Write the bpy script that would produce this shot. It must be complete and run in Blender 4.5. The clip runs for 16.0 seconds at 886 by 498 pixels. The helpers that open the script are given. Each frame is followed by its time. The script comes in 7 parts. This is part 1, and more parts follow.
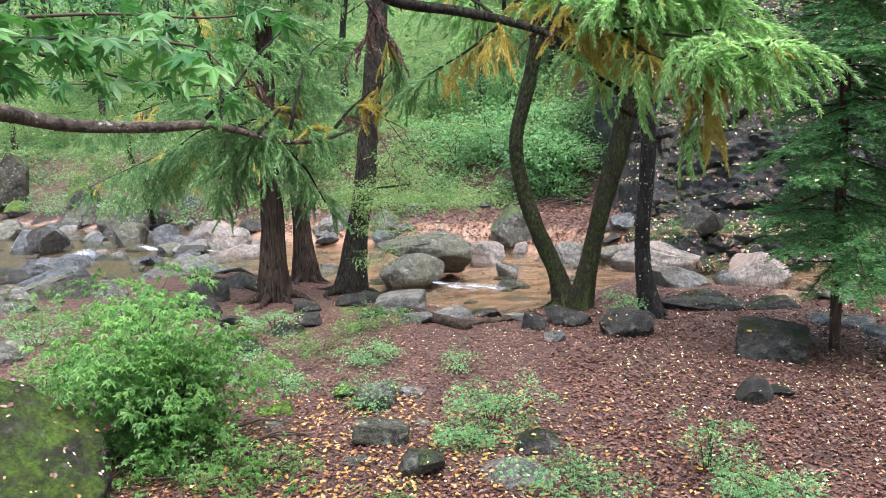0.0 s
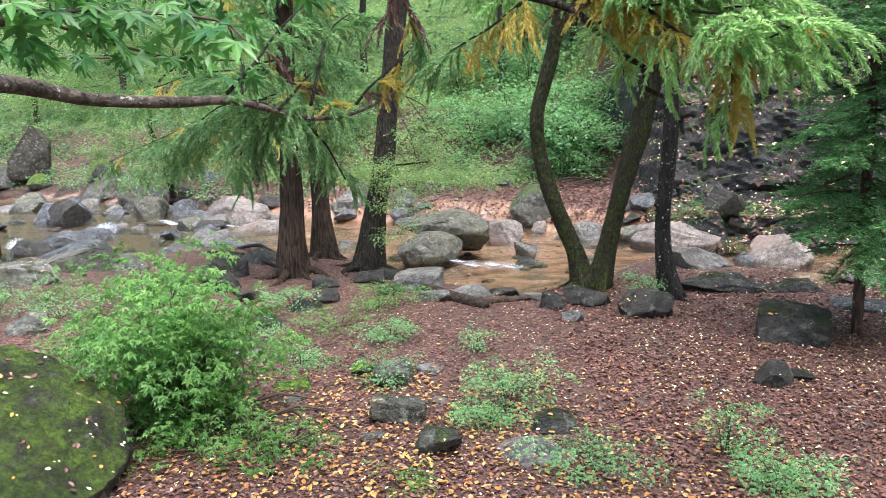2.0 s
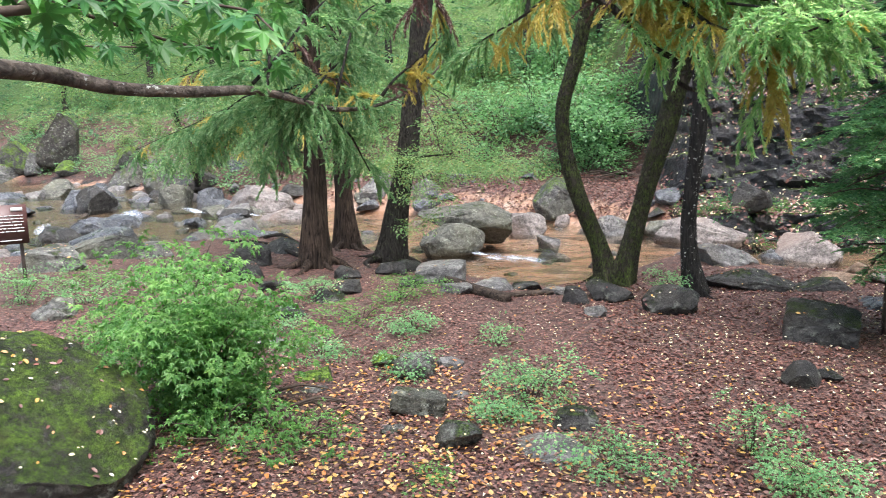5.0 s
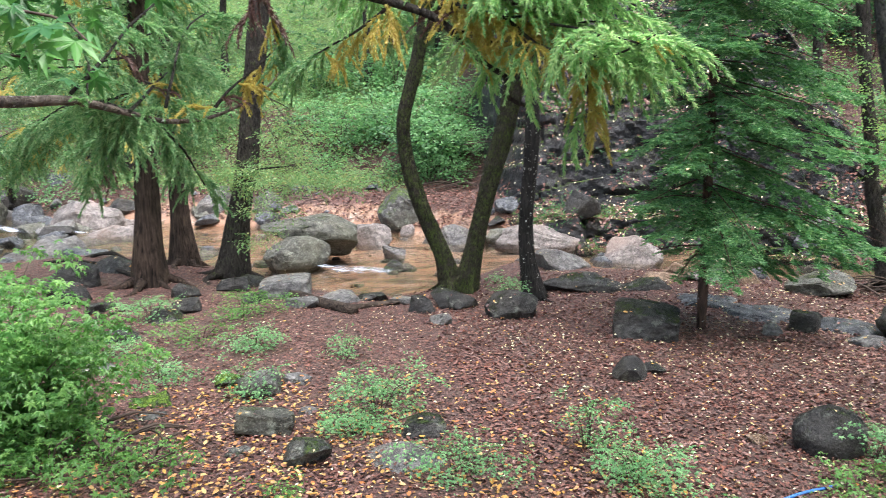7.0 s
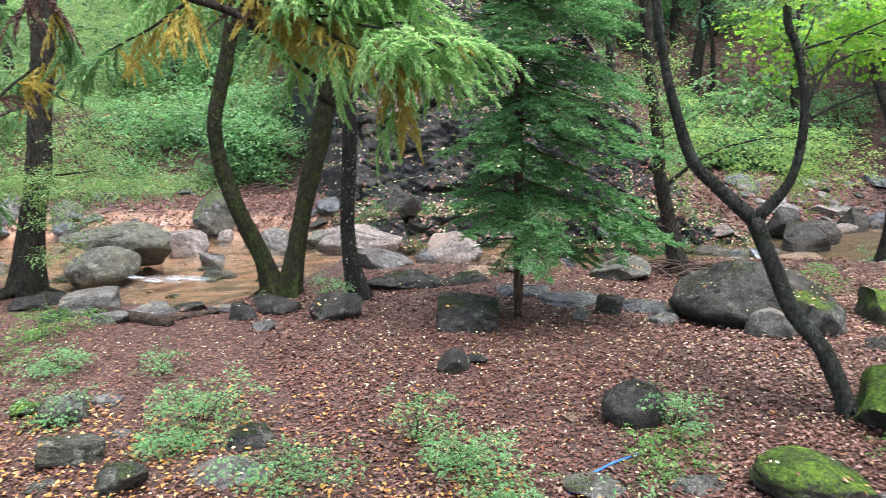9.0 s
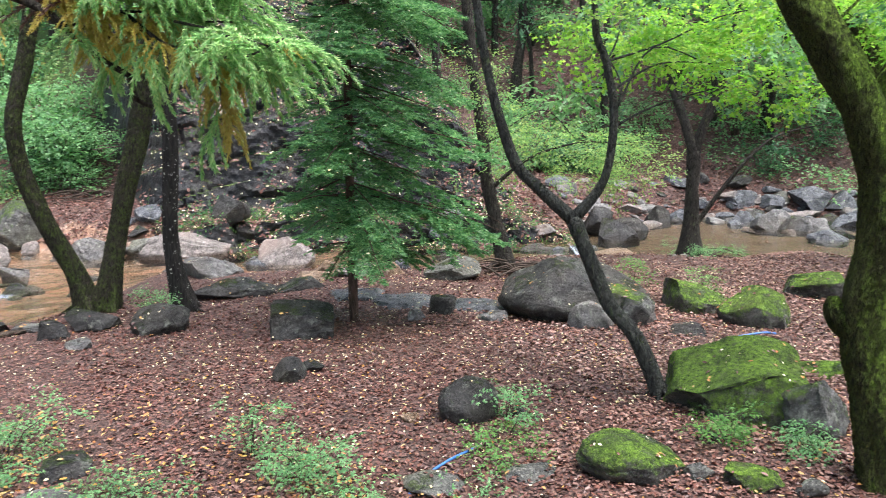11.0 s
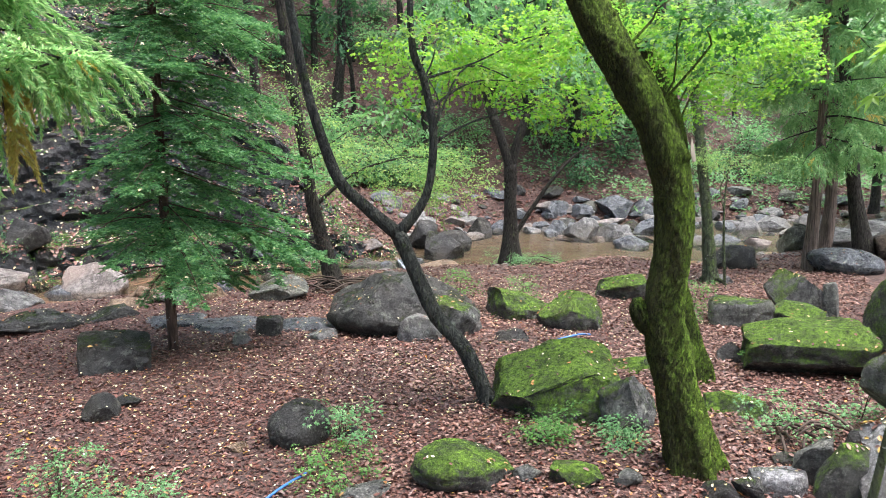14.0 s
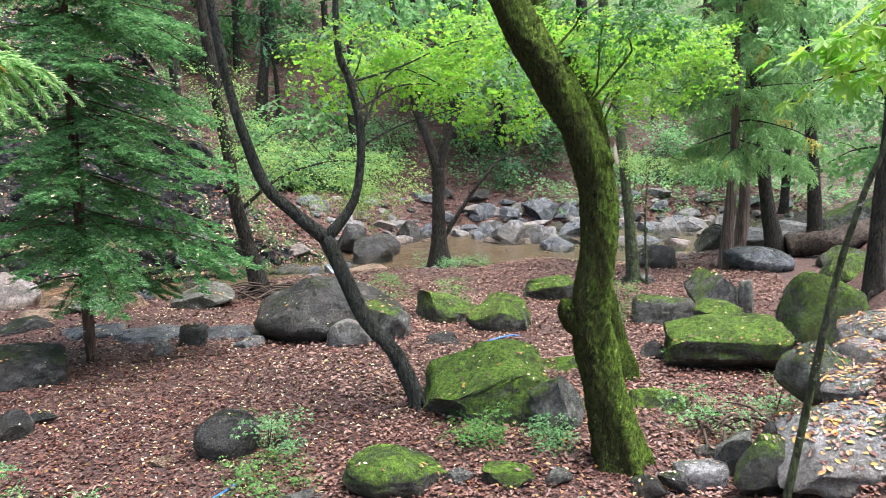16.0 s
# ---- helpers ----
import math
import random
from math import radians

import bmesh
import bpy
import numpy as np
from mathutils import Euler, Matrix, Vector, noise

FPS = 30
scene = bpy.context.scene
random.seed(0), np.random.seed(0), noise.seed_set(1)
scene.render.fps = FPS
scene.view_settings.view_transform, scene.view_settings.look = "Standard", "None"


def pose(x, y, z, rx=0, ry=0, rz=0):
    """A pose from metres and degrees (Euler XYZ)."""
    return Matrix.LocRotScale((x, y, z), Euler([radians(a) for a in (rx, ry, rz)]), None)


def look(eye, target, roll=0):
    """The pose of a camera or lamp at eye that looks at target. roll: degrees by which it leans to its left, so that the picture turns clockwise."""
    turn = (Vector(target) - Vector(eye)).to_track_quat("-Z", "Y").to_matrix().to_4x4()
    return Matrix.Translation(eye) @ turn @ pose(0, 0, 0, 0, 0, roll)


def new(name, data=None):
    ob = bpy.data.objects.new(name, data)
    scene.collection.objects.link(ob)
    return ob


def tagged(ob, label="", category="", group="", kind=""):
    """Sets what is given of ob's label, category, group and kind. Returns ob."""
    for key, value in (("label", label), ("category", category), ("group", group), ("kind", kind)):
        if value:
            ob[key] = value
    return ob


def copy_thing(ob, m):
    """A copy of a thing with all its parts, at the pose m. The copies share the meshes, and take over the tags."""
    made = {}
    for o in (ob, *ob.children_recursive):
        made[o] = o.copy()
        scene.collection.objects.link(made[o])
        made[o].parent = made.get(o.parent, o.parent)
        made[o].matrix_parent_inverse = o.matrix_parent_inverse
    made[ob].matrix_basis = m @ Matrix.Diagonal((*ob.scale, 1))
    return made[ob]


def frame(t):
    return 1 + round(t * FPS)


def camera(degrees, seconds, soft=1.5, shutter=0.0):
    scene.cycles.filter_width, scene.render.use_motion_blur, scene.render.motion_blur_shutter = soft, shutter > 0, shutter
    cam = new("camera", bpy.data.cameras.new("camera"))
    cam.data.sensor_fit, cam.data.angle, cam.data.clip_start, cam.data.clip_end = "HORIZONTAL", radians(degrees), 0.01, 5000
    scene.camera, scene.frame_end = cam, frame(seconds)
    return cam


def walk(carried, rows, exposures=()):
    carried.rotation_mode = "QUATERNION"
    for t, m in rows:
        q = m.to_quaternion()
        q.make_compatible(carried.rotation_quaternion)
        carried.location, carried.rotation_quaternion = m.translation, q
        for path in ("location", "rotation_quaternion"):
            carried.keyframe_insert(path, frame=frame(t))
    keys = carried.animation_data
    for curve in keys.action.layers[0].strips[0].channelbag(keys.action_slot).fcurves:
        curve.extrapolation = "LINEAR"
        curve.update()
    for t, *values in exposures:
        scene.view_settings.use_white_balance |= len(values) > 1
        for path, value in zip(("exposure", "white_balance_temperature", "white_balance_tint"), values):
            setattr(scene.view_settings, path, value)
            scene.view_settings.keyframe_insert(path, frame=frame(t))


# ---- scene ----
# ---- camera ----
cam = camera(60.96, 16.0, soft=0.8, shutter=0.45)
PATH = [
    (0.0, 0.000, 0.000, 2.100, -0.30, -7.88, 2.14),
    (0.5, -0.002, 0.001, 2.100, -0.57, -8.71, 1.92),
    (1.0, -0.009, 0.005, 2.102, -0.30, -9.14, 1.88),
    (1.5, -0.010, 0.010, 2.099, 0.28, -9.32, 1.92),
    (2.0, -0.012, 0.018, 2.102, 1.12, -9.53, 1.61),
    (2.5, -0.018, 0.033, 2.102, 2.99, -9.29, 1.27),
    (3.0, -0.023, 0.045, 2.104, 4.81, -9.19, 1.09),
    (3.2, -0.023, 0.048, 2.103, 5.37, -9.33, 1.09),
    (5.3, -0.025, 0.054, 2.107, 1.44, -10.15, 0.93),
    (5.5, -0.019, 0.039, 2.106, 0.05, -10.08, 0.70),
    (6.0, -0.019, 0.051, 2.111, -3.22, -10.00, 0.23),
    (6.5, -0.014, 0.043, 2.112, -5.94, -9.76, 0.23),
    (7.0, -0.004, 0.044, 2.115, -8.83, -9.49, 0.74),
    (7.5, 0.004, 0.046, 2.116, -11.70, -9.43, 1.15),
    (8.0, 0.014, 0.042, 2.115, -14.99, -9.61, 1.48),
    (8.5, 0.023, 0.042, 2.113, -18.76, -9.76, 1.41),
    (9.0, 0.029, 0.045, 2.116, -22.33, -9.73, 1.18),
    (9.5, 0.032, 0.046, 2.120, -25.46, -9.76, 0.85),
    (10.0, 0.033, 0.051, 2.117, -28.69, -9.86, 0.56),
    (10.2, 0.028, 0.038, 2.115, -30.06, -9.88, 0.53),
    (12.3, 0.057, 0.069, 2.117, -42.12, -8.87, 1.10),
    (12.5, 0.063, 0.068, 2.122, -43.17, -8.78, 1.02),
    (13.0, 0.066, 0.060, 2.123, -45.42, -8.84, 0.70),
    (13.5, 0.067, 0.058, 2.124, -47.04, -8.83, 0.78),
    (14.0, 0.064, 0.059, 2.122, -48.25, -8.72, 0.93),
    (14.5, 0.067, 0.063, 2.126, -49.05, -8.69, 1.00),
    (15.0, 0.069, 0.062, 2.124, -50.20, -8.65, 1.09),
    (15.5, 0.066, 0.063, 2.125, -52.21, -8.58, 1.12),
    (16.0, 0.069, 0.072, 2.125, -53.75, -8.56, 0.91),
]
walk(cam, [(t, pose(x, y, z, 90 + pitch, roll, yaw)) for t, x, y, z, yaw, pitch, roll in PATH],
     exposures=[(0.0, 1.32), (8.0, 1.38), (12.5, 1.46), (16.0, 1.48)])

# ---- sky and light: a bright overcast day under open forest ----
SUN_HEIGHT, SUN_TURN = 72, 150
world = bpy.data.worlds.new("sky")
scene.world = world
world.use_nodes = True
wt = world.node_tree
sky = wt.nodes.new("ShaderNodeTexSky")
sky.sky_type, sky.sun_disc = "NISHITA", False
sky.sun_elevation, sky.sun_rotation = radians(SUN_HEIGHT), radians(SUN_TURN)
sky.air_density, sky.dust_density = 1.0, 4.0
grey = wt.nodes.new("ShaderNodeHueSaturation")
grey.inputs["Saturation"].default_value = 0.95
wt.links.new(sky.outputs[0], grey.inputs["Color"])
wt.links.new(grey.outputs[0], wt.nodes["Background"].inputs["Color"])
wt.nodes["Background"].inputs["Strength"].default_value = 0.15
sun = new("sun", bpy.data.lights.new("sun", "SUN"))
sun.data.energy, sun.data.angle, sun.data.color = 3.5, radians(55), (1.0, 0.96, 1.0)
sun.matrix_world = look((0, 0, 60), (math.sin(radians(SUN_TURN)) * -60 / math.tan(radians(SUN_HEIGHT)), math.cos(radians(SUN_TURN)) * -60 / math.tan(radians(SUN_HEIGHT)), 0))
scene.view_settings.exposure = 1.4

# ---- materials ----


class Kit:
    """A node material under construction."""

    def __init__(self, name, rough=0.8, spec=0.3):
        self.m = bpy.data.materials.new(name)
        self.m.use_nodes = True
        self.t = self.m.node_tree
        self.b = self.t.nodes["Principled BSDF"]
        self.out = self.t.nodes["Material Output"]
        self.b.inputs["Roughness"].default_value = rough
        self.b.inputs["Specular IOR Level"].default_value = spec
        self.co = self.node("ShaderNodeTexCoord").outputs["Object"]
        self.geo = self.node("ShaderNodeNewGeometry")

    def node(self, kind):
        return self.t.nodes.new(kind)

    def put(self, socket, value):
        if isinstance(value, bpy.types.NodeSocket):
            self.t.links.new(value, socket)
        elif isinstance(value, tuple) and len(value) == 3 and socket.type == "RGBA":
            socket.default_value = (*value, 1)
        else:
            socket.default_value = value

    def scaled(self, scale, co=None):
        n = self.node("ShaderNodeMapping")
        n.inputs["Scale"].default_value = scale
        self.put(n.inputs["Vector"], co or self.co)
        return n.outputs[0]

    def noise(self, scale, detail=4, rough=0.6, co=None, warp=0.0):
        n = self.node("ShaderNodeTexNoise")
        n.inputs["Scale"].default_value, n.inputs["Detail"].default_value = scale, detail
        n.inputs["Roughness"].default_value, n.inputs["Distortion"].default_value = rough, warp
        self.put(n.inputs["Vector"], co or self.co)
        return n.outputs[0]

    def cells(self, scale, co=None, feature="F1"):
        n = self.node("ShaderNodeTexVoronoi")
        n.feature = feature
        n.inputs["Scale"].default_value = scale
        self.put(n.inputs["Vector"], co or self.co)
        return n

    def ramp(self, fac, *stops):
        n = self.node("ShaderNodeValToRGB")
        r = n.color_ramp
        while len(r.elements) < len(stops):
            r.elements.new(0.5)
        for e, (p, c) in zip(r.elements, stops):
            e.position = p
            e.color = (*c, 1) if isinstance(c, tuple) else (c, c, c, 1)
        self.put(n.inputs[0], fac)
        return n.outputs[0]

    def mix(self, fac, a, b, blend="MIX"):
        n = self.node("ShaderNodeMix")
        n.data_type, n.blend_type = "RGBA", blend
        self.put(n.inputs[0], fac)
        self.put(n.inputs[6], a)
        self.put(n.inputs[7], b)
        return n.outputs[2]

    def math(self, op, a, b=0.0):
        n = self.node("ShaderNodeMath")
        n.operation = op
        n.use_clamp = op == "MULTIPLY_ADD"
        self.put(n.inputs[0], a)
        self.put(n.inputs[1], b)
        return n.outputs[0]

    def bump(self, heights, strength=0.5, distance=0.02, under=None):
        n = self.node("ShaderNodeBump")
        n.inputs["Strength"].default_value, n.inputs["Distance"].default_value = strength, distance
        self.put(n.inputs["Height"], heights)
        if under is not None:
            self.put(n.inputs["Normal"], under)
        return n.outputs[0]

    def attr(self, name):
        n = self.node("ShaderNodeAttribute")
        n.attribute_name = name
        return n.outputs["Fac"]

    def up(self):
        n = self.node("ShaderNodeSeparateXYZ")
        self.put(n.inputs[0], self.geo.outputs["Normal"])
        return n.outputs[2]

    def done(self, colour, normal=None, rough=None):
        self.put(self.b.inputs["Base Color"], colour)
        if normal is not None:
            self.put(self.b.inputs["Normal"], normal)
        if rough is not None:
            self.put(self.b.inputs["Roughness"], rough)
        return self.m


def ground_material():
    k = Kit("forest_floor", 0.75, 0.35)
    c1, c2 = k.cells(38), k.cells(55)
    pick = k.mix(k.ramp(k.noise(11, 2), (0.48, 0.0), (0.52, 1.0)), c1.outputs["Color"], c2.outputs["Color"])
    n = k.node("ShaderNodeSeparateColor")
    k.put(n.inputs[0], pick)
    litter = k.ramp(n.outputs[0], (0.2, (0.03, 0.016, 0.014)), (0.42, (0.075, 0.036, 0.030)), (0.58, (0.12, 0.058, 0.046)), (0.74, (0.20, 0.11, 0.088)), (0.9, (0.06, 0.032, 0.027)))
    patch = k.noise(0.9, 5, 0.65)
    soil = k.mix(k.noise(30, 4), (0.05, 0.034, 0.029), (0.105, 0.068, 0.056))
    litter = k.mix(k.ramp(patch, (0.36, 0.75), (0.6, 0.0)), litter, soil)
    grains = k.cells(120)
    sand = k.mix(k.noise(2.2, 6), (0.175, 0.107, 0.072), (0.315, 0.208, 0.15))
    sand = k.mix(k.ramp(grains.outputs["Distance"], (0.1, 0.0), (0.6, 0.45)), sand, (0.32, 0.17, 0.10))
    pebbles = k.cells(14)
    peb = k.node("ShaderNodeSeparateColor")
    k.put(peb.inputs[0], pebbles.outputs["Color"])
    stony = k.ramp(peb.outputs[1], (0.0, (0.09, 0.08, 0.07)), (0.5, (0.28, 0.195, 0.14)), (1.0, (0.42, 0.35, 0.30)))
    sand = k.mix(k.ramp(k.noise(1.4, 4), (0.46, 0.0), (0.62, 0.8)), sand, stony)
    sand = k.mix(k.ramp(k.math("MULTIPLY", k.attr("bed"), k.noise(1.6, 7, 0.7, k.scaled((0.7, 1.5, 1)), 0.8)), (0.47, 0.0), (0.56, 0.85)), sand, (0.07, 0.058, 0.032))
    rocky = k.mix(k.ramp(k.noise(3.5, 9, 0.75), (0.35, 0.0), (0.68, 1.0)), (0.007, 0.0075, 0.008), (0.042, 0.042, 0.041))
    rocky = k.mix(k.ramp(k.noise(1.7, 5), (0.5, 0.0), (0.66, 0.8)), rocky, (0.07, 0.10, 0.035))
    weeds = k.mix(k.noise(9, 6), (0.035, 0.075, 0.018), (0.12, 0.2, 0.05))
    sandy = k.math("MULTIPLY", k.attr("sand"), 1.0)
    col = k.mix(k.ramp(k.math("ADD", k.attr("green"), k.math("SUBTRACT", k.noise(2.6, 5), 0.5)), (0.35, 0.0), (0.65, 1.0)), litter, weeds)
    col = k.mix(k.ramp(k.math("ADD", sandy, k.math("MULTIPLY", k.math("SUBTRACT", k.noise(3, 5), 0.5), 0.9)), (0.4, 0.0), (0.6, 1.0)), col, sand)
    col = k.mix(k.ramp(k.math("ADD", k.attr("rock"), k.math("MULTIPLY", k.math("SUBTRACT", k.noise(2.3, 6), 0.5), 1.2)), (0.45, 0.0), (0.6, 1.0)), col, rocky)
    b = k.bump(c1.outputs["Distance"], 0.7, 0.03)
    b = k.bump(k.math("MULTIPLY", k.noise(2.2, 8, 0.75, None, 0.8), k.attr("rock")), 1.0, 0.4, b)
    b = k.bump(k.noise(40, 5, 0.7), 0.6, 0.015, b)
    return k.done(col, b, k.ramp(k.noise(6, 4), (0.3, 0.5), (0.7, 0.85)))


def stone_material(name, dark, light, moss=0.0, tint=None, rough=0.62, fleck=0.25, tone=1.0):
    """Granite, with moss on what faces up where moss > 0."""
    k = Kit(name, rough, 0.4)
    r = k.node("ShaderNodeObjectInfo").outputs["Random"]
    shift = k.node("ShaderNodeVectorMath")
    k.put(shift.inputs[0], k.co)
    k.put(shift.inputs[1], r)
    co = shift.outputs[0]
    base = k.mix(k.ramp(k.noise(3.2, 10, 0.74, co, 0.6), (0.41, 0.0), (0.59, 1.0)), dark, light)
    base = k.mix(k.ramp(k.noise(13, 6, 0.75, co, 0.4), (0.42, 0.8), (0.58, 0.0)), base, tuple(0.4 * c for c in dark))
    if tint:
        base = k.mix(k.ramp(k.noise(1.1, 4, 0.5, co), (0.45, 0.0), (0.65, 0.75)), base, tint)
    speck = k.noise(70, 3, 0.7, co)
    base = k.mix(k.ramp(speck, (0.55, 0.0), (0.72, 0.6)), base, tuple(min(1, 1.5 * c + 0.018) for c in light))
    base = k.mix(k.ramp(speck, (0.3, 0.6), (0.42, 0.0)), base, tuple(0.45 * c for c in dark))
    lich = k.ramp(k.noise(9, 7, 0.8, co), (0.55, 0.0), (0.62, min(1, fleck * 2.6)))
    base = k.mix(lich, base, (0.30, 0.33, 0.27))
    base = k.mix(k.ramp(k.noise(1.3, 5, 0.6, k.scaled((1, 1, 0.3), co)), (0.56, 0.0), (0.72, 0.55)), base, tuple(0.5 * c for c in dark))
    b = k.bump(k.noise(4, 9, 0.72, co), 0.9, 0.12)
    crack = k.cells(3.2, co, "DISTANCE_TO_EDGE").outputs["Distance"]
    b = k.bump(k.ramp(crack, (0.0, 0.0), (0.035, 1.0)), 0.25, 0.02, b)
    b = k.bump(k.noise(48, 6, 0.75, co), 0.8, 0.014, b)
    if moss > 0:
        green = k.mix(k.ramp(k.noise(30, 6, 0.8, co), (0.36, 0.0), (0.6, 1.0)), (0.024 * tone, 0.058 * tone, 0.008 * tone), (0.25 * tone, 0.44 * tone, 0.05 * tone))
        green = k.mix(k.ramp(k.noise(5, 8, 0.75, co), (0.45, 0.0), (0.62, 0.7)), green, (0.022, 0.038, 0.009))
        green = k.mix(k.ramp(k.noise(14, 6, 0.75, co), (0.54, 0.0), (0.66, 0.6)), green, tuple(0.5 * (a + b) for a, b in zip(dark, light)))
        green = k.mix(k.ramp(k.noise(3, 4, 0.5, co), (0.56, 0.0), (0.72, 0.6)), green, (0.07, 0.06, 0.028))
        where = k.math("ADD", k.math("MULTIPLY", k.up(), 0.18), k.math("MULTIPLY", k.noise(3.0, 10, 0.8, co), 0.95))
        fac = k.ramp(where, (0.73 - 0.31 * moss, 0.0), (0.86 - 0.31 * moss, 1.0))
        base = k.mix(fac, base, green)
        fuzz = k.math("MULTIPLY", k.noise(110, 4, 0.8, co), fac)
        b = k.bump(fuzz, 1.0, 0.05, b)
        k.put(k.b.inputs["Roughness"], k.ramp(fac, (0.0, rough), (1.0, 0.95)))
    else:
        k.put(k.b.inputs["Roughness"], k.ramp(k.noise(4, 6, 0.7, co), (0.35, max(0.2, rough - 0.28)), (0.65, rough + 0.15)))
    return k.done(base, b)


def bark_material(name, dark, light, moss=0.0, fleck=0.0, grain=(1, 1, 0.2), scale=26):
    k = Kit(name, 0.85, 0.2)
    fur = k.noise(scale, 7, 0.65, k.scaled(grain), 0.8)
    col = k.mix(k.ramp(fur, (0.36, 0.0), (0.64, 1.0)), dark, light)
    col = k.mix(k.ramp(k.noise(2.2, 5), (0.45, 0.0), (0.7, 0.6)), col, tuple(0.55 * c for c in dark))
    b = k.bump(fur, 1.0, 0.07)
    if fleck:
        col = k.mix(k.ramp(k.noise(24, 4, 0.7), (0.66 - 0.1 * fleck, 0.0), (0.69 - 0.1 * fleck, 1.0)), col, (0.5, 0.52, 0.47))
    if moss:
        green = k.mix(k.ramp(k.noise(45, 5, 0.75), (0.3, 0.0), (0.7, 1.0)), (0.045, 0.09, 0.012), (0.27, 0.45, 0.05))
        fac = k.ramp(k.math("ADD", k.math("MULTIPLY", k.noise(7, 7, 0.7), 0.5), k.math("MULTIPLY", fur, 0.6)), (0.76 - 0.45 * moss, 0.0), (1.06 - 0.45 * moss, 1.0))
        lee = k.node("ShaderNodeVectorMath")
        lee.operation = "DOT_PRODUCT"
        k.put(lee.inputs[0], k.geo.outputs["Normal"])
        lee.inputs[1].default_value = (0.62, -0.66, 0.45)
        fac = k.math("MULTIPLY", fac, k.ramp(k.math("ADD", k.math("ADD", k.math("MULTIPLY", k.noise(3.0, 6), 0.6), 0.2), k.math("MULTIPLY", lee.outputs["Value"], 0.38)), (0.3, 0.3), (0.62, 1.0)))
        green = k.mix(k.ramp(fur, (0.36, 0.6), (0.5, 0.0)), green, (0.03, 0.034, 0.01))
        col = k.mix(fac, col, green)
        b = k.bump(k.math("MULTIPLY", k.noise(130, 3, 0.8), fac), 0.9, 0.02, b)
    return k.done(col, b)


def leaf_material(name, *colours, shine=0.5, thin=0.35, rough=0.4):
    """Leaves, each of a colour of its own between those given; light shines through them."""
    k = Kit(name, rough, shine)
    r = k.geo.outputs["Random Per Island"]
    stops = [(i / max(1, len(colours) - 1), c) for i, c in enumerate(colours)]
    col = k.ramp(r, *stops)
    col = k.mix(k.ramp(k.noise(1.3, 3), (0.3, 0.0), (0.75, 0.6)), col, tuple(0.55 * c for c in colours[0]))
    k.done(col)
    tr = k.node("ShaderNodeBsdfTranslucent")
    k.put(tr.inputs[0], k.mix(1.0, col, (0.95, 1.0, 0.78), "MULTIPLY"))
    mx = k.node("ShaderNodeMixShader")
    mx.inputs[0].default_value = thin
    k.put(mx.inputs[1], k.b.outputs[0])
    k.put(mx.inputs[2], tr.outputs[0])
    k.put(k.out.inputs[0], mx.outputs[0])
    return k.m


def plain_material(name, a, b, rough=0.6, scale=20, spec=0.3):
    k = Kit(name, rough, spec)
    n = k.noise(scale, 5, 0.65)
    return k.done(k.mix(n, a, b), k.bump(n, 0.3, 0.01))


def water_material():
    """Clear shallow water: what lies below shows, the sky glints at flat angles."""
    k = Kit("stream_water", 0.05, 0.5)
    wave = k.bump(k.noise(3.0, 4, 0.6, k.scaled((0.7, 1.6, 1)), 1.2), 0.28, 0.1)
    wave = k.bump(k.noise(14, 3, 0.6, None, 0.8), 0.12, 0.03, wave)
    clear = k.node("ShaderNodeBsdfTransparent")
    clear.inputs[0].default_value = (0.95, 0.91, 0.84, 1)
    gloss = k.node("ShaderNodeBsdfGlossy")
    gloss.inputs["Roughness"].default_value = 0.06
    fr = k.node("ShaderNodeFresnel")
    fr.inputs["IOR"].default_value = 1.33
    k.put(gloss.inputs["Normal"], wave)
    k.put(fr.inputs["Normal"], wave)
    mx = k.node("ShaderNodeMixShader")
    k.put(mx.inputs[0], fr.outputs[0])
    k.put(mx.inputs[1], clear.outputs[0])
    k.put(mx.inputs[2], gloss.outputs[0])
    k.put(k.out.inputs[0], mx.outputs[0])
    return k.m


def foam_material():
    k = Kit("white_water", 0.4, 0.4)
    k.done((0.55, 0.63, 0.72))
    clear = k.node("ShaderNodeBsdfTransparent")
    mx = k.node("ShaderNodeMixShader")
    streak = k.mix(0.5, k.noise(42, 8, 0.8, k.scaled((0.3, 1.2, 1)), 1.0), k.ramp(k.noise(9, 4, 0.6, k.scaled((0.4, 1.3, 1)), 0.8), (0.35, 0.0), (0.65, 1.0)))
    k.put(mx.inputs[0], k.ramp(k.math("MULTIPLY", streak, k.attr("body")), (0.14, 0.0), (0.66, 0.72)))
    k.put(mx.inputs[1], clear.outputs[0])
    k.put(mx.inputs[2], k.b.outputs[0])
    k.put(k.out.inputs[0], mx.outputs[0])
    return k.m


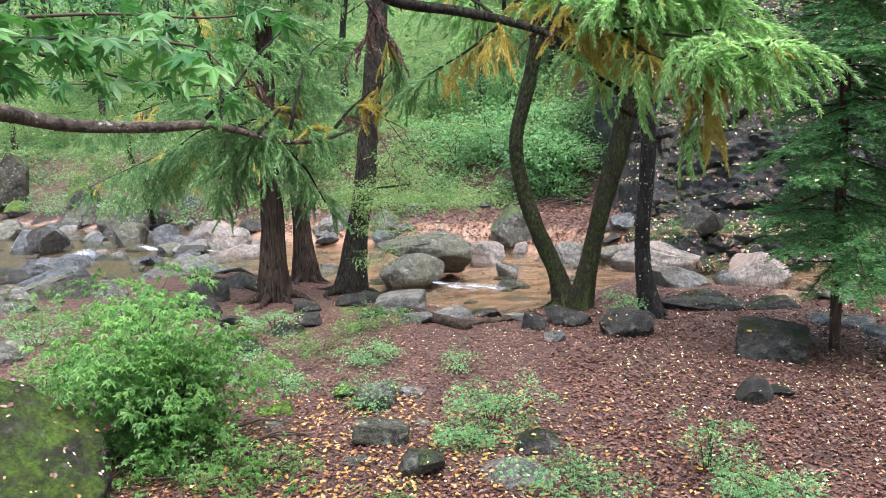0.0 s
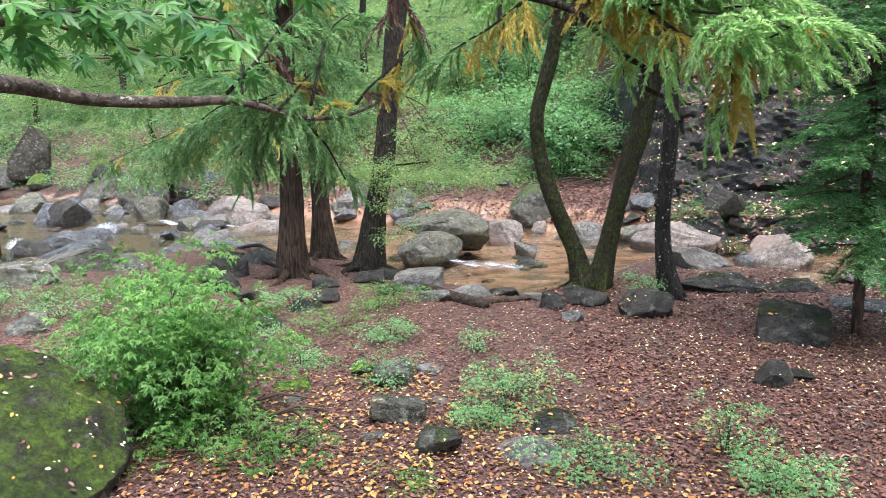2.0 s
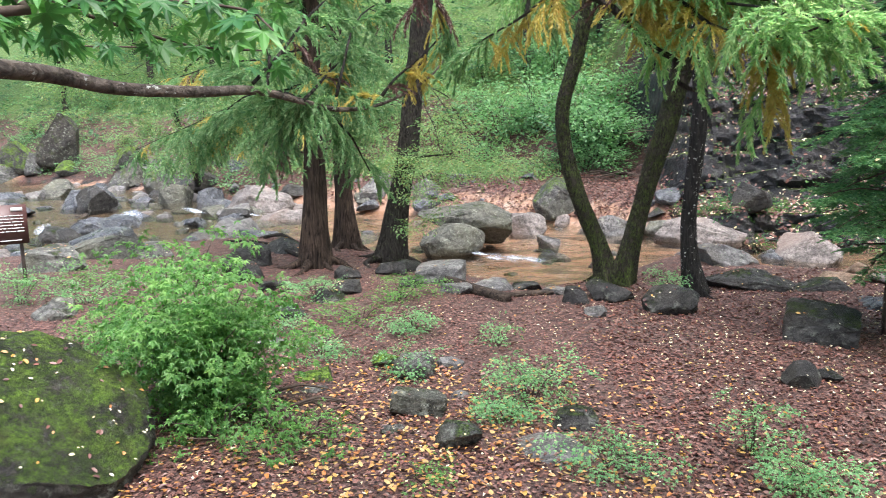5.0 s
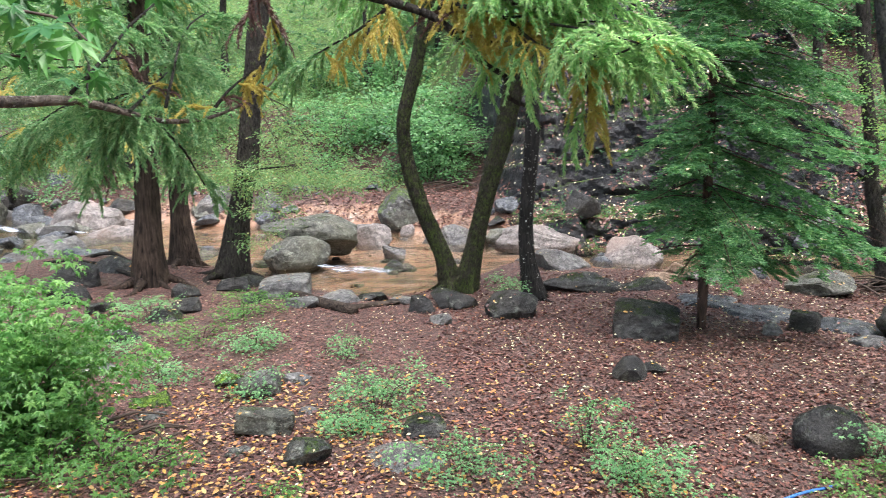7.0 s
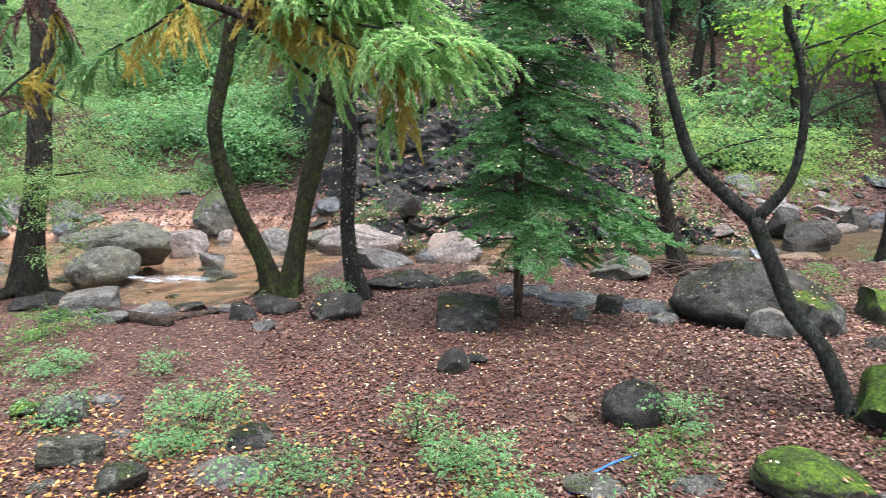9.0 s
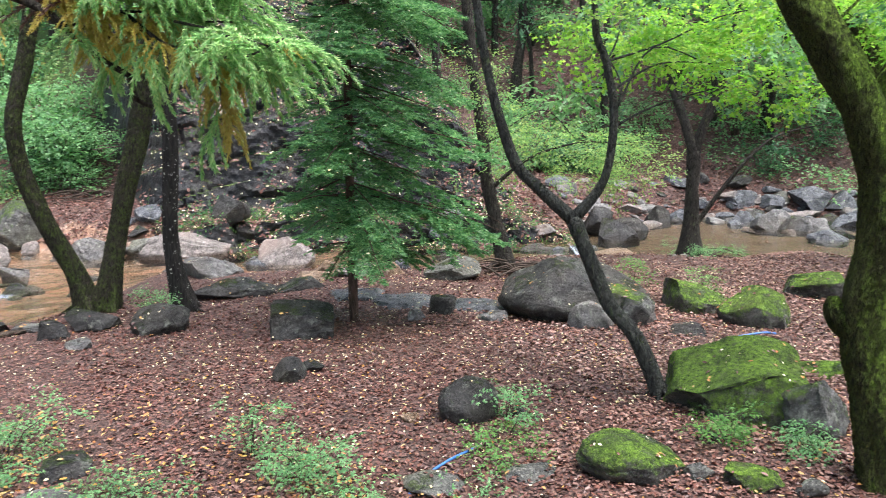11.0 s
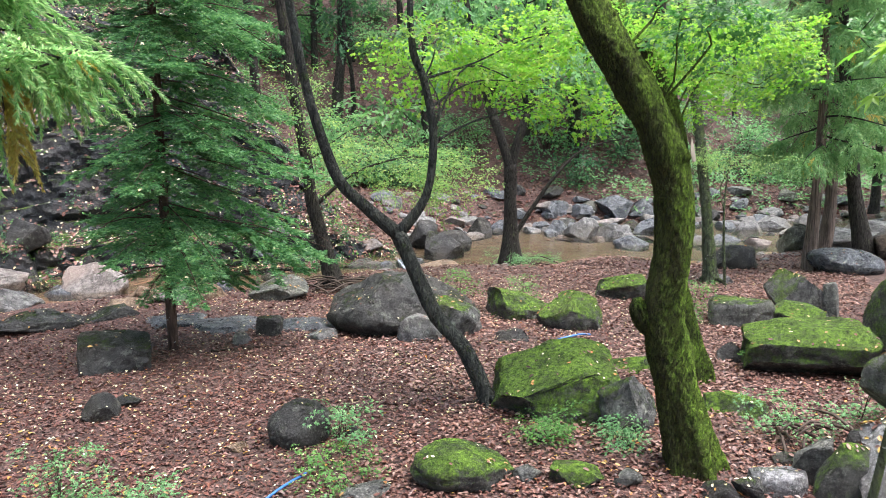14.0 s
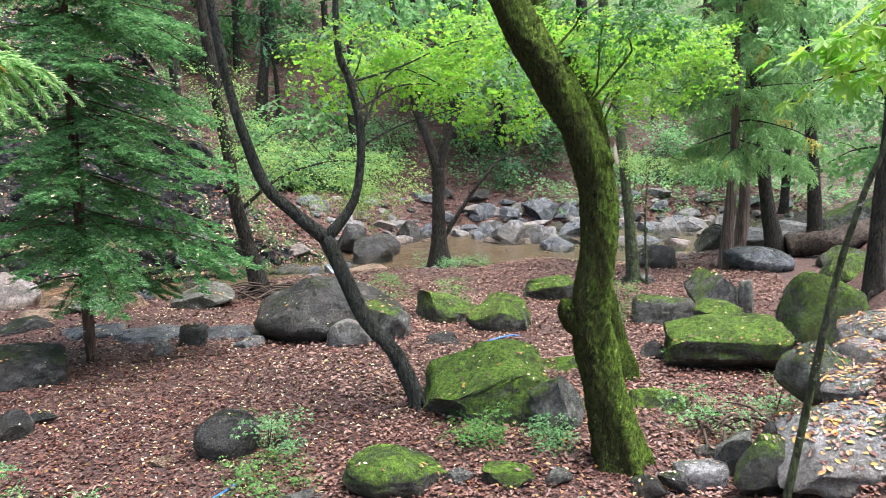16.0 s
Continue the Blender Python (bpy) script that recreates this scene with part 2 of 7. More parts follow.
GROUND = ground_material()
STONE = {
    "grey": stone_material("grey_granite", (0.10, 0.10, 0.10), (0.26, 0.255, 0.245), 0.0, (0.17, 0.15, 0.12)),
    "dark": stone_material("dark_wet_granite", (0.016, 0.016, 0.0165), (0.064, 0.062, 0.057), 0.26, (0.05, 0.042, 0.03), 0.5, 0.12, 0.6),
    "pale": stone_material("pale_pink_granite", (0.14, 0.125, 0.115), (0.32, 0.285, 0.265), 0.0, (0.27, 0.20, 0.165), 0.6, 0.1),
    "moss": stone_material("mossy_granite", (0.04, 0.041, 0.037), (0.15, 0.15, 0.13), 0.84),
    "wrap": stone_material("boulder_wrapped_in_moss", (0.04, 0.04, 0.034), (0.13, 0.13, 0.11), 1.0, tone=0.85),
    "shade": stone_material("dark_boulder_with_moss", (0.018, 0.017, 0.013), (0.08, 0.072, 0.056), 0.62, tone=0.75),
    "some": stone_material("granite_with_moss", (0.075, 0.078, 0.072), (0.24, 0.24, 0.215), 0.2, (0.13, 0.13, 0.08)),
    "half": stone_material("grey_rock_with_mossy_top", (0.05, 0.052, 0.05), (0.2, 0.2, 0.19), 0.55, (0.1, 0.1, 0.07), 0.6, 0.3),
    "wet": stone_material("wet_pale_slab", (0.17, 0.173, 0.18), (0.46, 0.46, 0.465), 0.24, (0.17, 0.14, 0.11), 0.5, 0.15),
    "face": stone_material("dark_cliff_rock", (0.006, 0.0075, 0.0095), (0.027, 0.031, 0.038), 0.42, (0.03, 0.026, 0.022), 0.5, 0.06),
    "olive": stone_material("olive_grey_granite", (0.05, 0.052, 0.042), (0.19, 0.19, 0.155), 0.12, (0.11, 0.11, 0.07), 0.62, 0.25),
    "tan": stone_material("tan_river_stone", (0.24, 0.16, 0.10), (0.46, 0.33, 0.23), 0.0, None, 0.5, 0.05),
    "blue": stone_material("blue_grey_stone", (0.04, 0.046, 0.054), (0.17, 0.182, 0.2), 0.0, None, 0.4, 0.2),
}
BARK = {
    "dark": bark_material("dark_wet_bark", (0.012, 0.0105, 0.009), (0.08, 0.072, 0.061), 0.32, 0.0, (1, 1, 0.25), 44),
    "slate": bark_material("grey_black_bark_with_green_film", (0.016, 0.018, 0.017), (0.10, 0.106, 0.092), 0.36, 0.0, (1, 1, 0.35), 40),
    "cedar": bark_material("red_brown_cedar_bark", (0.010, 0.007, 0.0055), (0.105, 0.074, 0.055), 0.1, 0.0, (1, 1, 0.08), 40),
    "moss": bark_material("mossy_maple_bark", (0.016, 0.011, 0.007), (0.085, 0.058, 0.036), 0.95, 0.0, (1, 1, 0.36), 88),
    "pale": bark_material("pale_red_brown_bark", (0.075, 0.055, 0.045), (0.29, 0.22, 0.18), 0.0, 0.0, (1, 1, 0.07), 34),
    "green": bark_material("grey_bark_with_moss", (0.024, 0.021, 0.016), (0.125, 0.108, 0.08), 0.58, 0.0, (1, 1, 0.34), 60),
    "fleck": bark_material("black_bark_with_pale_flecks", (0.009, 0.0085, 0.008), (0.038, 0.035, 0.032), 0.1, 0.3),
    "fir": bark_material("brown_fir_bark", (0.045, 0.029, 0.023), (0.16, 0.10, 0.078), 0.0, 0.15),
    "bough": bark_material("grey_brown_bough_bark", (0.065, 0.054, 0.045), (0.23, 0.19, 0.155), 0.05, 0.3, (1, 1, 1), 20),
    "grey": bark_material("smooth_grey_green_bark", (0.05, 0.06, 0.04), (0.15, 0.165, 0.115), 0.6, 0.15, (1, 1, 0.5), 24),
}
LEAF = {
    "hill": leaf_material("hillside_leaves", (0.105, 0.27, 0.12), (0.21, 0.44, 0.19), (0.33, 0.57, 0.27), (0.16, 0.37, 0.18), thin=0.6),
    "hill2": leaf_material("yellowing_hillside_leaves", (0.14, 0.30, 0.115), (0.24, 0.44, 0.175), (0.40, 0.56, 0.25), (0.18, 0.37, 0.15), (0.48, 0.43, 0.17), thin=0.58),
    "deep": leaf_material("deep_green_leaves", (0.03, 0.105, 0.05), (0.065, 0.19, 0.085), (0.11, 0.26, 0.11), thin=0.45),
    "lime": leaf_material("lime_maple_leaves", (0.18, 0.45, 0.05), (0.29, 0.59, 0.085), (0.50, 0.66, 0.14), (0.21, 0.50, 0.065), thin=0.68),
    "fresh": leaf_material("fresh_forest_leaves", (0.095, 0.25, 0.09), (0.18, 0.38, 0.15), (0.32, 0.53, 0.24), (0.13, 0.31, 0.12), thin=0.58),
    "citron": leaf_material("yellow_green_leaves", (0.18, 0.39, 0.12), (0.29, 0.52, 0.18), (0.54, 0.65, 0.23), (0.25, 0.47, 0.14), thin=0.58),
    "sage": leaf_material("sage_green_cedar_needles", (0.13, 0.31, 0.12), (0.26, 0.49, 0.20), (0.46, 0.65, 0.31), thin=0.62),
    "maple": leaf_material("green_maple_leaves", (0.045, 0.17, 0.045), (0.085, 0.26, 0.065), (0.14, 0.35, 0.09), thin=0.45),
    "shrub": leaf_material("fresh_shrub_leaves", (0.075, 0.22, 0.05), (0.145, 0.35, 0.085), (0.25, 0.47, 0.125), (0.11, 0.29, 0.07), thin=0.5),
    "herb": leaf_material("pale_herb_leaves", (0.13, 0.33, 0.135), (0.21, 0.46, 0.19), (0.32, 0.57, 0.26), thin=0.5),
    # Needle colour raised for backlight; "conifer" is the darker tone of the same needles.
    "cedar": leaf_material("cedar_needles_backlit_tone", (0.18, 0.41, 0.15), (0.34, 0.62, 0.27), (0.54, 0.76, 0.41), (0.66, 0.79, 0.42), thin=0.74),
    "conifer": leaf_material("darker_cedar_needles", (0.085, 0.22, 0.085), (0.17, 0.38, 0.155), (0.33, 0.56, 0.27), (0.47, 0.61, 0.31), thin=0.6),
    "gold": leaf_material("yellowed_cedar_needles", (0.60, 0.50, 0.12), (0.74, 0.66, 0.22), (0.56, 0.36, 0.09), (0.58, 0.60, 0.18), thin=0.55),
    "dead": leaf_material("dead_brown_needles", (0.10, 0.05, 0.04), (0.17, 0.085, 0.065), (0.07, 0.035, 0.03), thin=0.1),
    "fir": leaf_material("fir_needles", (0.055, 0.175, 0.07), (0.13, 0.33, 0.13), (0.31, 0.55, 0.23), thin=0.55),
    "brown": leaf_material("fallen_brown_leaves", (0.060, 0.028, 0.023), (0.125, 0.055, 0.043), (0.20, 0.088, 0.066), (0.28, 0.16, 0.125), (0.09, 0.04, 0.034), (0.235, 0.092, 0.062), (0.15, 0.07, 0.055), thin=0.05, shine=0.5, rough=0.42),
    "dry": leaf_material("dry_leaves_paled_for_sky_light", (0.17, 0.085, 0.066), (0.31, 0.18, 0.14), (0.42, 0.27, 0.215), (0.24, 0.115, 0.085), (0.36, 0.21, 0.165), thin=0.1),
    "yellow": leaf_material("fallen_yellow_leaves", (0.42, 0.23, 0.05), (0.56, 0.37, 0.11), (0.44, 0.15, 0.05), (0.62, 0.46, 0.21), (0.36, 0.13, 0.055), thin=0.1, shine=0.4),
    "cream": leaf_material("fallen_pale_leaflets", (0.70, 0.63, 0.40), (0.80, 0.75, 0.55), (0.68, 0.54, 0.22), thin=0.1),
}
WATER, FOAM = water_material(), foam_material()
TWIG = plain_material("twig_bark", (0.03, 0.022, 0.017), (0.09, 0.065, 0.05), 0.8, 40)
DEADWOOD = bark_material("weathered_wood", (0.022, 0.017, 0.014), (0.11, 0.085, 0.067), 0.08, 0.0, (0.15, 1, 1), 22)
# ---- lie of the land ----
NEAR_X = [-60, -14, -9, -7, -5, -3.6, -2.4, -1.3, -0.4, 0.5, 1.3, 2.2, 2.9, 3.6, 4.4, 5.1, 5.7, 6.6, 7.7, 8.6, 9.9, 10.5, 10.75, 11.3, 11.5, 12.8, 14.4, 16, 20, 30, 60]
NEAR_Y = [15, 12.4, 11.6, 12.4, 13.4, 13.4, 12.9, 11.9, 10.6, 9.9, 10.2, 11.1, 11.8, 11.1, 10.7, 10.3, 9.6, 9.5, 9.5, 9.0, 8.2, 8.0, 8.8, 8.7, 7.2, 6.5, 5.9, 5.4, 3.6, -3, -20]
FAR_X = [-60, -16, -12, -7, -3, -1.3, 1.6, 3.0, 4.3, 5.5, 7.0, 8.6, 9.6, 11.0, 13.5, 16.6, 18.5, 21, 24, 34, 60]
FAR_Y = [46, 29, 26, 21.5, 19.5, 18.6, 17.0, 15.6, 14.6, 14.2, 13.4, 12.4, 11.6, 11.2, 12.4, 12.0, 10.4, 7.5, 4.5, -2, -18]
WATER_Z = -0.34


def smooth01(v, a, b):
    u = np.clip((v - a) / (b - a), 0, 1)
    return u * u * (3 - 2 * u)


def waves(x, y, s, k):
    """Smooth bumps of about s metres, between -1 and 1."""
    a, b = x / s * 2.6 + k * 1.7, y / s * 2.6 - k * 2.3
    return (np.sin(a + 1.3 * np.sin(b * 0.7 + k)) + np.sin(b * 1.1 + 1.7 * np.sin(a * 0.6 - k)) + np.sin(0.8 * (a + b) + k)) / 3


def height(x, y):
    """The height of the ground in metres."""
    x, y = np.asarray(x, float), np.asarray(y, float)
    dn = (np.interp(x, NEAR_X, NEAR_Y) - y) * 0.9
    df = (y - np.interp(x, FAR_X, FAR_Y)) * 0.86
    bank = 0.02 + 0.05 * waves(x, y, 2.2, 1) + 0.018 * waves(x, y, 0.7, 2)
    bank = bank + 0.08 * smooth01(-x, 1.0, 2.5) * (1 - smooth01(-x, 3, 5)) * smooth01(y, 8, 10.5)
    bank = bank + 0.6 * smooth01(1.6 - y, 0, 2.4) * (1 - smooth01(x, 5, 8)) + 0.42 * smooth01(0.12 * x + 0.35 - y, 0, 0.6) * smooth01(x, 3.5, 5)
    bank = bank + 0.04 * np.clip(-y - 3, 0, 60)
    bed = WATER_Z - 0.13 + 0.06 * waves(x, y, 1.1, 3) + 0.07 * waves(x, y, 3.0, 4)
    near = bed + (bank - bed) * smooth01(dn, -0.35, 0.75 + 1.9 * smooth01(x, 9.0, 11.0))
    cliff = smooth01(x, 3.5, 5.0) * (1 - smooth01(x, 9.6, 11.2))
    slope = 0.62 + 0.10 * waves(x, y, 9, 5)
    soft = 0.5 * smooth01(df, 0, 1.6) + 0.12 * np.clip(df, 0, 4.0) + slope * np.clip(df - 3.2, 0, 70)
    steep = 0.5 * smooth01(df, 0, 0.3) + 1.9 * smooth01(df, 0.9, 1.9) + 0.9 * smooth01(df, 2.2, 3.4) + 0.68 * np.clip(df - 1.5, 0, 70)
    rise = soft * (1 - cliff) + steep * cliff
    rough = (0.10 * waves(x, y, 1.6, 6) + 0.25 * waves(x, y, 5, 7)) * smooth01(df, 0.6, 4) + cliff * 0.22 * waves(x, y, 0.8, 8) * smooth01(df, 0.2, 1) * (1 - smooth01(df, 3.5, 5))
    return np.where(df > -0.2, bed + (rise + rough + 0.15) * smooth01(df, -0.2, 0.25), near)


def chance(*v):
    """A fixed random number between 0 and 1 for whole numbers."""
    k = np.zeros(np.broadcast(*v).shape)
    for i, u in enumerate(v):
        k = k + np.asarray(u, float) * (12.9898, 78.233, 37.719)[i]
    k = np.sin(k) * 43758.5453
    return k - np.floor(k)


def face_relief(x, h):
    """How far the cliff stands out at x and height h: tilted beds, split into blocks by broken joints."""
    out = 0.14 * waves(x, h * 1.6, 1.1, 3)
    for bed, wide, deep, gap, k in ((1.05, 2.4, 0.5, 0.1, 1), (0.46, 1.15, 0.2, 0.05, 7), (0.2, 0.5, 0.07, 0.025, 12)):
        v = (h - 0.24 * x + 0.42 * bed * waves(x, h * 1.4, 1.9 * wide ** 0.5, k) + 0.1 * waves(x, h * 2, 0.5, k + 1)) / bed
        row = np.floor(v)
        u = (x + 0.55 * h + 0.4 * wide * waves(x, h * 1.7, 1.2 * wide ** 0.5, k + 2)) / wide + chance(row, k) * 3
        col = np.floor(u)
        fv, fu = v - row, u - col
        lift = chance(row, col, k) - 0.4
        tilt = (chance(col, row, k + 3) - 0.5) * (fu - 0.5) * 1.4 + (chance(row, col, k + 5) - 0.2) * (fv - 0.5)
        crack = smooth01(np.minimum(np.minimum(fv, 1 - fv) * bed, np.minimum(fu, 1 - fu) * wide), 0.0, gap)
        open_joint = smooth01(waves(x, h * 2, 0.9, k + 4), -0.15, 0.5)
        out = out + deep * (lift + tilt - 0.7 * (1 - crack) * open_joint)
    return 0.6 * out + 0.05 * waves(x, h * 2, 0.35, 4) + 0.03 * waves(x, h * 2, 0.13, 9)


def face_z(x, y):
    """About the height at which things lie on the cliff."""
    h = height(x, y)
    return h + smooth01(x, 3.6, 4.5) * (1 - smooth01(x, 10.9, 11.8)) * (0.05 + 0.5 * face_relief(x, h))


# ---- building blocks ----
def rng_of(seed):
    return np.random.default_rng(seed)


def mesh_data(name, V, F, material, smooth=True):
    V, F = np.asarray(V, np.float32), np.asarray(F, np.int32)
    me = bpy.data.meshes.new(name)
    me.vertices.add(len(V))
    me.vertices.foreach_set("co", V.ravel())
    me.loops.add(F.size)
    me.loops.foreach_set("vertex_index", F.ravel())
    me.polygons.add(len(F))
    me.polygons.foreach_set("loop_start", np.arange(0, F.size, F.shape[1], dtype=np.int32))
    me.polygons.foreach_set("use_smooth", np.full(len(F), smooth, bool))
    me.materials.append(material)
    me.update(calc_edges=True)
    return me


def thing(name, label, category, place, group="", kind=""):
    """An Empty at the base of a thing that parents its parts."""
    ob = new(name)
    ob.location = place
    ob.empty_display_size = 0.1
    return tagged(ob, label, category, group, kind)


def crisp(me, degrees=38):
    """Breaks of a rock show as edges."""
    me.set_sharp_from_angle(angle=radians(degrees))


def part(name, VF, material, parent, label="", smooth=True, kind=""):
    """One mesh under a thing or a part; its vertices count from the parent's origin."""
    ob = new(name, mesh_data(name, VF[0], VF[1], material, smooth))
    ob.parent = parent
    return tagged(ob, label, kind=kind)


def single(name, VF, material, label, category, place=(0, 0, 0), group="", kind="", smooth=True):
    """A thing that is one mesh."""
    ob = new(name, mesh_data(name, VF[0], VF[1], material, smooth))
    ob.location = place
    return tagged(ob, label, category, group, kind)


def joined(pieces):
    V, F, n = [], [], 0
    for v, f in pieces:
        V.append(v)
        F.append(np.asarray(f) + n)
        n += len(v)
    return np.concatenate(V), np.concatenate(F)


def spread(template, places, turns, sizes):
    """Copies of a template (vertices, triangles) with rotations (n,3,3) and sizes (n,) in one mesh."""
    v, f = template
    n = len(places)
    sizes = np.broadcast_to(np.asarray(sizes, float), (n,))
    V = np.einsum("nij,kj->nki", turns, v) * sizes[:, None, None] + np.asarray(places)[:, None, :]
    F = f[None] + (np.arange(n) * len(v))[:, None, None]
    return V.reshape(-1, 3), F.reshape(-1, 3)


def unit(v):
    v = np.asarray(v, float)
    return v / np.maximum(np.linalg.norm(v, axis=-1, keepdims=True), 1e-9)


def aims(ways, ups):
    """Rotations that carry x to the ways and z near the ups."""
    x = unit(ways)
    y = unit(np.cross(np.broadcast_to(ups, x.shape), x) + 1e-6)
    return np.stack([x, y, np.cross(x, y)], -1)


def rail(points, step):
    """A smooth line through points (x, y, z, r), sampled every step metres."""
    p = np.asarray(points, float)
    p = np.vstack([2 * p[0] - p[1], p, 2 * p[-1] - p[-2]])
    out = []
    for i in range(1, len(p) - 2):
        n = max(2, int(np.linalg.norm(p[i + 1, :3] - p[i, :3]) / step))
        u = np.linspace(0, 1, n, endpoint=False)[:, None]
        a, b, c, d = p[i - 1], p[i], p[i + 1], p[i + 2]
        out.append(0.5 * (2 * b + (c - a) * u + (2 * a - 5 * b + 4 * c - d) * u ** 2 + (3 * b - a - 3 * c + d) * u ** 3))
    out.append(p[-2:-1])
    q = np.concatenate(out)
    q[:, 3] = np.maximum(q[:, 3], 0.0015)
    return q


def tube(points, sides=10, step=0.1, seed=0, rough=0.05, flare=0.0, lobes=5, furrow=0.0):
    """A branch, trunk or root along points (x, y, z, r), with an uneven skin and a flare of roots at its foot."""
    q = rail(points, step)
    g = rng_of(seed)
    n = len(q)
    t = unit(np.gradient(q[:, :3], axis=0))
    u = np.zeros((n, 3))
    ref = np.array([1.0, 0, 0]) if abs(t[0, 0]) < 0.9 else np.array([0, 1.0, 0])
    for i in range(n):
        ref = unit(ref - t[i] * (ref @ t[i]))
        u[i] = ref
    w = np.cross(t, u)
    a = np.linspace(0, 2 * np.pi, sides, endpoint=False)
    s = np.concatenate([[0], np.cumsum(np.linalg.norm(np.diff(q[:, :3], axis=0), axis=1))])
    R = np.repeat(q[:, 3:4], sides, 1)
    for k in range(1, 5):
        R = R * (1 + rough / k ** 0.5 * np.sin(k * a[None] + g.uniform(0, 6.3) + s[:, None] * g.uniform(-3, 3) * k + np.sin(s[:, None] * g.uniform(2, 7))))
    if furrow:
        q3 = np.stack([np.tile(np.cos(a), n), np.tile(np.sin(a), n), np.repeat(s, sides) * 2.7], 1)
        R = R * (1 + furrow * (0.7 - np.abs(ripple(q3, g, 22, 9)) + 0.6 * ripple(q3, g, 6, 7))).reshape(n, sides)
    if flare:
        e = np.exp(-s / (2.0 * q[0, 3]))[:, None]
        R = R * (1 + flare * e * (0.55 + 0.75 * np.clip(np.sin(lobes * a[None] + g.uniform(0, 6)), -0.3, 1)))
    V = q[:, None, :3] + R[..., None] * (np.cos(a)[None, :, None] * u[:, None] + np.sin(a)[None, :, None] * w[:, None])
    V = np.vstack([V.reshape(-1, 3), q[0, :3], q[-1, :3]])
    i, j = np.meshgrid(np.arange(n - 1), np.arange(sides), indexing="ij")
    a0, b0 = (i * sides + j).ravel(), (i * sides + (j + 1) % sides).ravel()
    F = np.concatenate([np.stack([a0, b0, b0 + sides], 1), np.stack([a0, b0 + sides, a0 + sides], 1)])
    j = np.arange(sides)
    cap0 = np.stack([np.full(sides, n * sides), (j + 1) % sides, j], 1)
    cap1 = np.stack([np.full(sides, n * sides + 1), (n - 1) * sides + j, (n - 1) * sides + (j + 1) % sides], 1)
    return V, np.concatenate([F, cap0, cap1])


def small_leaf(length=1.0, width=0.5, fold=0.15, curl=0.15):
    v = np.array([(0, 0, 0), (0.45, width / 2, fold * width), (1, 0, -curl), (0.45, -width / 2, fold * width)], float) * length
    return v, np.array([(0, 2, 1), (0, 3, 2)])


def oval_leaf(width=0.6, fold=0.15, curl=0.1):
    """A blunt oval leaf of four triangles, folded on its rib."""
    v = np.array([(0, 0, 0), (0.28, 0.46 * width, fold * width), (0.68, 0.44 * width, fold * width - curl * 0.5), (1, 0, -curl), (0.68, -0.44 * width, fold * width - curl * 0.5), (0.28, -0.46 * width, fold * width)], float)
    return v, np.array([(0, 2, 1), (0, 3, 2), (0, 4, 3), (0, 5, 4)])


def star_leaf(lobes=5, curl=0.2, notch=0.3):
    """A small maple leaf seen from afar: five points, few triangles."""
    a = np.linspace(-2.1, 2.1, 2 * lobes - 1)
    r = np.where(np.arange(2 * lobes - 1) % 2 == 0, 0.6, notch) * (0.6 + 0.4 * np.cos(a * 0.5))
    v = np.vstack([[0, 0, 0.0], np.stack([r * np.cos(a), r * np.sin(a), -curl * r * r * 2], 1)])
    return v, np.array([(0, i, i + 1) for i in range(1, 2 * lobes - 1)])


def maple_shape(lobes=7, curl=0.15):
    """A hand-shaped maple leaf with pointed lobes, stalk at the origin, about 1 across."""
    angles = np.linspace(-2.25, 2.25, lobes)
    reach = 0.62 * (0.45 + 0.55 * np.cos(angles * 0.55) ** 1.3)
    rim = [(-0.03, -0.03, 0)]
    for i, (a, r) in enumerate(zip(angles, reach)):
        for da, k in ((-0.17, 0.66), (0.0, 1.0), (0.17, 0.66)):
            rr = r * k
            rim.append((rr * math.cos(a + da), rr * math.sin(a + da), -curl * rr * rr * 2))
        if i < lobes - 1:
            m, rr = (a + angles[i + 1]) / 2, 0.27 * (0.5 + 0.5 * math.cos(a * 0.5))
            rim.append((rr * math.cos(m), rr * math.sin(m), 0.012))
    rim.append((-0.03, 0.03, 0))
    v = np.array([(0.02, 0, 0.01)] + rim)
    k = len(rim)
    f = [(0, i, i + 1) for i in range(1, k)]
    return v, np.array(f)


def stick(a, b, r):
    """A thin three-sided twig."""
    a, b = np.asarray(a, float), np.asarray(b, float)
    R = aims((b - a)[None], np.array([0.1, 0.2, 1.0]))[0]
    ang = np.array([0, 2.1, 4.2])
    ring = (np.cos(ang)[:, None] * R[:, 1] + np.sin(ang)[:, None] * R[:, 2]) * r
    v = np.vstack([a + ring, b + ring * 0.5])
    return v, np.array([(0, 1, 4), (0, 4, 3), (1, 2, 5), (1, 5, 4), (2, 0, 3), (2, 3, 5)])


def spray_shape(g, leaves=12, length=1.0, leaf=0.28, width=0.5, shape=None, droop=0.25):
    """A leafy twig along x: leaves to both sides and at the tip."""
    u = np.linspace(0.15, 1, leaves)
    side = np.where(np.arange(leaves) % 2 == 0, 1, -1)
    p = np.stack([u * length, 0.06 * length * np.sin(u * 4 + g.uniform(0, 6)), -droop * length * u ** 2], 1)
    ang = side * g.uniform(0.5, 1.25, leaves) * (1.05 - 0.8 * u)
    ways = np.stack([np.cos(ang), np.sin(ang), g.uniform(-0.5, 0.15, leaves)], 1)
    ups = np.stack([g.normal(0, 0.3, leaves), g.normal(0, 0.3, leaves), np.ones(leaves)], 1)
    return spread(shape or small_leaf(1, width), p, aims(ways, ups), leaf * length * g.uniform(0.7, 1.2, leaves))


def sprays(g, count=4, **k):
    return [spray_shape(g, **k) for _ in range(count)]


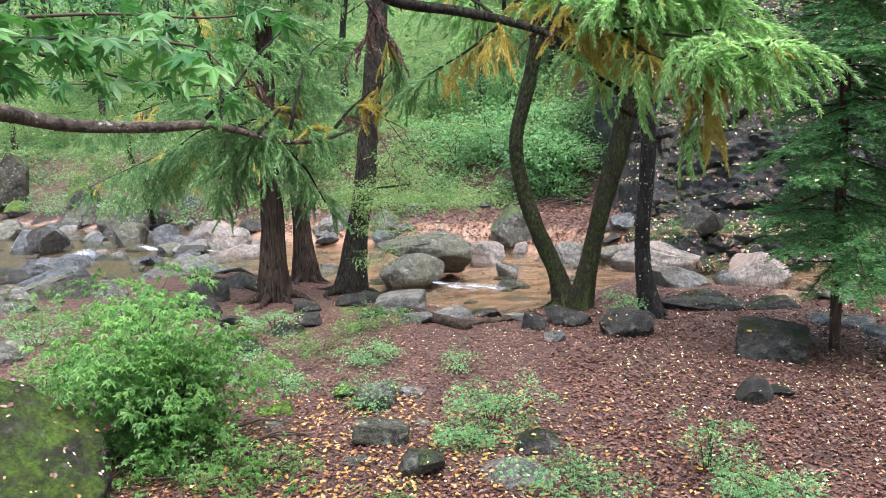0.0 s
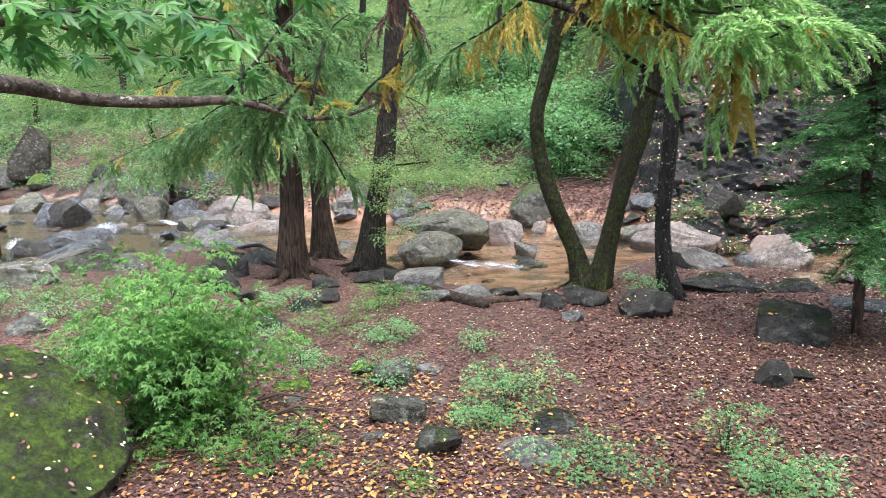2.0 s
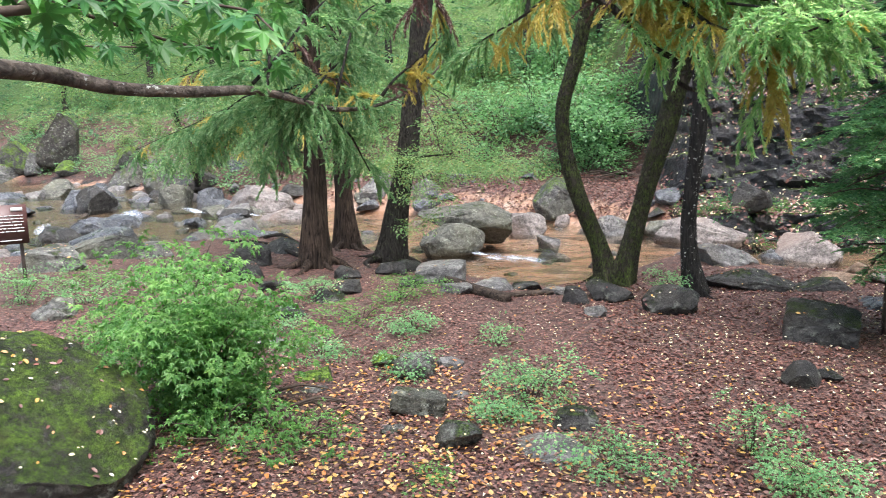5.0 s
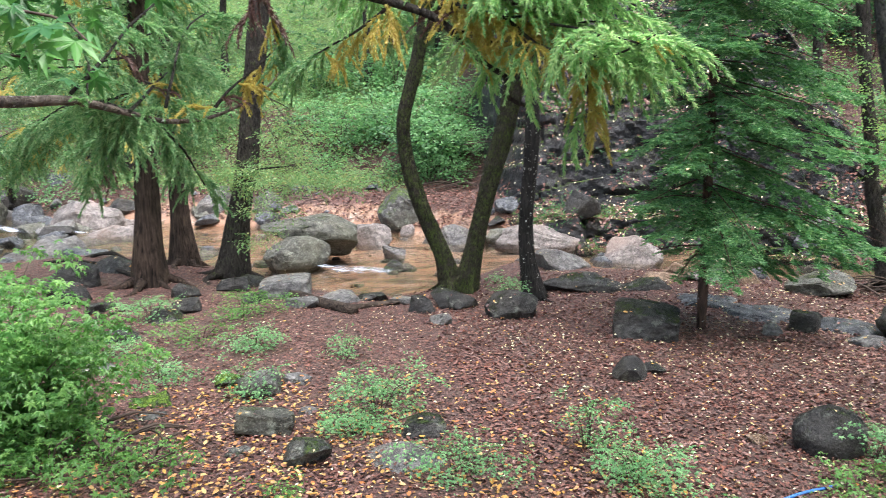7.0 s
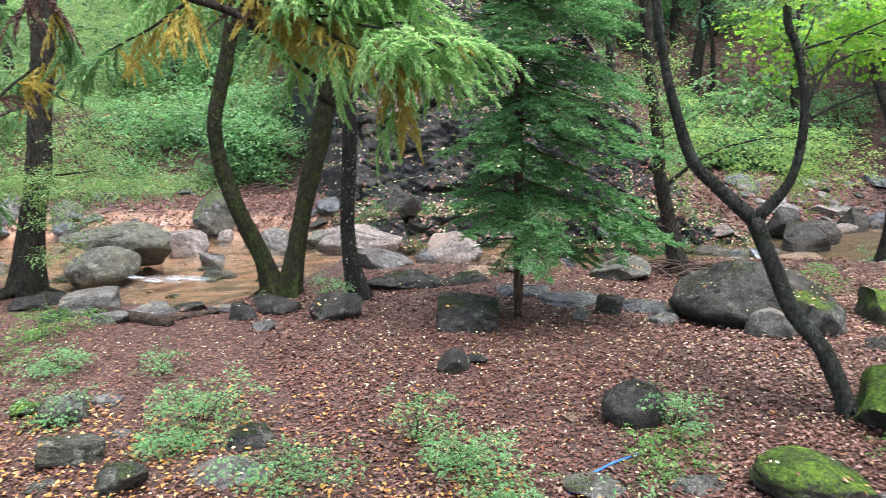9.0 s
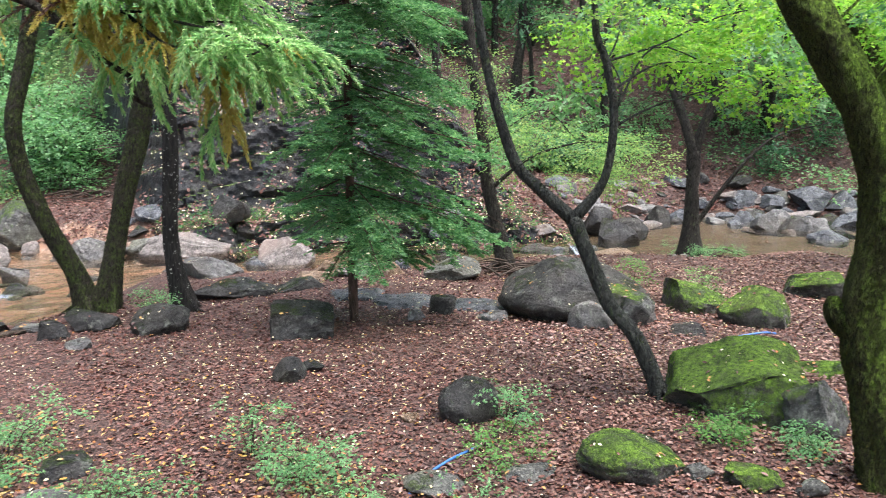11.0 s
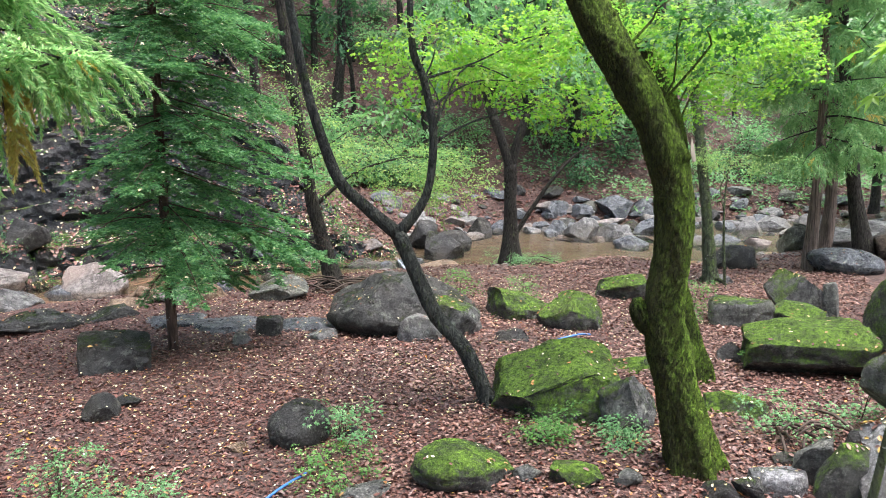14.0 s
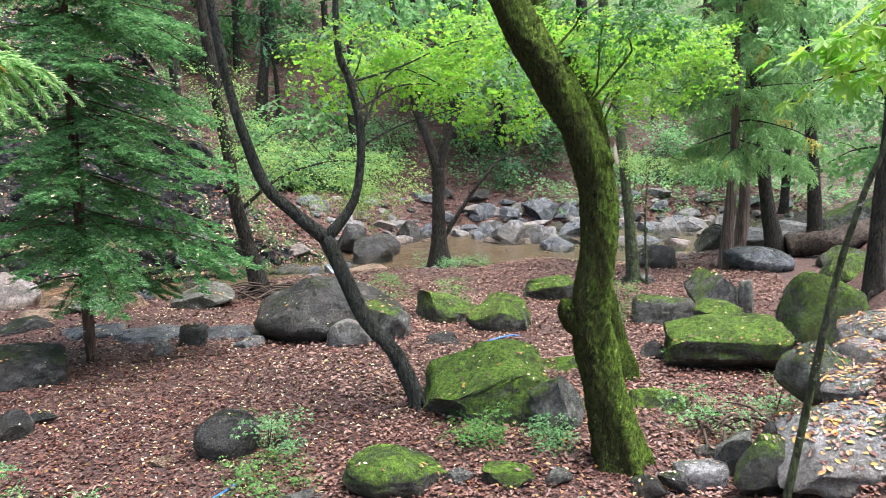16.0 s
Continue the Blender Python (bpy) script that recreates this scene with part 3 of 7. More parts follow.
def scatter(g, templates, places, ways, ups, sizes):
    """Each template over its share of the places, in one mesh."""
    pick = g.integers(0, len(templates), len(places))
    R = aims(ways, ups)
    sizes = np.broadcast_to(np.asarray(sizes, float), (len(places),))
    return joined([spread(t, places[pick == i], R[pick == i], sizes[pick == i]) for i, t in enumerate(templates) if (pick == i).any()])


def crown(g, centres, radii, count, templates, size, flat=0.6, out=0.7, lift=0.8):
    """Leafy twigs in uneven clumps round centres."""
    centres, radii = np.asarray(centres, float), np.asarray(radii, float)
    w = radii ** 2 / (radii ** 2).sum()
    k = g.choice(len(centres), count, p=w)
    d = unit(g.normal(size=(count, 3)))
    r = g.uniform(0.25, 1.0, count) ** 0.5
    p = centres[k] + d * (radii[k] * r)[:, None] * [1, 1, flat]
    ways = d * [out, out, 0.3 * lift] + g.normal(0, 0.45, (count, 3)) * [1, 1, lift] - [0, 0, 0.15]
    ups = np.stack([g.normal(0, 0.35, count), g.normal(0, 0.35, count), np.ones(count)], 1)
    return scatter(g, templates, p, ways, ups, size * g.uniform(0.65, 1.25, count))


BALLS = {}


def ball(level):
    if level not in BALLS:
        bm = bmesh.new()
        bmesh.ops.create_icosphere(bm, subdivisions=level, radius=1)
        bm.verts.ensure_lookup_table()
        BALLS[level] = np.array([v.co[:] for v in bm.verts]), np.array([[v.index for v in f.verts] for f in bm.faces])
        bm.free()
    return BALLS[level]


def ripple(p, g, freq, terms=7):
    """Smooth random bumps over points."""
    k = unit(g.normal(size=(terms, 3))) * freq * g.uniform(0.6, 1.5, (terms, 1))
    return np.sin(p @ k.T + g.uniform(0, 6.3, terms)).sum(1) / terms ** 0.5


def rock_shape(seed, sx, sy, sz, style="round", level=4, faces=()):
    """A boulder of that width, depth and height: rounded, angular, flat or squared, with broken faces and a pitted skin."""
    g = rng_of(seed)
    P, F = ball(level)
    p = {"dome": 2.1, "block": 16.0, "round": 2.3, "ang": 2.8, "flat": 3.2, "slab": 7.0}[style]
    V = P / (np.abs(P) ** p).sum(1, keepdims=True) ** (1 / p)
    cuts, lo, hi = {"dome": (6, 0.8, 1.0), "block": (5, 1.02, 1.35), "round": (13, 0.58, 0.96), "ang": (13, 0.42, 0.82), "flat": (14, 0.52, 0.93), "slab": (9, 0.84, 1.2)}[style]
    for x, y, z, d in faces:
        n = unit([x, y, z])
        V = V - np.maximum(V @ n - d, 0)[:, None] * n * 0.99
    for i in range(3 if faces else cuts):
        n = unit(g.normal(size=3) * [1, 1, 0.8])
        n[2] = abs(n[2]) if i % 3 else n[2]
        d = g.uniform(lo, hi)
        over = np.maximum(V @ n - d, 0)
        V = V - over[:, None] * n * 0.99
    amp = {"dome": 0.06, "block": 0.02, "round": 0.05, "ang": 0.035, "flat": 0.04, "slab": 0.025}[style]
    V = V * (1 + amp * ripple(P, g, 2.6) + 0.024 * ripple(P, g, 7) - 0.03 * np.abs(ripple(P, g, 5)) + 0.014 * ripple(P, g, 17) + 0.008 * ripple(P, g, 38))[:, None]
    V = V - (V.max(0) + V.min(0)) / 2
    V = V / (V.max(0) - V.min(0)) * [sx, sy, sz]
    return V, F


STONE_SAYS = {
    "olive": "olive-grey granite boulder with lichen", "wrap": "boulder wrapped all round in green moss", "half": "grey rock with a cap of green moss", "wet": "pale wet slab strewn with brown leaves",
    "shade": "dark boulder with green moss on top",
    "grey": "weathered grey granite boulder on the leaf-covered bank", "dark": "dark wet granite rock half sunk in fallen leaves",
    "pale": "pale pinkish granite boulder washed by the stream", "moss": "boulder covered in bright green moss on leaf litter",
    "some": "grey granite boulder with patches of moss and lichen", "tan": "smooth tan stone at the edge of the stream", "blue": "wet blue-grey stone in the stream bed"}
ROOFS = []


def boulder(x, y, sx, sy, sz, kind="grey", style="round", turn=0, tilt=0, lean=0, bury=0.22, z=None, label="", level=0, faces=()):
    """A rock on the ground at x, y, sunk by that share of its height."""
    seed = int(abs(x * 971 + y * 613 + sx * 77)) + 1
    V, F = rock_shape(seed, sx, sy, sz, style, level or (5 if sx > 0.9 or faces else 4 if sx > 0.3 else 3), faces)
    foot = float(height(x, y)) if z is None else z
    V = V @ np.array(pose(0, 0, 0, tilt, lean, turn).to_3x3()).T
    V = V - [0, 0, V[:, 2].min() + bury * sz]
    ob = single("boulder" if sx > 0.55 else "stone", (V, F), STONE[kind], label or STONE_SAYS[kind], "rock", (x, y, foot))
    crisp(ob.data)
    a, b, c = (V[F[:, i]] for i in range(3))
    n = unit(np.cross(b - a, c - a))
    flat = n[:, 2] > 0.72
    ROOFS.append((((a + b + c) / 3)[flat] + [x, y, foot], n[flat], sx * sy * (5 if kind == "wet" else 1)))
    return ob


# ---- ground, water ----
def axis(lo, hi, a, b, step, grow=1.12):
    """Steps that are fine between a and b and grow outwards to lo and hi."""
    v = list(np.arange(a, b + step / 2, step))
    d = step
    while v[-1] < hi:
        d *= grow
        v.append(v[-1] + d)
    d = step
    while v[0] > lo:
        d *= grow
        v.insert(0, v[0] - d)
    return np.array(v)


def build_ground():
    X, Y = np.meshgrid(axis(-190, 190, -13, 22, 0.14), axis(-150, 220, -1, 20, 0.14), indexing="ij")
    under = (Y - np.interp(X, FAR_X, FAR_Y)) * 0.86
    Z = height(X, Y) - 0.75 * smooth01(X, 3.8, 4.6) * (1 - smooth01(X, 10.9, 11.6)) * smooth01(under, 0.0, 0.35) * (1 - smooth01(under, 4.6, 5.4))
    n, m = X.shape
    i, j = np.meshgrid(np.arange(n - 1), np.arange(m - 1), indexing="ij")
    a = (i * m + j).ravel()
    V = np.stack([X, Y, Z], -1).reshape(-1, 3)
    ob = single("ground", (V, np.stack([a, a + m, a + m + 1, a + 1], 1)), GROUND, "forest floor of red-brown fallen leaves, sand and rock", "ground", kind="structure")
    x, y = V[:, 0], V[:, 1]
    dn = (np.interp(x, NEAR_X, NEAR_Y) - y) * 0.9
    df = (y - np.interp(x, FAR_X, FAR_Y)) * 0.86
    cliff = smooth01(x, 3.5, 4.8) * (1 - smooth01(x, 9.8, 11.4))
    sand = np.where(df > -0.2, (1 - smooth01(df, 0.2, 1.7)) * (1 - cliff) * (1 - smooth01(x, 10, 12) * 0.6) * (1 - 0.75 * smooth01(-x, 5, 9)), 1 - smooth01(dn, -0.1, 0.5 + 1.2 * smooth01(x, 9, 11)))
    rock = np.where(df > -0.2, cliff * (1 - smooth01(df, 2.0, 5.5)) * 0.85 + 0.25 * smooth01(df, 2, 4) * cliff + 0.36 * smooth01(x, 10.5, 12.5) * (1 - smooth01(df, 2, 6)) + 0.5 * smooth01(-x, 5, 8) * (1 - smooth01(df, 0.5, 3)), 0.0)
    green = np.where(df > 3.0, smooth01(df, 4.0, 7.5) * (0.95 - 0.85 * smooth01(x, 1.5, 7) * (1 - smooth01(x, 24, 30))), 0.0)
    bed = np.where(df > 0.1, 0.0, 1 - smooth01(dn, -0.5, 0.1)) * (1 + 0.45 * smooth01(x, 5, 9) + 0.5 * smooth01(-x, 3, 7))
    for name, v in (("sand", sand), ("rock", rock), ("green", green), ("bed", bed)):
        ob.data.attributes.new(name, "FLOAT", "POINT").data.foreach_set("value", v.astype(np.float32))


build_ground()


def build_water():
    xs = np.unique(np.concatenate([np.linspace(-40, -13, 20), np.arange(-13, 24, 0.25), np.linspace(24, 40, 12)]))
    us = np.linspace(0, 1, 26)
    lo, hi = np.interp(xs, NEAR_X, NEAR_Y) - 0.6, np.interp(xs, FAR_X, FAR_Y) + 0.4
    Y = lo[:, None] + (hi - lo)[:, None] * us
    X = np.repeat(xs[:, None], len(us), 1)
    Z = WATER_Z + 0.012 * waves(X, Y, 0.7, 2) + 0.006 * waves(X, Y, 0.3, 5)
    n, m = X.shape
    i, j = np.meshgrid(np.arange(n - 1), np.arange(m - 1), indexing="ij")
    a = (i * m + j).ravel()
    single("water", (np.stack([X, Y, Z], -1).reshape(-1, 3), np.stack([a, a + m, a + m + 1, a + 1], 1)), WATER, "clear shallow stream water over orange sand", "water", kind="structure")


build_water()


def white_water(x, y, length, width, drop, turn):
    """A small fall of foam that slides over a ledge."""
    u, v = np.meshgrid(np.linspace(0, 1, 26), np.linspace(-1, 1, 13), indexing="ij")
    w = width * (0.35 + 0.65 * u)
    X, Y = u * length, v * w / 2
    Z = drop * (1 - smooth01(u, 0.0, 0.55)) + 0.03 * waves(X, Y, 0.16, 3) * (0.4 + u) + 0.02
    i, j = np.meshgrid(np.arange(25), np.arange(12), indexing="ij")
    a = (i * 13 + j).ravel()
    ob = single("white_water", (np.stack([X, Y, Z], -1).reshape(-1, 3), np.stack([a, a + 13, a + 14, a + 1], 1)), FOAM, "white foaming water sliding between the rocks", "water", kind="structure")
    ob.matrix_world = pose(x, y, WATER_Z, 0, 0, turn)
    body = (1 - np.abs(v) ** 1.2) * smooth01(u, 0, 0.3) * (1 - smooth01(u, 0.35, 1.0))
    ob.data.attributes.new("body", "FLOAT", "POINT").data.foreach_set("value", body.ravel().astype(np.float32))


# ---- rocks on the near bank, in the stream and beyond ----
boulder(-3.02, 4.22, 2.1, 1.5, 1.0, "shade", "dome", turn=-10, tilt=4, lean=10, bury=0.24, faces=((0.62, -0.1, 0.78, 0.66), (0.25, -0.75, 0.6, 0.8)), label="large dark boulder with green moss and fallen yellow leaves", level=6)
boulder(-0.36, 14.25, 1.8, 1.1, 0.8, "olive", "slab", turn=8, lean=3, bury=0.0, z=-0.38, faces=((-0.36, -0.05, 0.93, 0.6), (0.6, -0.1, 0.8, 0.9), (-0.66, -0.1, -0.75, 0.5), (0, -0.62, -0.78, 0.66), (0.1, -0.75, 0.66, 0.95)), label="broad grey granite slab leaning over a boulder in the stream")
boulder(3.1, 6.95, 0.66, 0.6, 0.36, "dark", "block", turn=-24, tilt=3, lean=3, bury=0.24, faces=((0.4, -0.1, 0.9, 0.98), (-0.25, -0.9, 0.25, 0.92)), label="squared dark stone block strewn with pale leaves")
boulder(4.72, 7.38, 1.05, 0.8, 0.26, "blue", "slab", turn=-30, tilt=1, lean=1, bury=0.8, label="broad dark slab flush with the leaf litter")
boulder(5.15, 6.75, 0.7, 0.55, 0.24, "blue", "slab", turn=-22, tilt=2, lean=-2, bury=0.74, label="low flat slab strewn with pale leaflets")
boulder(4.3, 8.0, 0.8, 0.55, 0.24, "blue", "slab", turn=-38, tilt=1, lean=1, bury=0.78, label="low flat slab strewn with pale leaflets")
boulder(5.95, 5.95, 1.72, 1.3, 0.88, "dark", "dome", turn=-42, tilt=-4, lean=4, bury=0.36, faces=((0.6, -0.35, 0.7, 0.74), (-0.75, -0.3, 0.55, 0.84), (-0.1, -0.9, 0.4, 0.86)), label="big smooth dark boulder beside the stream bank")
boulder(3.11, 4.17, 0.44, 0.36, 0.42, "dark", "dome", turn=-36, tilt=4, lean=14, bury=0.3, label="dark rounded rock tilted in the leaf litter")
boulder(5.65, 1.00, 0.50, 0.40, 0.57, "half", "ang", turn=-80, lean=8, bury=0.08, z=0.12, label="grey lichened boulder on the slope of rocks")
boulder(7.61, 1.28, 0.84, 0.59, 0.93, "moss", "round", turn=-80, lean=-8, bury=0.08, z=0.00, label="tall boulder with moss over its crown")
boulder(5.41, 0.65, 0.53, 0.42, 0.20, "wet", "slab", turn=-80, lean=-6, tilt=12, bury=0.08, z=0.36, label="pale grey slab scattered with brown leaves")
boulder(6.20, 0.71, 0.52, 0.42, 0.23, "wet", "slab", turn=-80, lean=5, tilt=12, bury=0.08, z=0.37, label="grey slab stepping up the bank")
boulder(7.05, 0.74, 0.68, 0.54, 0.19, "wet", "slab", turn=-80, lean=-4, tilt=12, bury=0.08, z=0.39, label="flat grey rock with a mossy rim")
boulder(4.42, 0.66, 0.62, 0.75, 0.2, "wet", "slab", turn=-80, lean=-9, tilt=19, bury=0.08, z=0.27, label="broad pale slab with wet leaves on it")
boulder(4.32, 1.00, 0.28, 0.25, 0.40, "moss", "round", turn=-68, lean=16, bury=0.08, z=0.09, label="mossy rounded edge of a broad slab")
boulder(5.06, 1.06, 0.29, 0.23, 0.24, "dark", "flat", turn=-68, lean=0, bury=0.08, z=0.09, label="dark flat stone in the leaves")
boulder(4.60, 1.23, 0.24, 0.19, 0.34, "some", "ang", turn=-68, lean=10, bury=0.08, z=0.05, label="broken grey stone with moss")
boulder(-0.49, 5.16, 0.41, 0.30, 0.17, "olive", "block", turn=-2, tilt=-5, lean=5)
boulder(-0.19, 4.56, 0.32, 0.28, 0.2, "half", "round", turn=-1, tilt=-4, lean=-5)
boulder(0.40, 4.51, 0.54, 0.38, 0.13, "grey", "flat", turn=-17, tilt=0, lean=2, bury=0.42)
boulder(-0.59, 6.02, 0.37, 0.33, 0.25, "some", "round", turn=17, tilt=6, lean=6)
boulder(-0.86, 6.28, 0.27, 0.22, 0.11, "moss", "round", turn=-5, tilt=2, lean=2)
boulder(-1.43, 5.93, 0.32, 0.26, 0.09, "moss", "flat", turn=10, tilt=6, lean=-4, bury=0.42)
boulder(0.59, 4.98, 0.32, 0.26, 0.15, "dark", "ang", turn=2, tilt=-2, lean=-3)
boulder(-1.36, 5.67, 0.23, 0.18, 0.05, "grey", "flat", turn=26, tilt=-6, lean=4, bury=0.42)
boulder(-0.30, 6.18, 0.24, 0.19, 0.08, "grey", "flat", turn=11, tilt=6, lean=-2, bury=0.42)
boulder(-0.21, 5.50, 0.15, 0.12, 0.07, "grey", "flat", turn=-6, tilt=-2, lean=-2, bury=0.42)
boulder(-0.63, 4.81, 0.19, 0.15, 0.05, "some", "flat", turn=11, tilt=5, lean=-1, bury=0.42)
boulder(-3.1, 9.4, 0.6, 0.45, 0.3, "dark", "flat", turn=12, lean=5)
boulder(-1.75, 9.35, 0.36, 0.3, 0.2, "dark", "ang", turn=30)
boulder(-1.2, 9.65, 0.42, 0.3, 0.22, "dark", "flat", turn=-20)
boulder(-0.9, 8.95, 0.3, 0.25, 0.16, "dark", "round", turn=8)
boulder(-0.3, 8.62, 0.46, 0.32, 0.14, "grey", "flat", turn=5)
boulder(0.1, 8.92, 0.5, 0.36, 0.14, "grey", "flat", turn=-12)
boulder(0.52, 8.98, 0.36, 0.3, 0.12, "dark", "flat", turn=22)
boulder(0.82, 8.72, 0.3, 0.25, 0.1, "grey", "flat", turn=-8)
boulder(-2.6, 8.9, 0.34, 0.28, 0.14, "dark", "ang", turn=40)
boulder(1.94, 7.91, 0.60, 0.48, 0.36, "dark", "round", turn=-25, tilt=3, lean=-1)
boulder(2.39, 5.66, 0.29, 0.23, 0.22, "dark", "round", turn=-18, tilt=2, lean=-3)
boulder(2.64, 5.80, 0.27, 0.21, 0.11, "dark", "flat", turn=-34, tilt=1, lean=-2, bury=0.42)
boulder(1.00, 8.20, 0.32, 0.26, 0.26, "dark", "ang", turn=-19, tilt=2, lean=-2)
boulder(1.41, 8.52, 0.57, 0.40, 0.28, "dark", "ang", turn=-23, tilt=-2, lean=3)
boulder(1.11, 7.52, 0.23, 0.18, 0.14, "grey", "round", turn=-3, tilt=-2, lean=6)
boulder(-3.34, 10.23, 0.73, 0.58, 0.60, "dark", "flat", turn=18, tilt=0, lean=0, bury=0.42)
boulder(-3.03, 11.33, 0.84, 0.76, 0.38, "dark", "flat", turn=18, tilt=0, lean=1, bury=0.42)
boulder(-1.81, 8.45, 0.38, 0.35, 0.22, "dark", "flat", turn=3, tilt=-2, lean=-2, bury=0.42)
boulder(-2.14, 7.91, 0.42, 0.38, 0.18, "dark", "flat", turn=24, tilt=-6, lean=-5, bury=0.42)
boulder(-2.08, 6.93, 0.32, 0.29, 0.09, "grey", "flat", turn=4, tilt=4, lean=-2, bury=0.42)
boulder(-1.63, 8.73, 0.33, 0.30, 0.18, "dark", "round", turn=11, tilt=4, lean=1)
boulder(-0.56, 13.4, 1.2, 0.9, 0.72, "olive", "dome", turn=8, lean=-6, bury=0.18, z=-0.42, faces=((-0.6, -0.2, 0.76, 0.8), (0.1, -0.85, 0.5, 0.86)), label="rounded grey boulder with lichen beneath a slab")
boulder(-0.55, 9.27, 0.62, 0.56, 0.28, "grey", "block", turn=-5, tilt=0, lean=-3)
boulder(-1.00, 9.98, 0.36, 0.33, 0.25, "dark", "flat", turn=9, tilt=1, lean=-2, bury=0.42)
boulder(-1.25, 14.07, 0.30, 0.27, 0.16, "some", "round", turn=-4, tilt=0, lean=5)
boulder(0.92, 15.59, 0.77, 0.69, 0.66, "pale", "round", turn=-1, tilt=4, lean=2)
boulder(1.24, 14.19, 0.47, 0.42, 0.41, "grey", "ang", turn=-13, tilt=-1, lean=-5)
boulder(1.76, 16.89, 0.36, 0.32, 0.32, "pale", "round", turn=4, tilt=5, lean=-3)
boulder(1.72, 17.4, 1.2, 0.95, 1.02, "half", "round", turn=-12, tilt=3, lean=-6, faces=((-0.6, -0.3, 0.72, 0.74), (0.6, -0.2, 0.75, 0.72), (0.1, -0.92, 0.2, 0.8)))
boulder(2.73, 15.40, 1.10, 0.88, 0.69, "grey", "ang", turn=0, tilt=-5, lean=-1)
boulder(4.15, 14.6, 1.7, 1.0, 0.7, "pale", "ang", turn=-12, tilt=-2, lean=5, bury=0.3, z=-0.4, faces=((0.45, -0.3, 0.84, 0.6), (-0.75, -0.3, 0.5, 0.8), (0, -0.92, 0.35, 0.76)))
boulder(3.26, 10.52, 0.98, 0.78, 0.45, "grey", "flat", turn=-31, tilt=-1, lean=5, bury=0.42)
boulder(5.12, 14.70, 0.83, 0.67, 0.81, "dark", "ang", turn=-31, tilt=-2, lean=5)
boulder(5.35, 12.6, 1.05, 0.8, 0.72, "pale", "ang", turn=-24, tilt=-1, lean=-6, faces=((-0.5, -0.4, 0.75, 0.62), (0.7, -0.3, 0.6, 0.7), (0.05, -0.9, 0.4, 0.7)))
boulder(4.94, 12.65, 0.65, 0.52, 0.36, "blue", "flat", turn=-26, tilt=-1, lean=-4, bury=0.42)
boulder(3.21, 9.15, 1.29, 0.65, 0.31, "dark", "flat", turn=-12, tilt=0, lean=3, bury=0.42)
boulder(3.97, 8.90, 0.67, 0.47, 0.19, "dark", "flat", turn=-19, tilt=-5, lean=-2, bury=0.42)
boulder(4.29, 9.22, 0.49, 0.39, 0.18, "tan", "flat", turn=-22, tilt=1, lean=-2, bury=0.42)
boulder(4.68, 9.45, 0.43, 0.34, 0.28, "tan", "flat", turn=-37, tilt=0, lean=3, bury=0.42)
boulder(4.79, 8.98, 0.47, 0.38, 0.18, "pale", "flat", turn=-15, tilt=-1, lean=3, bury=0.42)
boulder(3.52, 15.36, 0.58, 0.46, 0.39, "some", "round", turn=-27, tilt=-6, lean=1)
boulder(-6.0, 20.1, 1.75, 1.2, 1.0, "pale", "round", turn=7, tilt=6, lean=-3, faces=((0.4, -0.3, 0.85, 0.7), (-0.7, -0.3, 0.6, 0.72), (0.2, -0.9, 0.4, 0.8)))
boulder(-9.22, 22.08, 1.06, 0.84, 0.90, "olive", "round", turn=19, tilt=-2, lean=3)
boulder(-8.14, 22.21, 0.83, 0.67, 0.75, "blue", "ang", turn=9, tilt=-3, lean=0)
boulder(-10.97, 25.48, 1.51, 1.21, 1.40, "half", "round", turn=35, tilt=-5, lean=-6)
boulder(-9.18, 24.01, 1.35, 1.08, 0.88, "dark", "round", turn=9, tilt=5, lean=-4)
boulder(-13.74, 28.77, 1.15, 0.92, 1.14, "moss", "round", turn=28, tilt=-4, lean=3)
boulder(-12.73, 27.05, 1.01, 0.81, 1.07, "olive", "ang", turn=12, tilt=1, lean=3)
boulder(-17.85, 31.2, 1.6, 1.1, 2.35, "shade", "slab", turn=20, tilt=-4, lean=4, bury=0.08, faces=((-0.72, -0.1, 0.6, 0.66), (0.6, -0.1, 0.8, 0.98), (0.05, -0.97, 0.2, 0.8)), label="tall standing slab of dark rock with moss at its foot")
boulder(-19.55, 31.1, 1.6, 1.3, 1.55, "moss", "round", turn=20, lean=4, bury=0.1)
boulder(-20.1, 30.2, 1.75, 1.2, 0.95, "half", "flat", turn=24, lean=-4, bury=0.2)
boulder(-18.75, 30.9, 0.95, 0.8, 1.0, "half", "ang", turn=12, bury=0.1)
boulder(-13.9, 29.4, 1.15, 0.9, 0.95, "moss", "flat", turn=30, lean=-8, bury=0.15)
boulder(-13.1, 26.9, 1.1, 0.9, 0.95, "half", "ang", turn=18, bury=0.15)
boulder(-10.9, 20.5, 1.25, 0.8, 0.85, "dark", "ang", turn=16, lean=-14, bury=0.15)
boulder(-14.2, 24.6, 1.05, 0.8, 0.6, "olive", "round", turn=16, bury=0.2)
boulder(-8.9, 16.6, 1.3, 0.9, 0.5, "blue", "flat", turn=22, lean=-6, bury=0.2)
boulder(-15.8, 24.0, 1.5, 1.1, 0.45, "blue", "slab", turn=22, lean=3, bury=0.25)
boulder(-17.07, 30.32, 0.95, 0.76, 0.71, "moss", "round", turn=39, tilt=-2, lean=6)
boulder(-4.96, 18.24, 1.17, 0.93, 0.63, "pale", "flat", turn=29, tilt=4, lean=-3, bury=0.42)
boulder(-6.30, 18.61, 0.89, 0.71, 0.46, "blue", "flat", turn=18, tilt=-3, lean=1, bury=0.42)
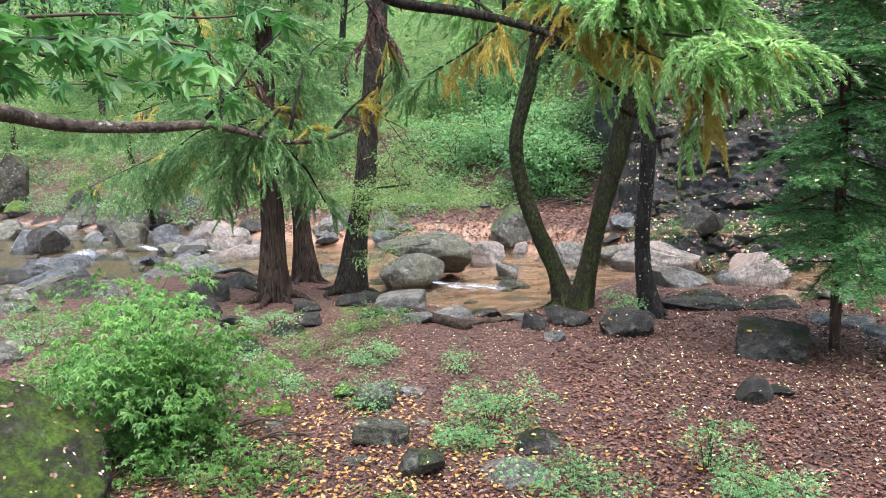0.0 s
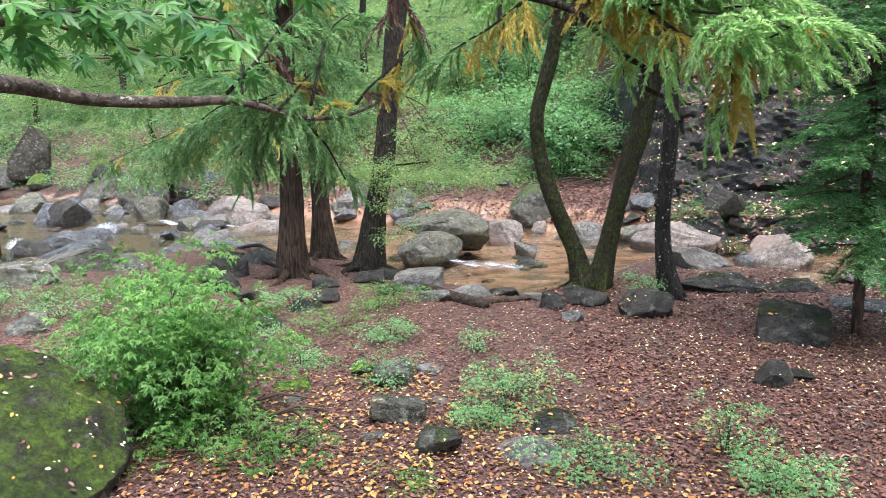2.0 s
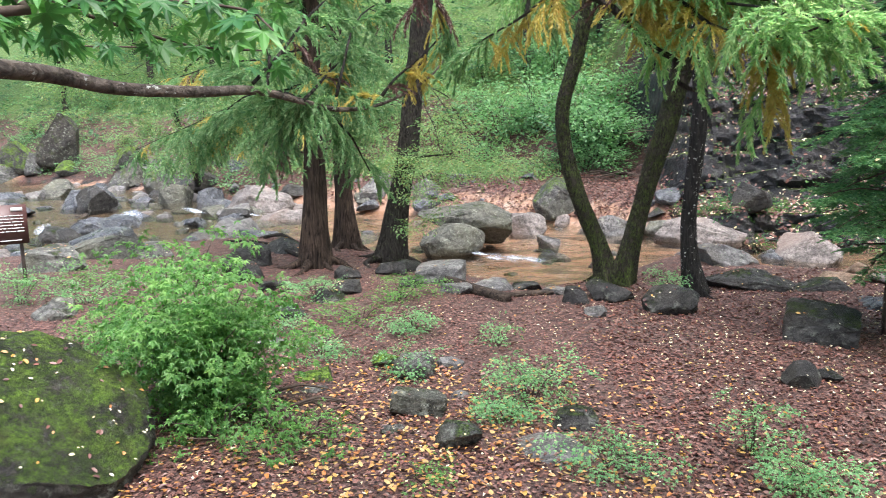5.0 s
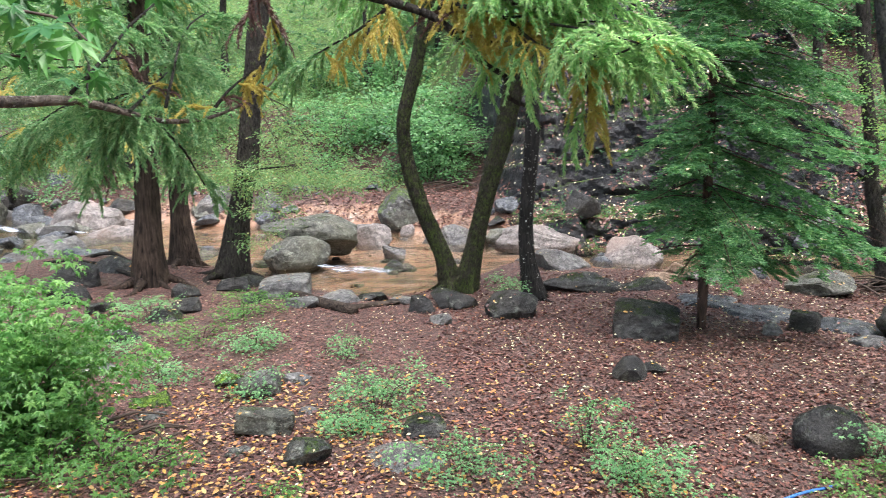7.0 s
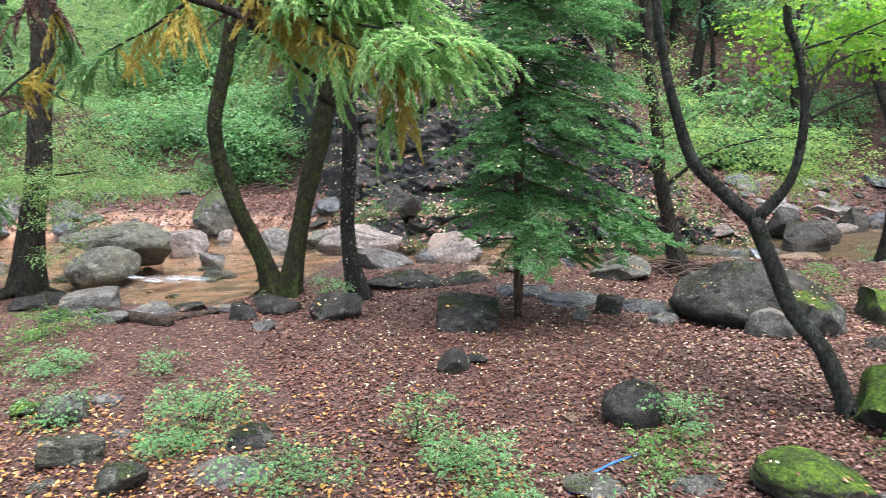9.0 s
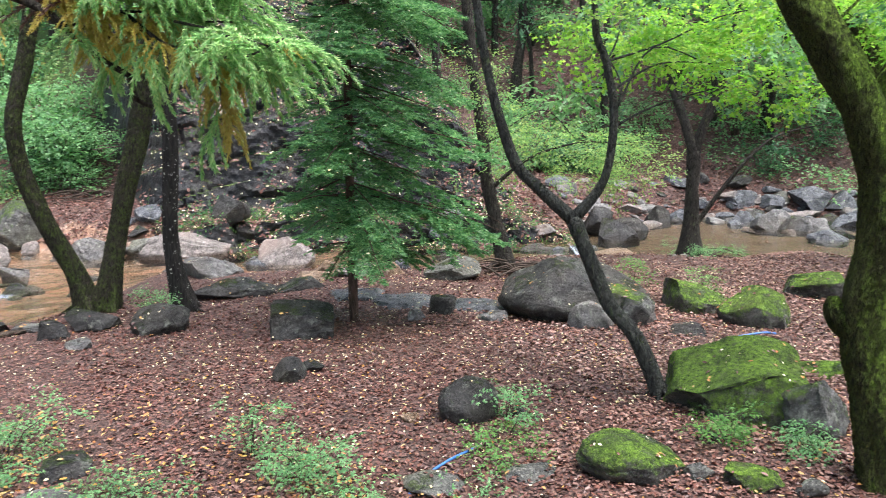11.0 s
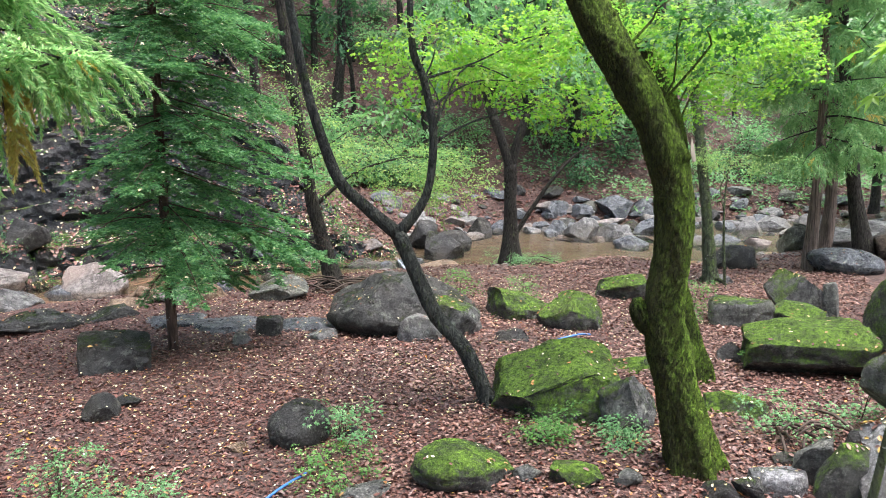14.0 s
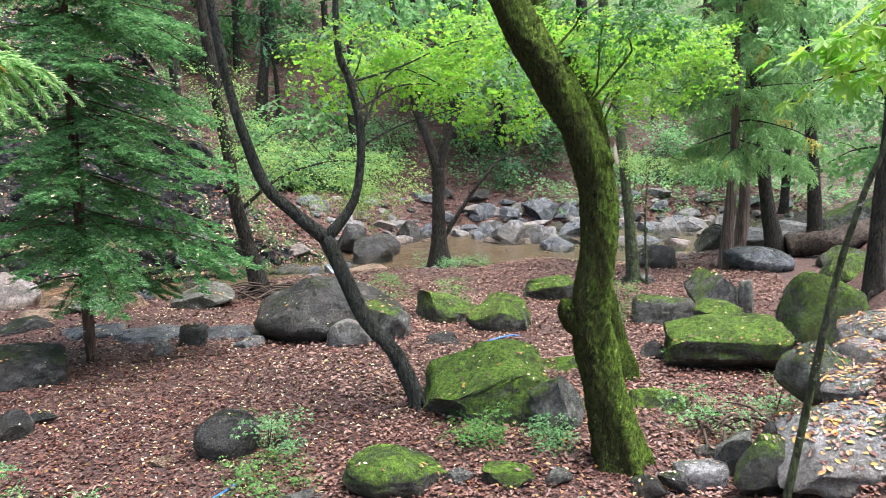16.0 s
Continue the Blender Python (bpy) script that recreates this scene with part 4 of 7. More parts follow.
boulder(-6.46, 19.95, 0.60, 0.48, 0.30, "half", "round", turn=15, tilt=-6, lean=-3)
boulder(-2.88, 20.28, 0.93, 0.75, 0.99, "grey", "flat", turn=6, tilt=-3, lean=4, bury=0.42)
boulder(-1.42, 19.60, 0.90, 0.72, 0.80, "some", "flat", turn=15, tilt=-3, lean=1, bury=0.42)
boulder(-5.40, 21.24, 0.95, 0.76, 0.47, "dark", "round", turn=5, tilt=-6, lean=-2)
boulder(-11.34, 20.96, 1.62, 1.14, 1.13, "blue", "flat", turn=21, tilt=2, lean=-3, bury=0.42)
boulder(-14.85, 25.59, 1.41, 1.13, 0.92, "olive", "flat", turn=38, tilt=0, lean=-2, bury=0.42)
boulder(-8.55, 17.32, 0.83, 0.67, 0.65, "blue", "flat", turn=16, tilt=-6, lean=-1, bury=0.42)
boulder(-8.80, 18.88, 1.13, 0.90, 0.49, "blue", "flat", turn=27, tilt=3, lean=0, bury=0.42)
boulder(-9.24, 17.35, 0.78, 0.63, 0.48, "dark", "flat", turn=41, tilt=4, lean=4, bury=0.42)
boulder(-6.16, 10.45, 1.01, 0.91, 0.57, "some", "flat", turn=41, tilt=5, lean=5, bury=0.42)
boulder(-5.87, 11.42, 1.27, 1.02, 0.54, "some", "flat", turn=14, tilt=0, lean=-5, bury=0.42)
boulder(-9.10, 15.47, 1.04, 0.84, 0.56, "dark", "flat", turn=29, tilt=3, lean=-4, bury=0.42)
boulder(-4.62, 7.67, 0.47, 0.42, 0.34, "some", "flat", turn=26, tilt=4, lean=1, bury=0.42)
boulder(-5.23, 11.37, 0.77, 0.61, 0.36, "some", "flat", turn=33, tilt=4, lean=-1, bury=0.42)
boulder(5.79, 8.06, 0.80, 0.64, 0.33, "some", "round", turn=-27, tilt=2, lean=-3)
boulder(6.01, 5.23, 0.62, 0.56, 0.47, "half", "round", turn=-45, tilt=4, lean=6)
boulder(5.60, 5.36, 0.48, 0.39, 0.34, "grey", "round", turn=-53, tilt=0, lean=1)
boulder(4.72, 6.78, 0.27, 0.22, 0.25, "dark", "block", turn=-47, tilt=-2, lean=4)
boulder(5.03, 6.29, 0.35, 0.28, 0.16, "grey", "flat", turn=-34, tilt=-6, lean=0, bury=0.42)
boulder(4.32, 6.70, 0.21, 0.17, 0.15, "grey", "ang", turn=-22, tilt=-4, lean=6)
boulder(2.75, 4.39, 0.14, 0.11, 0.07, "tan", "ang", turn=-19, tilt=4, lean=-6)
boulder(3.43, 3.98, 0.12, 0.10, 0.07, "dark", "ang", turn=-30, tilt=5, lean=4)
boulder(2.34, 3.49, 0.39, 0.32, 0.09, "some", "flat", turn=-35, tilt=1, lean=5, bury=0.42)
boulder(2.84, 3.21, 0.33, 0.26, 0.08, "some", "flat", turn=-44, tilt=0, lean=-3, bury=0.42)
boulder(5.60, 9.07, 0.33, 0.27, 0.31, "blue", "flat", turn=-23, tilt=-3, lean=-4, bury=0.42)
boulder(5.18, 8.82, 0.53, 0.42, 0.31, "tan", "flat", turn=-44, tilt=-2, lean=-5, bury=0.42)
boulder(5.02, 9.09, 0.46, 0.37, 0.25, "pale", "flat", turn=-32, tilt=6, lean=6, bury=0.42)
boulder(10.15, 9.2, 1.0, 0.8, 0.3, "tan", "flat", turn=-52, tilt=-3, lean=2, bury=0.2, z=-0.44)
boulder(12.60, 11.09, 1.01, 0.61, 0.56, "dark", "ang", turn=-41, tilt=1, lean=2)
boulder(12.15, 11.53, 0.80, 0.48, 0.82, "dark", "ang", turn=-48, tilt=-5, lean=-6)
boulder(8.65, 12.53, 0.45, 0.36, 0.27, "blue", "flat", turn=-29, tilt=-5, lean=1, bury=0.42)
boulder(9.09, 12.48, 0.78, 0.63, 0.33, "grey", "flat", turn=-34, tilt=-2, lean=3, bury=0.42)
boulder(3.35, 2.88, 0.64, 0.5, 0.26, "moss", "flat", turn=-42, tilt=-4, lean=5, bury=0.3, level=5)
boulder(4.72, 3.12, 1.0, 0.9, 0.54, "wrap", "slab", turn=-54, tilt=2, lean=-6, bury=0.2, faces=((-0.3, -0.36, 0.88, 0.62), (-0.9, -0.1, 0.3, 0.86), (0.15, -0.95, 0.15, 0.84), (0.6, 0.1, 0.8, 1.02), (-0.55, -0.8, -0.2, 0.94)), label="wedge-shaped boulder with thick green moss on its sloping top")
boulder(4.74, 2.56, 0.5, 0.4, 0.46, "half", "ang", turn=-60, tilt=-1, lean=8, bury=0.2, faces=((-0.6, -0.3, 0.72, 0.62), (0.75, -0.3, 0.55, 0.66), (-0.2, -0.92, 0.25, 0.72)), label="upright grey stone with moss on its shoulder")
boulder(6.00, 3.18, 0.65, 0.52, 0.18, "moss", "flat", turn=-74, tilt=2, lean=1, bury=0.42)
boulder(6.98, 4.4, 0.72, 0.6, 0.5, "moss", "round", turn=-61, tilt=6, lean=8, bury=0.22, faces=((-0.7, -0.2, 0.65, 0.66), (0.5, -0.4, 0.75, 0.72)))
boulder(7.01, 5.12, 0.8, 0.6, 0.4, "moss", "flat", turn=-57, tilt=4, lean=8)
boulder(8.60, 4.63, 0.74, 0.60, 0.37, "moss", "round", turn=-52, tilt=0, lean=-5)
boulder(6.09, 4.52, 0.36, 0.29, 0.19, "dark", "flat", turn=-65, tilt=3, lean=6, bury=0.42)
boulder(7.0, 1.98, 1.08, 0.72, 0.46, "wrap", "block", turn=-66, tilt=1, lean=-2, bury=0.1, faces=((-0.6, -0.1, 0.78, 0.98), (0, -0.75, -0.66, 0.86), (0.05, -0.6, 0.8, 1.02)), label="long flat-topped boulder wrapped in dark green moss")
boulder(8.46, 2.48, 0.62, 0.49, 0.30, "moss", "round", turn=-76, tilt=5, lean=6)
boulder(9.19, 2.73, 0.71, 0.57, 0.56, "half", "ang", turn=-75, tilt=4, lean=-3)
boulder(8.29, 3.03, 0.70, 0.56, 0.34, "half", "slab", turn=-66, tilt=1, lean=0)
boulder(9.07, 2.33, 0.17, 0.14, 0.50, "some", "slab", turn=-87, tilt=2, lean=-4)
boulder(6.89, 2.59, 0.27, 0.21, 0.23, "dark", "ang", turn=-73, tilt=-4, lean=-4)
boulder(5.61, 2.07, 0.49, 0.44, 0.23, "moss", "flat", turn=-64, tilt=-1, lean=1, bury=0.42)
boulder(4.43, 1.38, 0.33, 0.27, 0.16, "wet", "slab", turn=-63, tilt=-2, lean=2)
boulder(4.22, 1.48, 0.20, 0.16, 0.15, "dark", "ang", turn=-58, tilt=-6, lean=5)
boulder(4.14, 1.59, 0.26, 0.21, 0.12, "dark", "ang", turn=-79, tilt=4, lean=-2)
boulder(4.87, 1.42, 0.25, 0.20, 0.10, "dark", "flat", turn=-85, tilt=-5, lean=1, bury=0.42)
boulder(3.78, 2.34, 0.34, 0.27, 0.13, "moss", "round", turn=-51, tilt=3, lean=1)
boulder(3.58, 2.56, 0.18, 0.14, 0.11, "some", "round", turn=-54, tilt=2, lean=-3)
boulder(3.94, 2.08, 0.17, 0.14, 0.12, "some", "round", turn=-65, tilt=-2, lean=-1)
boulder(4.10, 2.85, 0.23, 0.18, 0.06, "dark", "flat", turn=-63, tilt=-4, lean=4, bury=0.42)
boulder(12.09, 2.94, 1.06, 0.85, 0.43, "blue", "dome", turn=-91, tilt=-6, lean=3)
boulder(11.58, 4.35, 0.71, 0.57, 0.47, "dark", "round", turn=-58, tilt=2, lean=1)
boulder(10.21, 4.00, 0.35, 0.28, 0.23, "grey", "flat", turn=-61, tilt=3, lean=-2, bury=0.42)
boulder(11.57, 1.63, 0.91, 0.73, 0.67, "moss", "flat", turn=-70, tilt=2, lean=6, bury=0.42)
boulder(14.78, 3.60, 1.1, 0.83, 0.5, "grey", "flat", turn=-70, bury=0.3)
boulder(15.36, 4.17, 1.5, 1.12, 0.7, "olive", "flat", turn=-70, bury=0.3)
boulder(12.96, 1.83, 0.9, 0.68, 0.45, "half", "flat", turn=-70, bury=0.3)
boulder(18.01, 3.23, 1.6, 1.20, 0.8, "dark", "ang", turn=-70, bury=0.3)
boulder(17.46, 3.80, 1.3, 0.98, 0.7, "grey", "ang", turn=-70, bury=0.3)
boulder(17.29, 2.15, 1.6, 1.20, 0.9, "half", "round", turn=-70, bury=0.3)
boulder(8.09, 3.87, 0.40, 0.32, 0.24, "some", "flat", turn=-66, tilt=3, lean=1, bury=0.42)
boulder(15.60, 9.54, 0.87, 0.69, 0.75, "grey", "round", turn=-62, tilt=-2, lean=6)
boulder(16.03, 8.99, 1.08, 0.86, 0.68, "grey", "flat", turn=-58, tilt=4, lean=-1, bury=0.42)
boulder(14.99, 7.91, 0.75, 0.60, 0.48, "blue", "flat", turn=-73, tilt=-5, lean=3, bury=0.42)
boulder(18.87, 10.49, 1.05, 0.84, 0.66, "blue", "ang", turn=-71, tilt=6, lean=3)
boulder(18.10, 11.05, 0.63, 0.50, 0.48, "blue", "round", turn=-68, tilt=-1, lean=-3)
boulder(16.04, 10.47, 0.71, 0.57, 0.59, "blue", "flat", turn=-55, tilt=-1, lean=4, bury=0.42)
boulder(17.29, 8.72, 0.79, 0.64, 0.48, "blue", "ang", turn=-60, tilt=-5, lean=-5)
boulder(17.59, 11.67, 0.88, 0.70, 0.60, "blue", "flat", turn=-59, tilt=-4, lean=-1, bury=0.42)
boulder(19.36, 9.94, 0.80, 0.64, 0.52, "blue", "ang", turn=-59, tilt=-1, lean=-4)
boulder(15.35, 11.76, 0.63, 0.51, 0.43, "blue", "ang", turn=-58, tilt=-6, lean=3)
boulder(14.49, 11.81, 0.70, 0.56, 0.65, "dark", "ang", turn=-64, tilt=6, lean=-5)
boulder(11.80, 10.56, 0.9, 0.6, 0.72, "dark", "ang", turn=-40, tilt=6, lean=-5)
boulder(18.89, 6.80, 0.86, 0.69, 0.77, "grey", "flat", turn=-80, tilt=3, lean=1, bury=0.42)
boulder(19.59, 6.45, 1.02, 0.81, 0.62, "grey", "flat", turn=-67, tilt=-5, lean=6, bury=0.42)
boulder(15.44, 4.30, 0.67, 0.53, 0.48, "dark", "flat", turn=-63, tilt=-5, lean=-4, bury=0.42)


# ---- trees ----
g0 = rng_of(11)
TWIGS = sprays(g0, 5, leaves=12, leaf=0.30, width=0.62)


def airy_shape(g, leaves=24, leaf=0.125, shape=None):
    """A thin flat layer of small leaves on a twig that forks."""
    a, r = g.uniform(-1.3, 1.3, leaves), g.uniform(0.1, 1.0, leaves) ** 0.6
    p = np.stack([r * np.cos(a), 0.75 * r * np.sin(a), g.normal(0, 0.05, leaves) - 0.15 * r * r], 1)
    b = a + g.normal(0, 0.7, leaves)
    ways = np.stack([np.cos(b), np.sin(b), g.uniform(-0.4, 0.15, leaves)], 1)
    ups = np.stack([g.normal(0, 0.3, leaves), g.normal(0, 0.3, leaves), np.ones(leaves)], 1)
    return spread(shape or small_leaf(1, 0.62), p, aims(ways, ups), leaf * g.uniform(0.7, 1.25, leaves))


FEATHER = [airy_shape(g0) for _ in range(5)]
FAR_TWIGS = sprays(g0, 5, leaves=7, leaf=0.31, width=0.7)
SOFT = [airy_shape(g0, 9, 0.22) for _ in range(5)]
MAPLES = sprays(g0, 4, leaves=12, leaf=0.36, shape=star_leaf(), droop=0.15)
TIERS = [airy_shape(g0, 22, 0.165, star_leaf(5, 0.25, 0.36)) for _ in range(5)]
LACE = [airy_shape(g0, 19, 0.165, star_leaf(5, 0.4, 0.27)) for _ in range(5)]
PALM_TWIGS = [airy_shape(g0, 13, 0.24, star_leaf(5, 0.5, 0.27)) for _ in range(5)]


def local(points, base):
    p = np.array(points, float)
    p[:, :3] -= base
    return p


def grow(g, start, way, length, radius, sag=0.0, bends=4, wild=0.25):
    """Points of a limb from start along way."""
    p, d = np.array(start, float), unit(way)
    out = [(*p, radius)]
    for i in range(bends):
        d = unit(d + g.normal(0, wild, 3) * [1, 1, 0.6] - [0, 0, sag])
        p = p + d * length / bends
        out.append((*p, max(0.004, radius * (1 - (i + 1) / bends * 0.8))))
    return out


def tree(name, label, stems, bark, leaves=None, clumps=(), twigs=None, count=0, size=0.5, limbs=(), seed=1, flare=0.8, sides=14, step=0.08, flat=0.45, roots=0, furrow=0.0):
    """A tree: stems and limbs as lines of (x, y, z, r), and a crown of leafy twigs round clumps (x, y, z, r)."""
    g = rng_of(seed)
    base = np.array([stems[0][0][0], stems[0][0][1], float(height(stems[0][0][0], stems[0][0][1]))])
    T = thing(name, label, "tree", base)
    for i, s in enumerate(stems):
        p = local(s, base)
        first = i == 0 or abs(p[0, 2]) < 0.3
        if first:
            p = np.vstack([p[0] - [0, 0, 0.25, 0], p])
        part("trunk" if first else "limb", tube(p, sides, step, seed + i, 0.055, flare if first else 0.0, furrow=furrow), BARK[bark], T)
    for i, s in enumerate(limbs):
        part("limb", tube(local(s, base), 6 if step < 0.3 else 4, max(0.08, step), seed + 40 + i, 0.06), BARK[bark], T)
    for i in range(roots):
        a = 6.28 * (i + g.uniform(-0.3, 0.3)) / roots
        r = stems[0][0][3]
        reach = g.uniform(2.2, 4.2) * r
        q = [(math.cos(a + b) * d * reach, math.sin(a + b) * d * reach) for d, b in ((0.25, 0), (0.55, g.uniform(-0.2, 0.2)), (0.8, g.uniform(-0.4, 0.4)), (1.15, g.uniform(-0.6, 0.6)))]
        p = [(x, y, float(height(base[0] + x, base[1] + y)) - base[2] + z, k * r) for (x, y), z, k in zip(q, (0.08, 0.01, -0.02, -0.07), (0.3, 0.2, 0.13, 0.07))]
        part("root", tube(p, 7, 0.06, seed + 70 + i, 0.1), BARK[bark], T)
    if leaves:
        c = local(clumps, base)
        part("crown", crown(g, c[:, :3], c[:, 3], count, twigs, size, flat), LEAF[leaves], T, smooth=False)
        if len(stems) > 0:
            tips = [t for s in stems for t in local(s, base)[len(s) // 2:]]
            for j, q in enumerate(c[:: max(1, len(c) // 4)]):
                start = min(tips, key=lambda t: np.linalg.norm(t[:3] - q[:3] + [0, 0, 0.3]))
                span = np.linalg.norm(q[:3] - start[:3])
                m1, m2 = (start[:3] + (q[:3] - start[:3]) * u + g.normal(0, 0.09 * span, 3) + [0, 0, 0.06 * span] for u in (0.35, 0.7))
                part("branch", tube([(*start[:3], min(0.01, 0.4 * start[3])), (*m1, 0.007), (*m2, 0.005), (*q[:3], 0.002)], 5, 0.1, seed + 90 + j, 0.08), BARK[bark], T)
    return T


def fir_shape(g, twigs=26, needles=30):
    """A layered fir branch along x: side twigs in one flat layer that shorten towards the tip, thick with fine needles."""
    P, W, L = [], [], []

    def row(a, b, n, long):
        d = unit(b - a)
        s = unit(np.cross([0, 0, 1.0], d))
        for k in range(n):
            P.append(a + (b - a) * (k + g.uniform(0, 1)) / n)
            q = g.uniform(-0.9, 0.9)
            W.append(unit(d * 0.8 + s * math.cos(q) * (1 if k % 2 else -1) + np.array([0, 0, math.sin(q) * 0.7 + 0.12])))
            L.append(long * g.uniform(0.75, 1.2))
    for i in range(twigs):
        u = 0.08 + 0.9 * i / twigs
        a = np.array([u, 0, -0.16 * u * u])
        s = (1 if i % 2 else -1) * g.uniform(0.6, 0.95)
        l = 0.46 * (1.06 - u) ** 0.75 * g.uniform(0.4, 1.3) * min(1, u * 2.6)
        b = a + np.array([math.cos(s), math.sin(s), g.uniform(-0.75, 0.1)]) * l
        row(a, b, max(10, int(needles * l / 0.22)), 0.034)
        for v in (0.3, 0.55, 0.8):
            m = a + (b - a) * v
            for q in (-1, 1):
                e = m + np.array([math.cos(s + q * 0.75), math.sin(s + q * 0.75), g.uniform(-0.5, -0.05)]) * l * 0.4 * (1.25 - v)
                row(m, e, max(8, int(needles * l * 0.4 / 0.22)), 0.03)
    row(np.array([0.05, 0, 0]), np.array([1, 0, -0.16]), needles * 2, 0.032)
    P, W = np.array(P), np.array(W)
    side = unit(np.cross(W, g.normal(size=(len(P), 3)))) * 0.0056
    V = np.stack([P - side, P + side, P + W * np.array(L)[:, None]], 1).reshape(-1, 3)
    return V, np.arange(len(V)).reshape(-1, 3)


def finger_shape(g, fingers=6, joints=14, per=9, wide=1.0):
    """A cedar spray near by: stiff brushes set thick with short needles that point to their tips."""
    P, D, K = [], [], []
    for i in range(fingers):
        u = (i + 0.5) / fingers
        p = np.array([0.6 * u, 0.0, -0.08 * u])
        side = (1 if i % 2 else -1) * g.uniform(0.15, 0.95)
        d = unit([math.cos(side), math.sin(side), g.uniform(-0.35, 0.2)])
        reach = g.uniform(0.6, 0.95)
        for k in range(joints):
            P.append(p.copy())
            D.append(d.copy())
            K.append(1.0 - 0.5 * (k / joints) ** 2)
            p = p + d * reach / joints
            d = unit(d - np.array([0, 0, 0.85 / joints]))
    P, D, K = np.repeat(np.array(P), per, 0), np.repeat(np.array(D), per, 0), np.repeat(np.array(K), per)
    P = P + D * g.uniform(0, 0.06, (len(P), 1))
    W = unit(D * 1.2 + unit(g.normal(size=P.shape)) * 0.8)
    L = (g.uniform(0.1, 0.155, len(P)) * K)[:, None] * wide
    side = unit(np.cross(W, g.normal(size=P.shape))) * 0.0135 * wide
    V = np.stack([P - side, P + side, P + W * L], 1).reshape(-1, 3)
    return V, np.arange(len(V)).reshape(-1, 3)


CEDAR = [finger_shape(g0) for _ in range(4)]
CEDAR_FAR = [finger_shape(g0, 7, 6, 4, 1.6) for _ in range(4)]
FIR = [fir_shape(g0) for _ in range(4)]


def hang(T, base, g, lines, gold=0.12, size=0.36, every=0.09, spare=0.0, dead=0.03, shapes=None, leaf="cedar", fall=(-1.3, -0.1), along=(0.2, 0.8), golden=()):
    """Cedar sprays that hang along lines of (x, y, z, r)."""
    P, W = [], []
    for l in lines:
        q = rail(local(l, base), every)
        t = unit(np.gradient(q[:, :3], axis=0))
        for p, d in zip(q[int(spare * len(q)):], t[int(spare * len(q)):]):
            a = g.uniform(0, 6.28)
            P.append(p[:3])
            W.append(d * g.uniform(*along) + np.array([math.cos(a), math.sin(a), g.uniform(*fall)]) * 0.75)
    P, W = np.array(P), np.array(W)
    pick = np.argsort(np.argsort(ripple(P, g, 15.0) + g.normal(0, 0.35, len(P)))) / len(P)
    middle = P + base + unit(W) * 0.5 * size
    for x, y, z, r in golden:
        pick = np.where(np.linalg.norm((middle - [x, y, z]) * [1, 0.3, 0.8], axis=1) < r * g.uniform(0.7, 1.3, len(P)), dead + gold * 0.5, pick)
    ups = np.array([0, 0, 1.0])
    S = size * g.uniform(0.6, 1.25, len(P))
    for name, tone, m in (("foliage", leaf, pick > gold + dead), ("yellowed_foliage", "gold", (pick <= gold + dead) & (pick > dead)), ("dead_foliage", "dead", pick <= dead)):
        if m.any():
            part(name, scatter(g, shapes or CEDAR, P[m], W[m], ups, S[m] * (0.8 if name != "foliage" else 1.0)), LEAF[tone], T, "" if name == "foliage" else name.replace("_", " "), smooth=False)


def cedar(label, stem, boughs, seed, size=0.36, gold=0.12, every=0.09, bark="cedar", flare=0.5, roots=0, droop=0.35, extra=(), leaf="conifer"):
    """A cedar: a straight trunk, boughs as (height, turn, length), foliage hanging along them."""
    g = rng_of(seed)
    T = tree("cedar_tree", label, [stem], bark, seed=seed, flare=flare, roots=roots)
    base = np.array(T.location)
    q = rail(stem, 0.05)
    lines = []
    for h, turn, length in boughs:
        i = int(np.argmin(np.abs(q[:, 2] - h)))
        way = [math.cos(radians(turn)), math.sin(radians(turn)), g.uniform(-0.15, 0.2)]
        l = grow(g, q[i, :3], way, length, 0.008 + 0.008 * length, droop * 0.25, 5, 0.16)
        lines.append(l)
        part("bough", tube(local(l, base), 6, 0.1, seed + len(lines), 0.08), BARK["dark"], T)
        for s in (1, -1):
            k = l[2 + (s > 0)]
            a = radians(turn + s * g.uniform(35, 60))
            lines.append(grow(g, k[:3], [math.cos(a), math.sin(a), -0.1], length * 0.45, 0.008, droop * 0.3, 3, 0.2))
    for l in extra:
        part("bough", tube(local(l, base), 6, 0.12, seed + 50 + len(lines), 0.08), BARK["dark"], T)
        lines.append(l)
        for j in (2, 3, 4):
            for s in (1, -1):
                lines.append(grow(g, l[j][:3], [-0.5, 0.7 * s, -0.35], 0.7, 0.006, droop * 0.3, 3, 0.25))
    hang(T, base, g, lines, gold, size, every, 0.12, shapes=CEDAR_FAR, leaf=leaf)
    return T


def around(g, n, lo, hi, reach, start=0.0, jitter=25):
    """Boughs at rising heights, turned by the golden angle."""
    return [(lo + (hi - lo) * (i + g.uniform(-0.3, 0.3)) / n, start + 137.5 * i + g.uniform(-jitter, jitter), reach * (1 - 0.45 * i / n) * g.uniform(0.7, 1.15)) for i in range(n)]


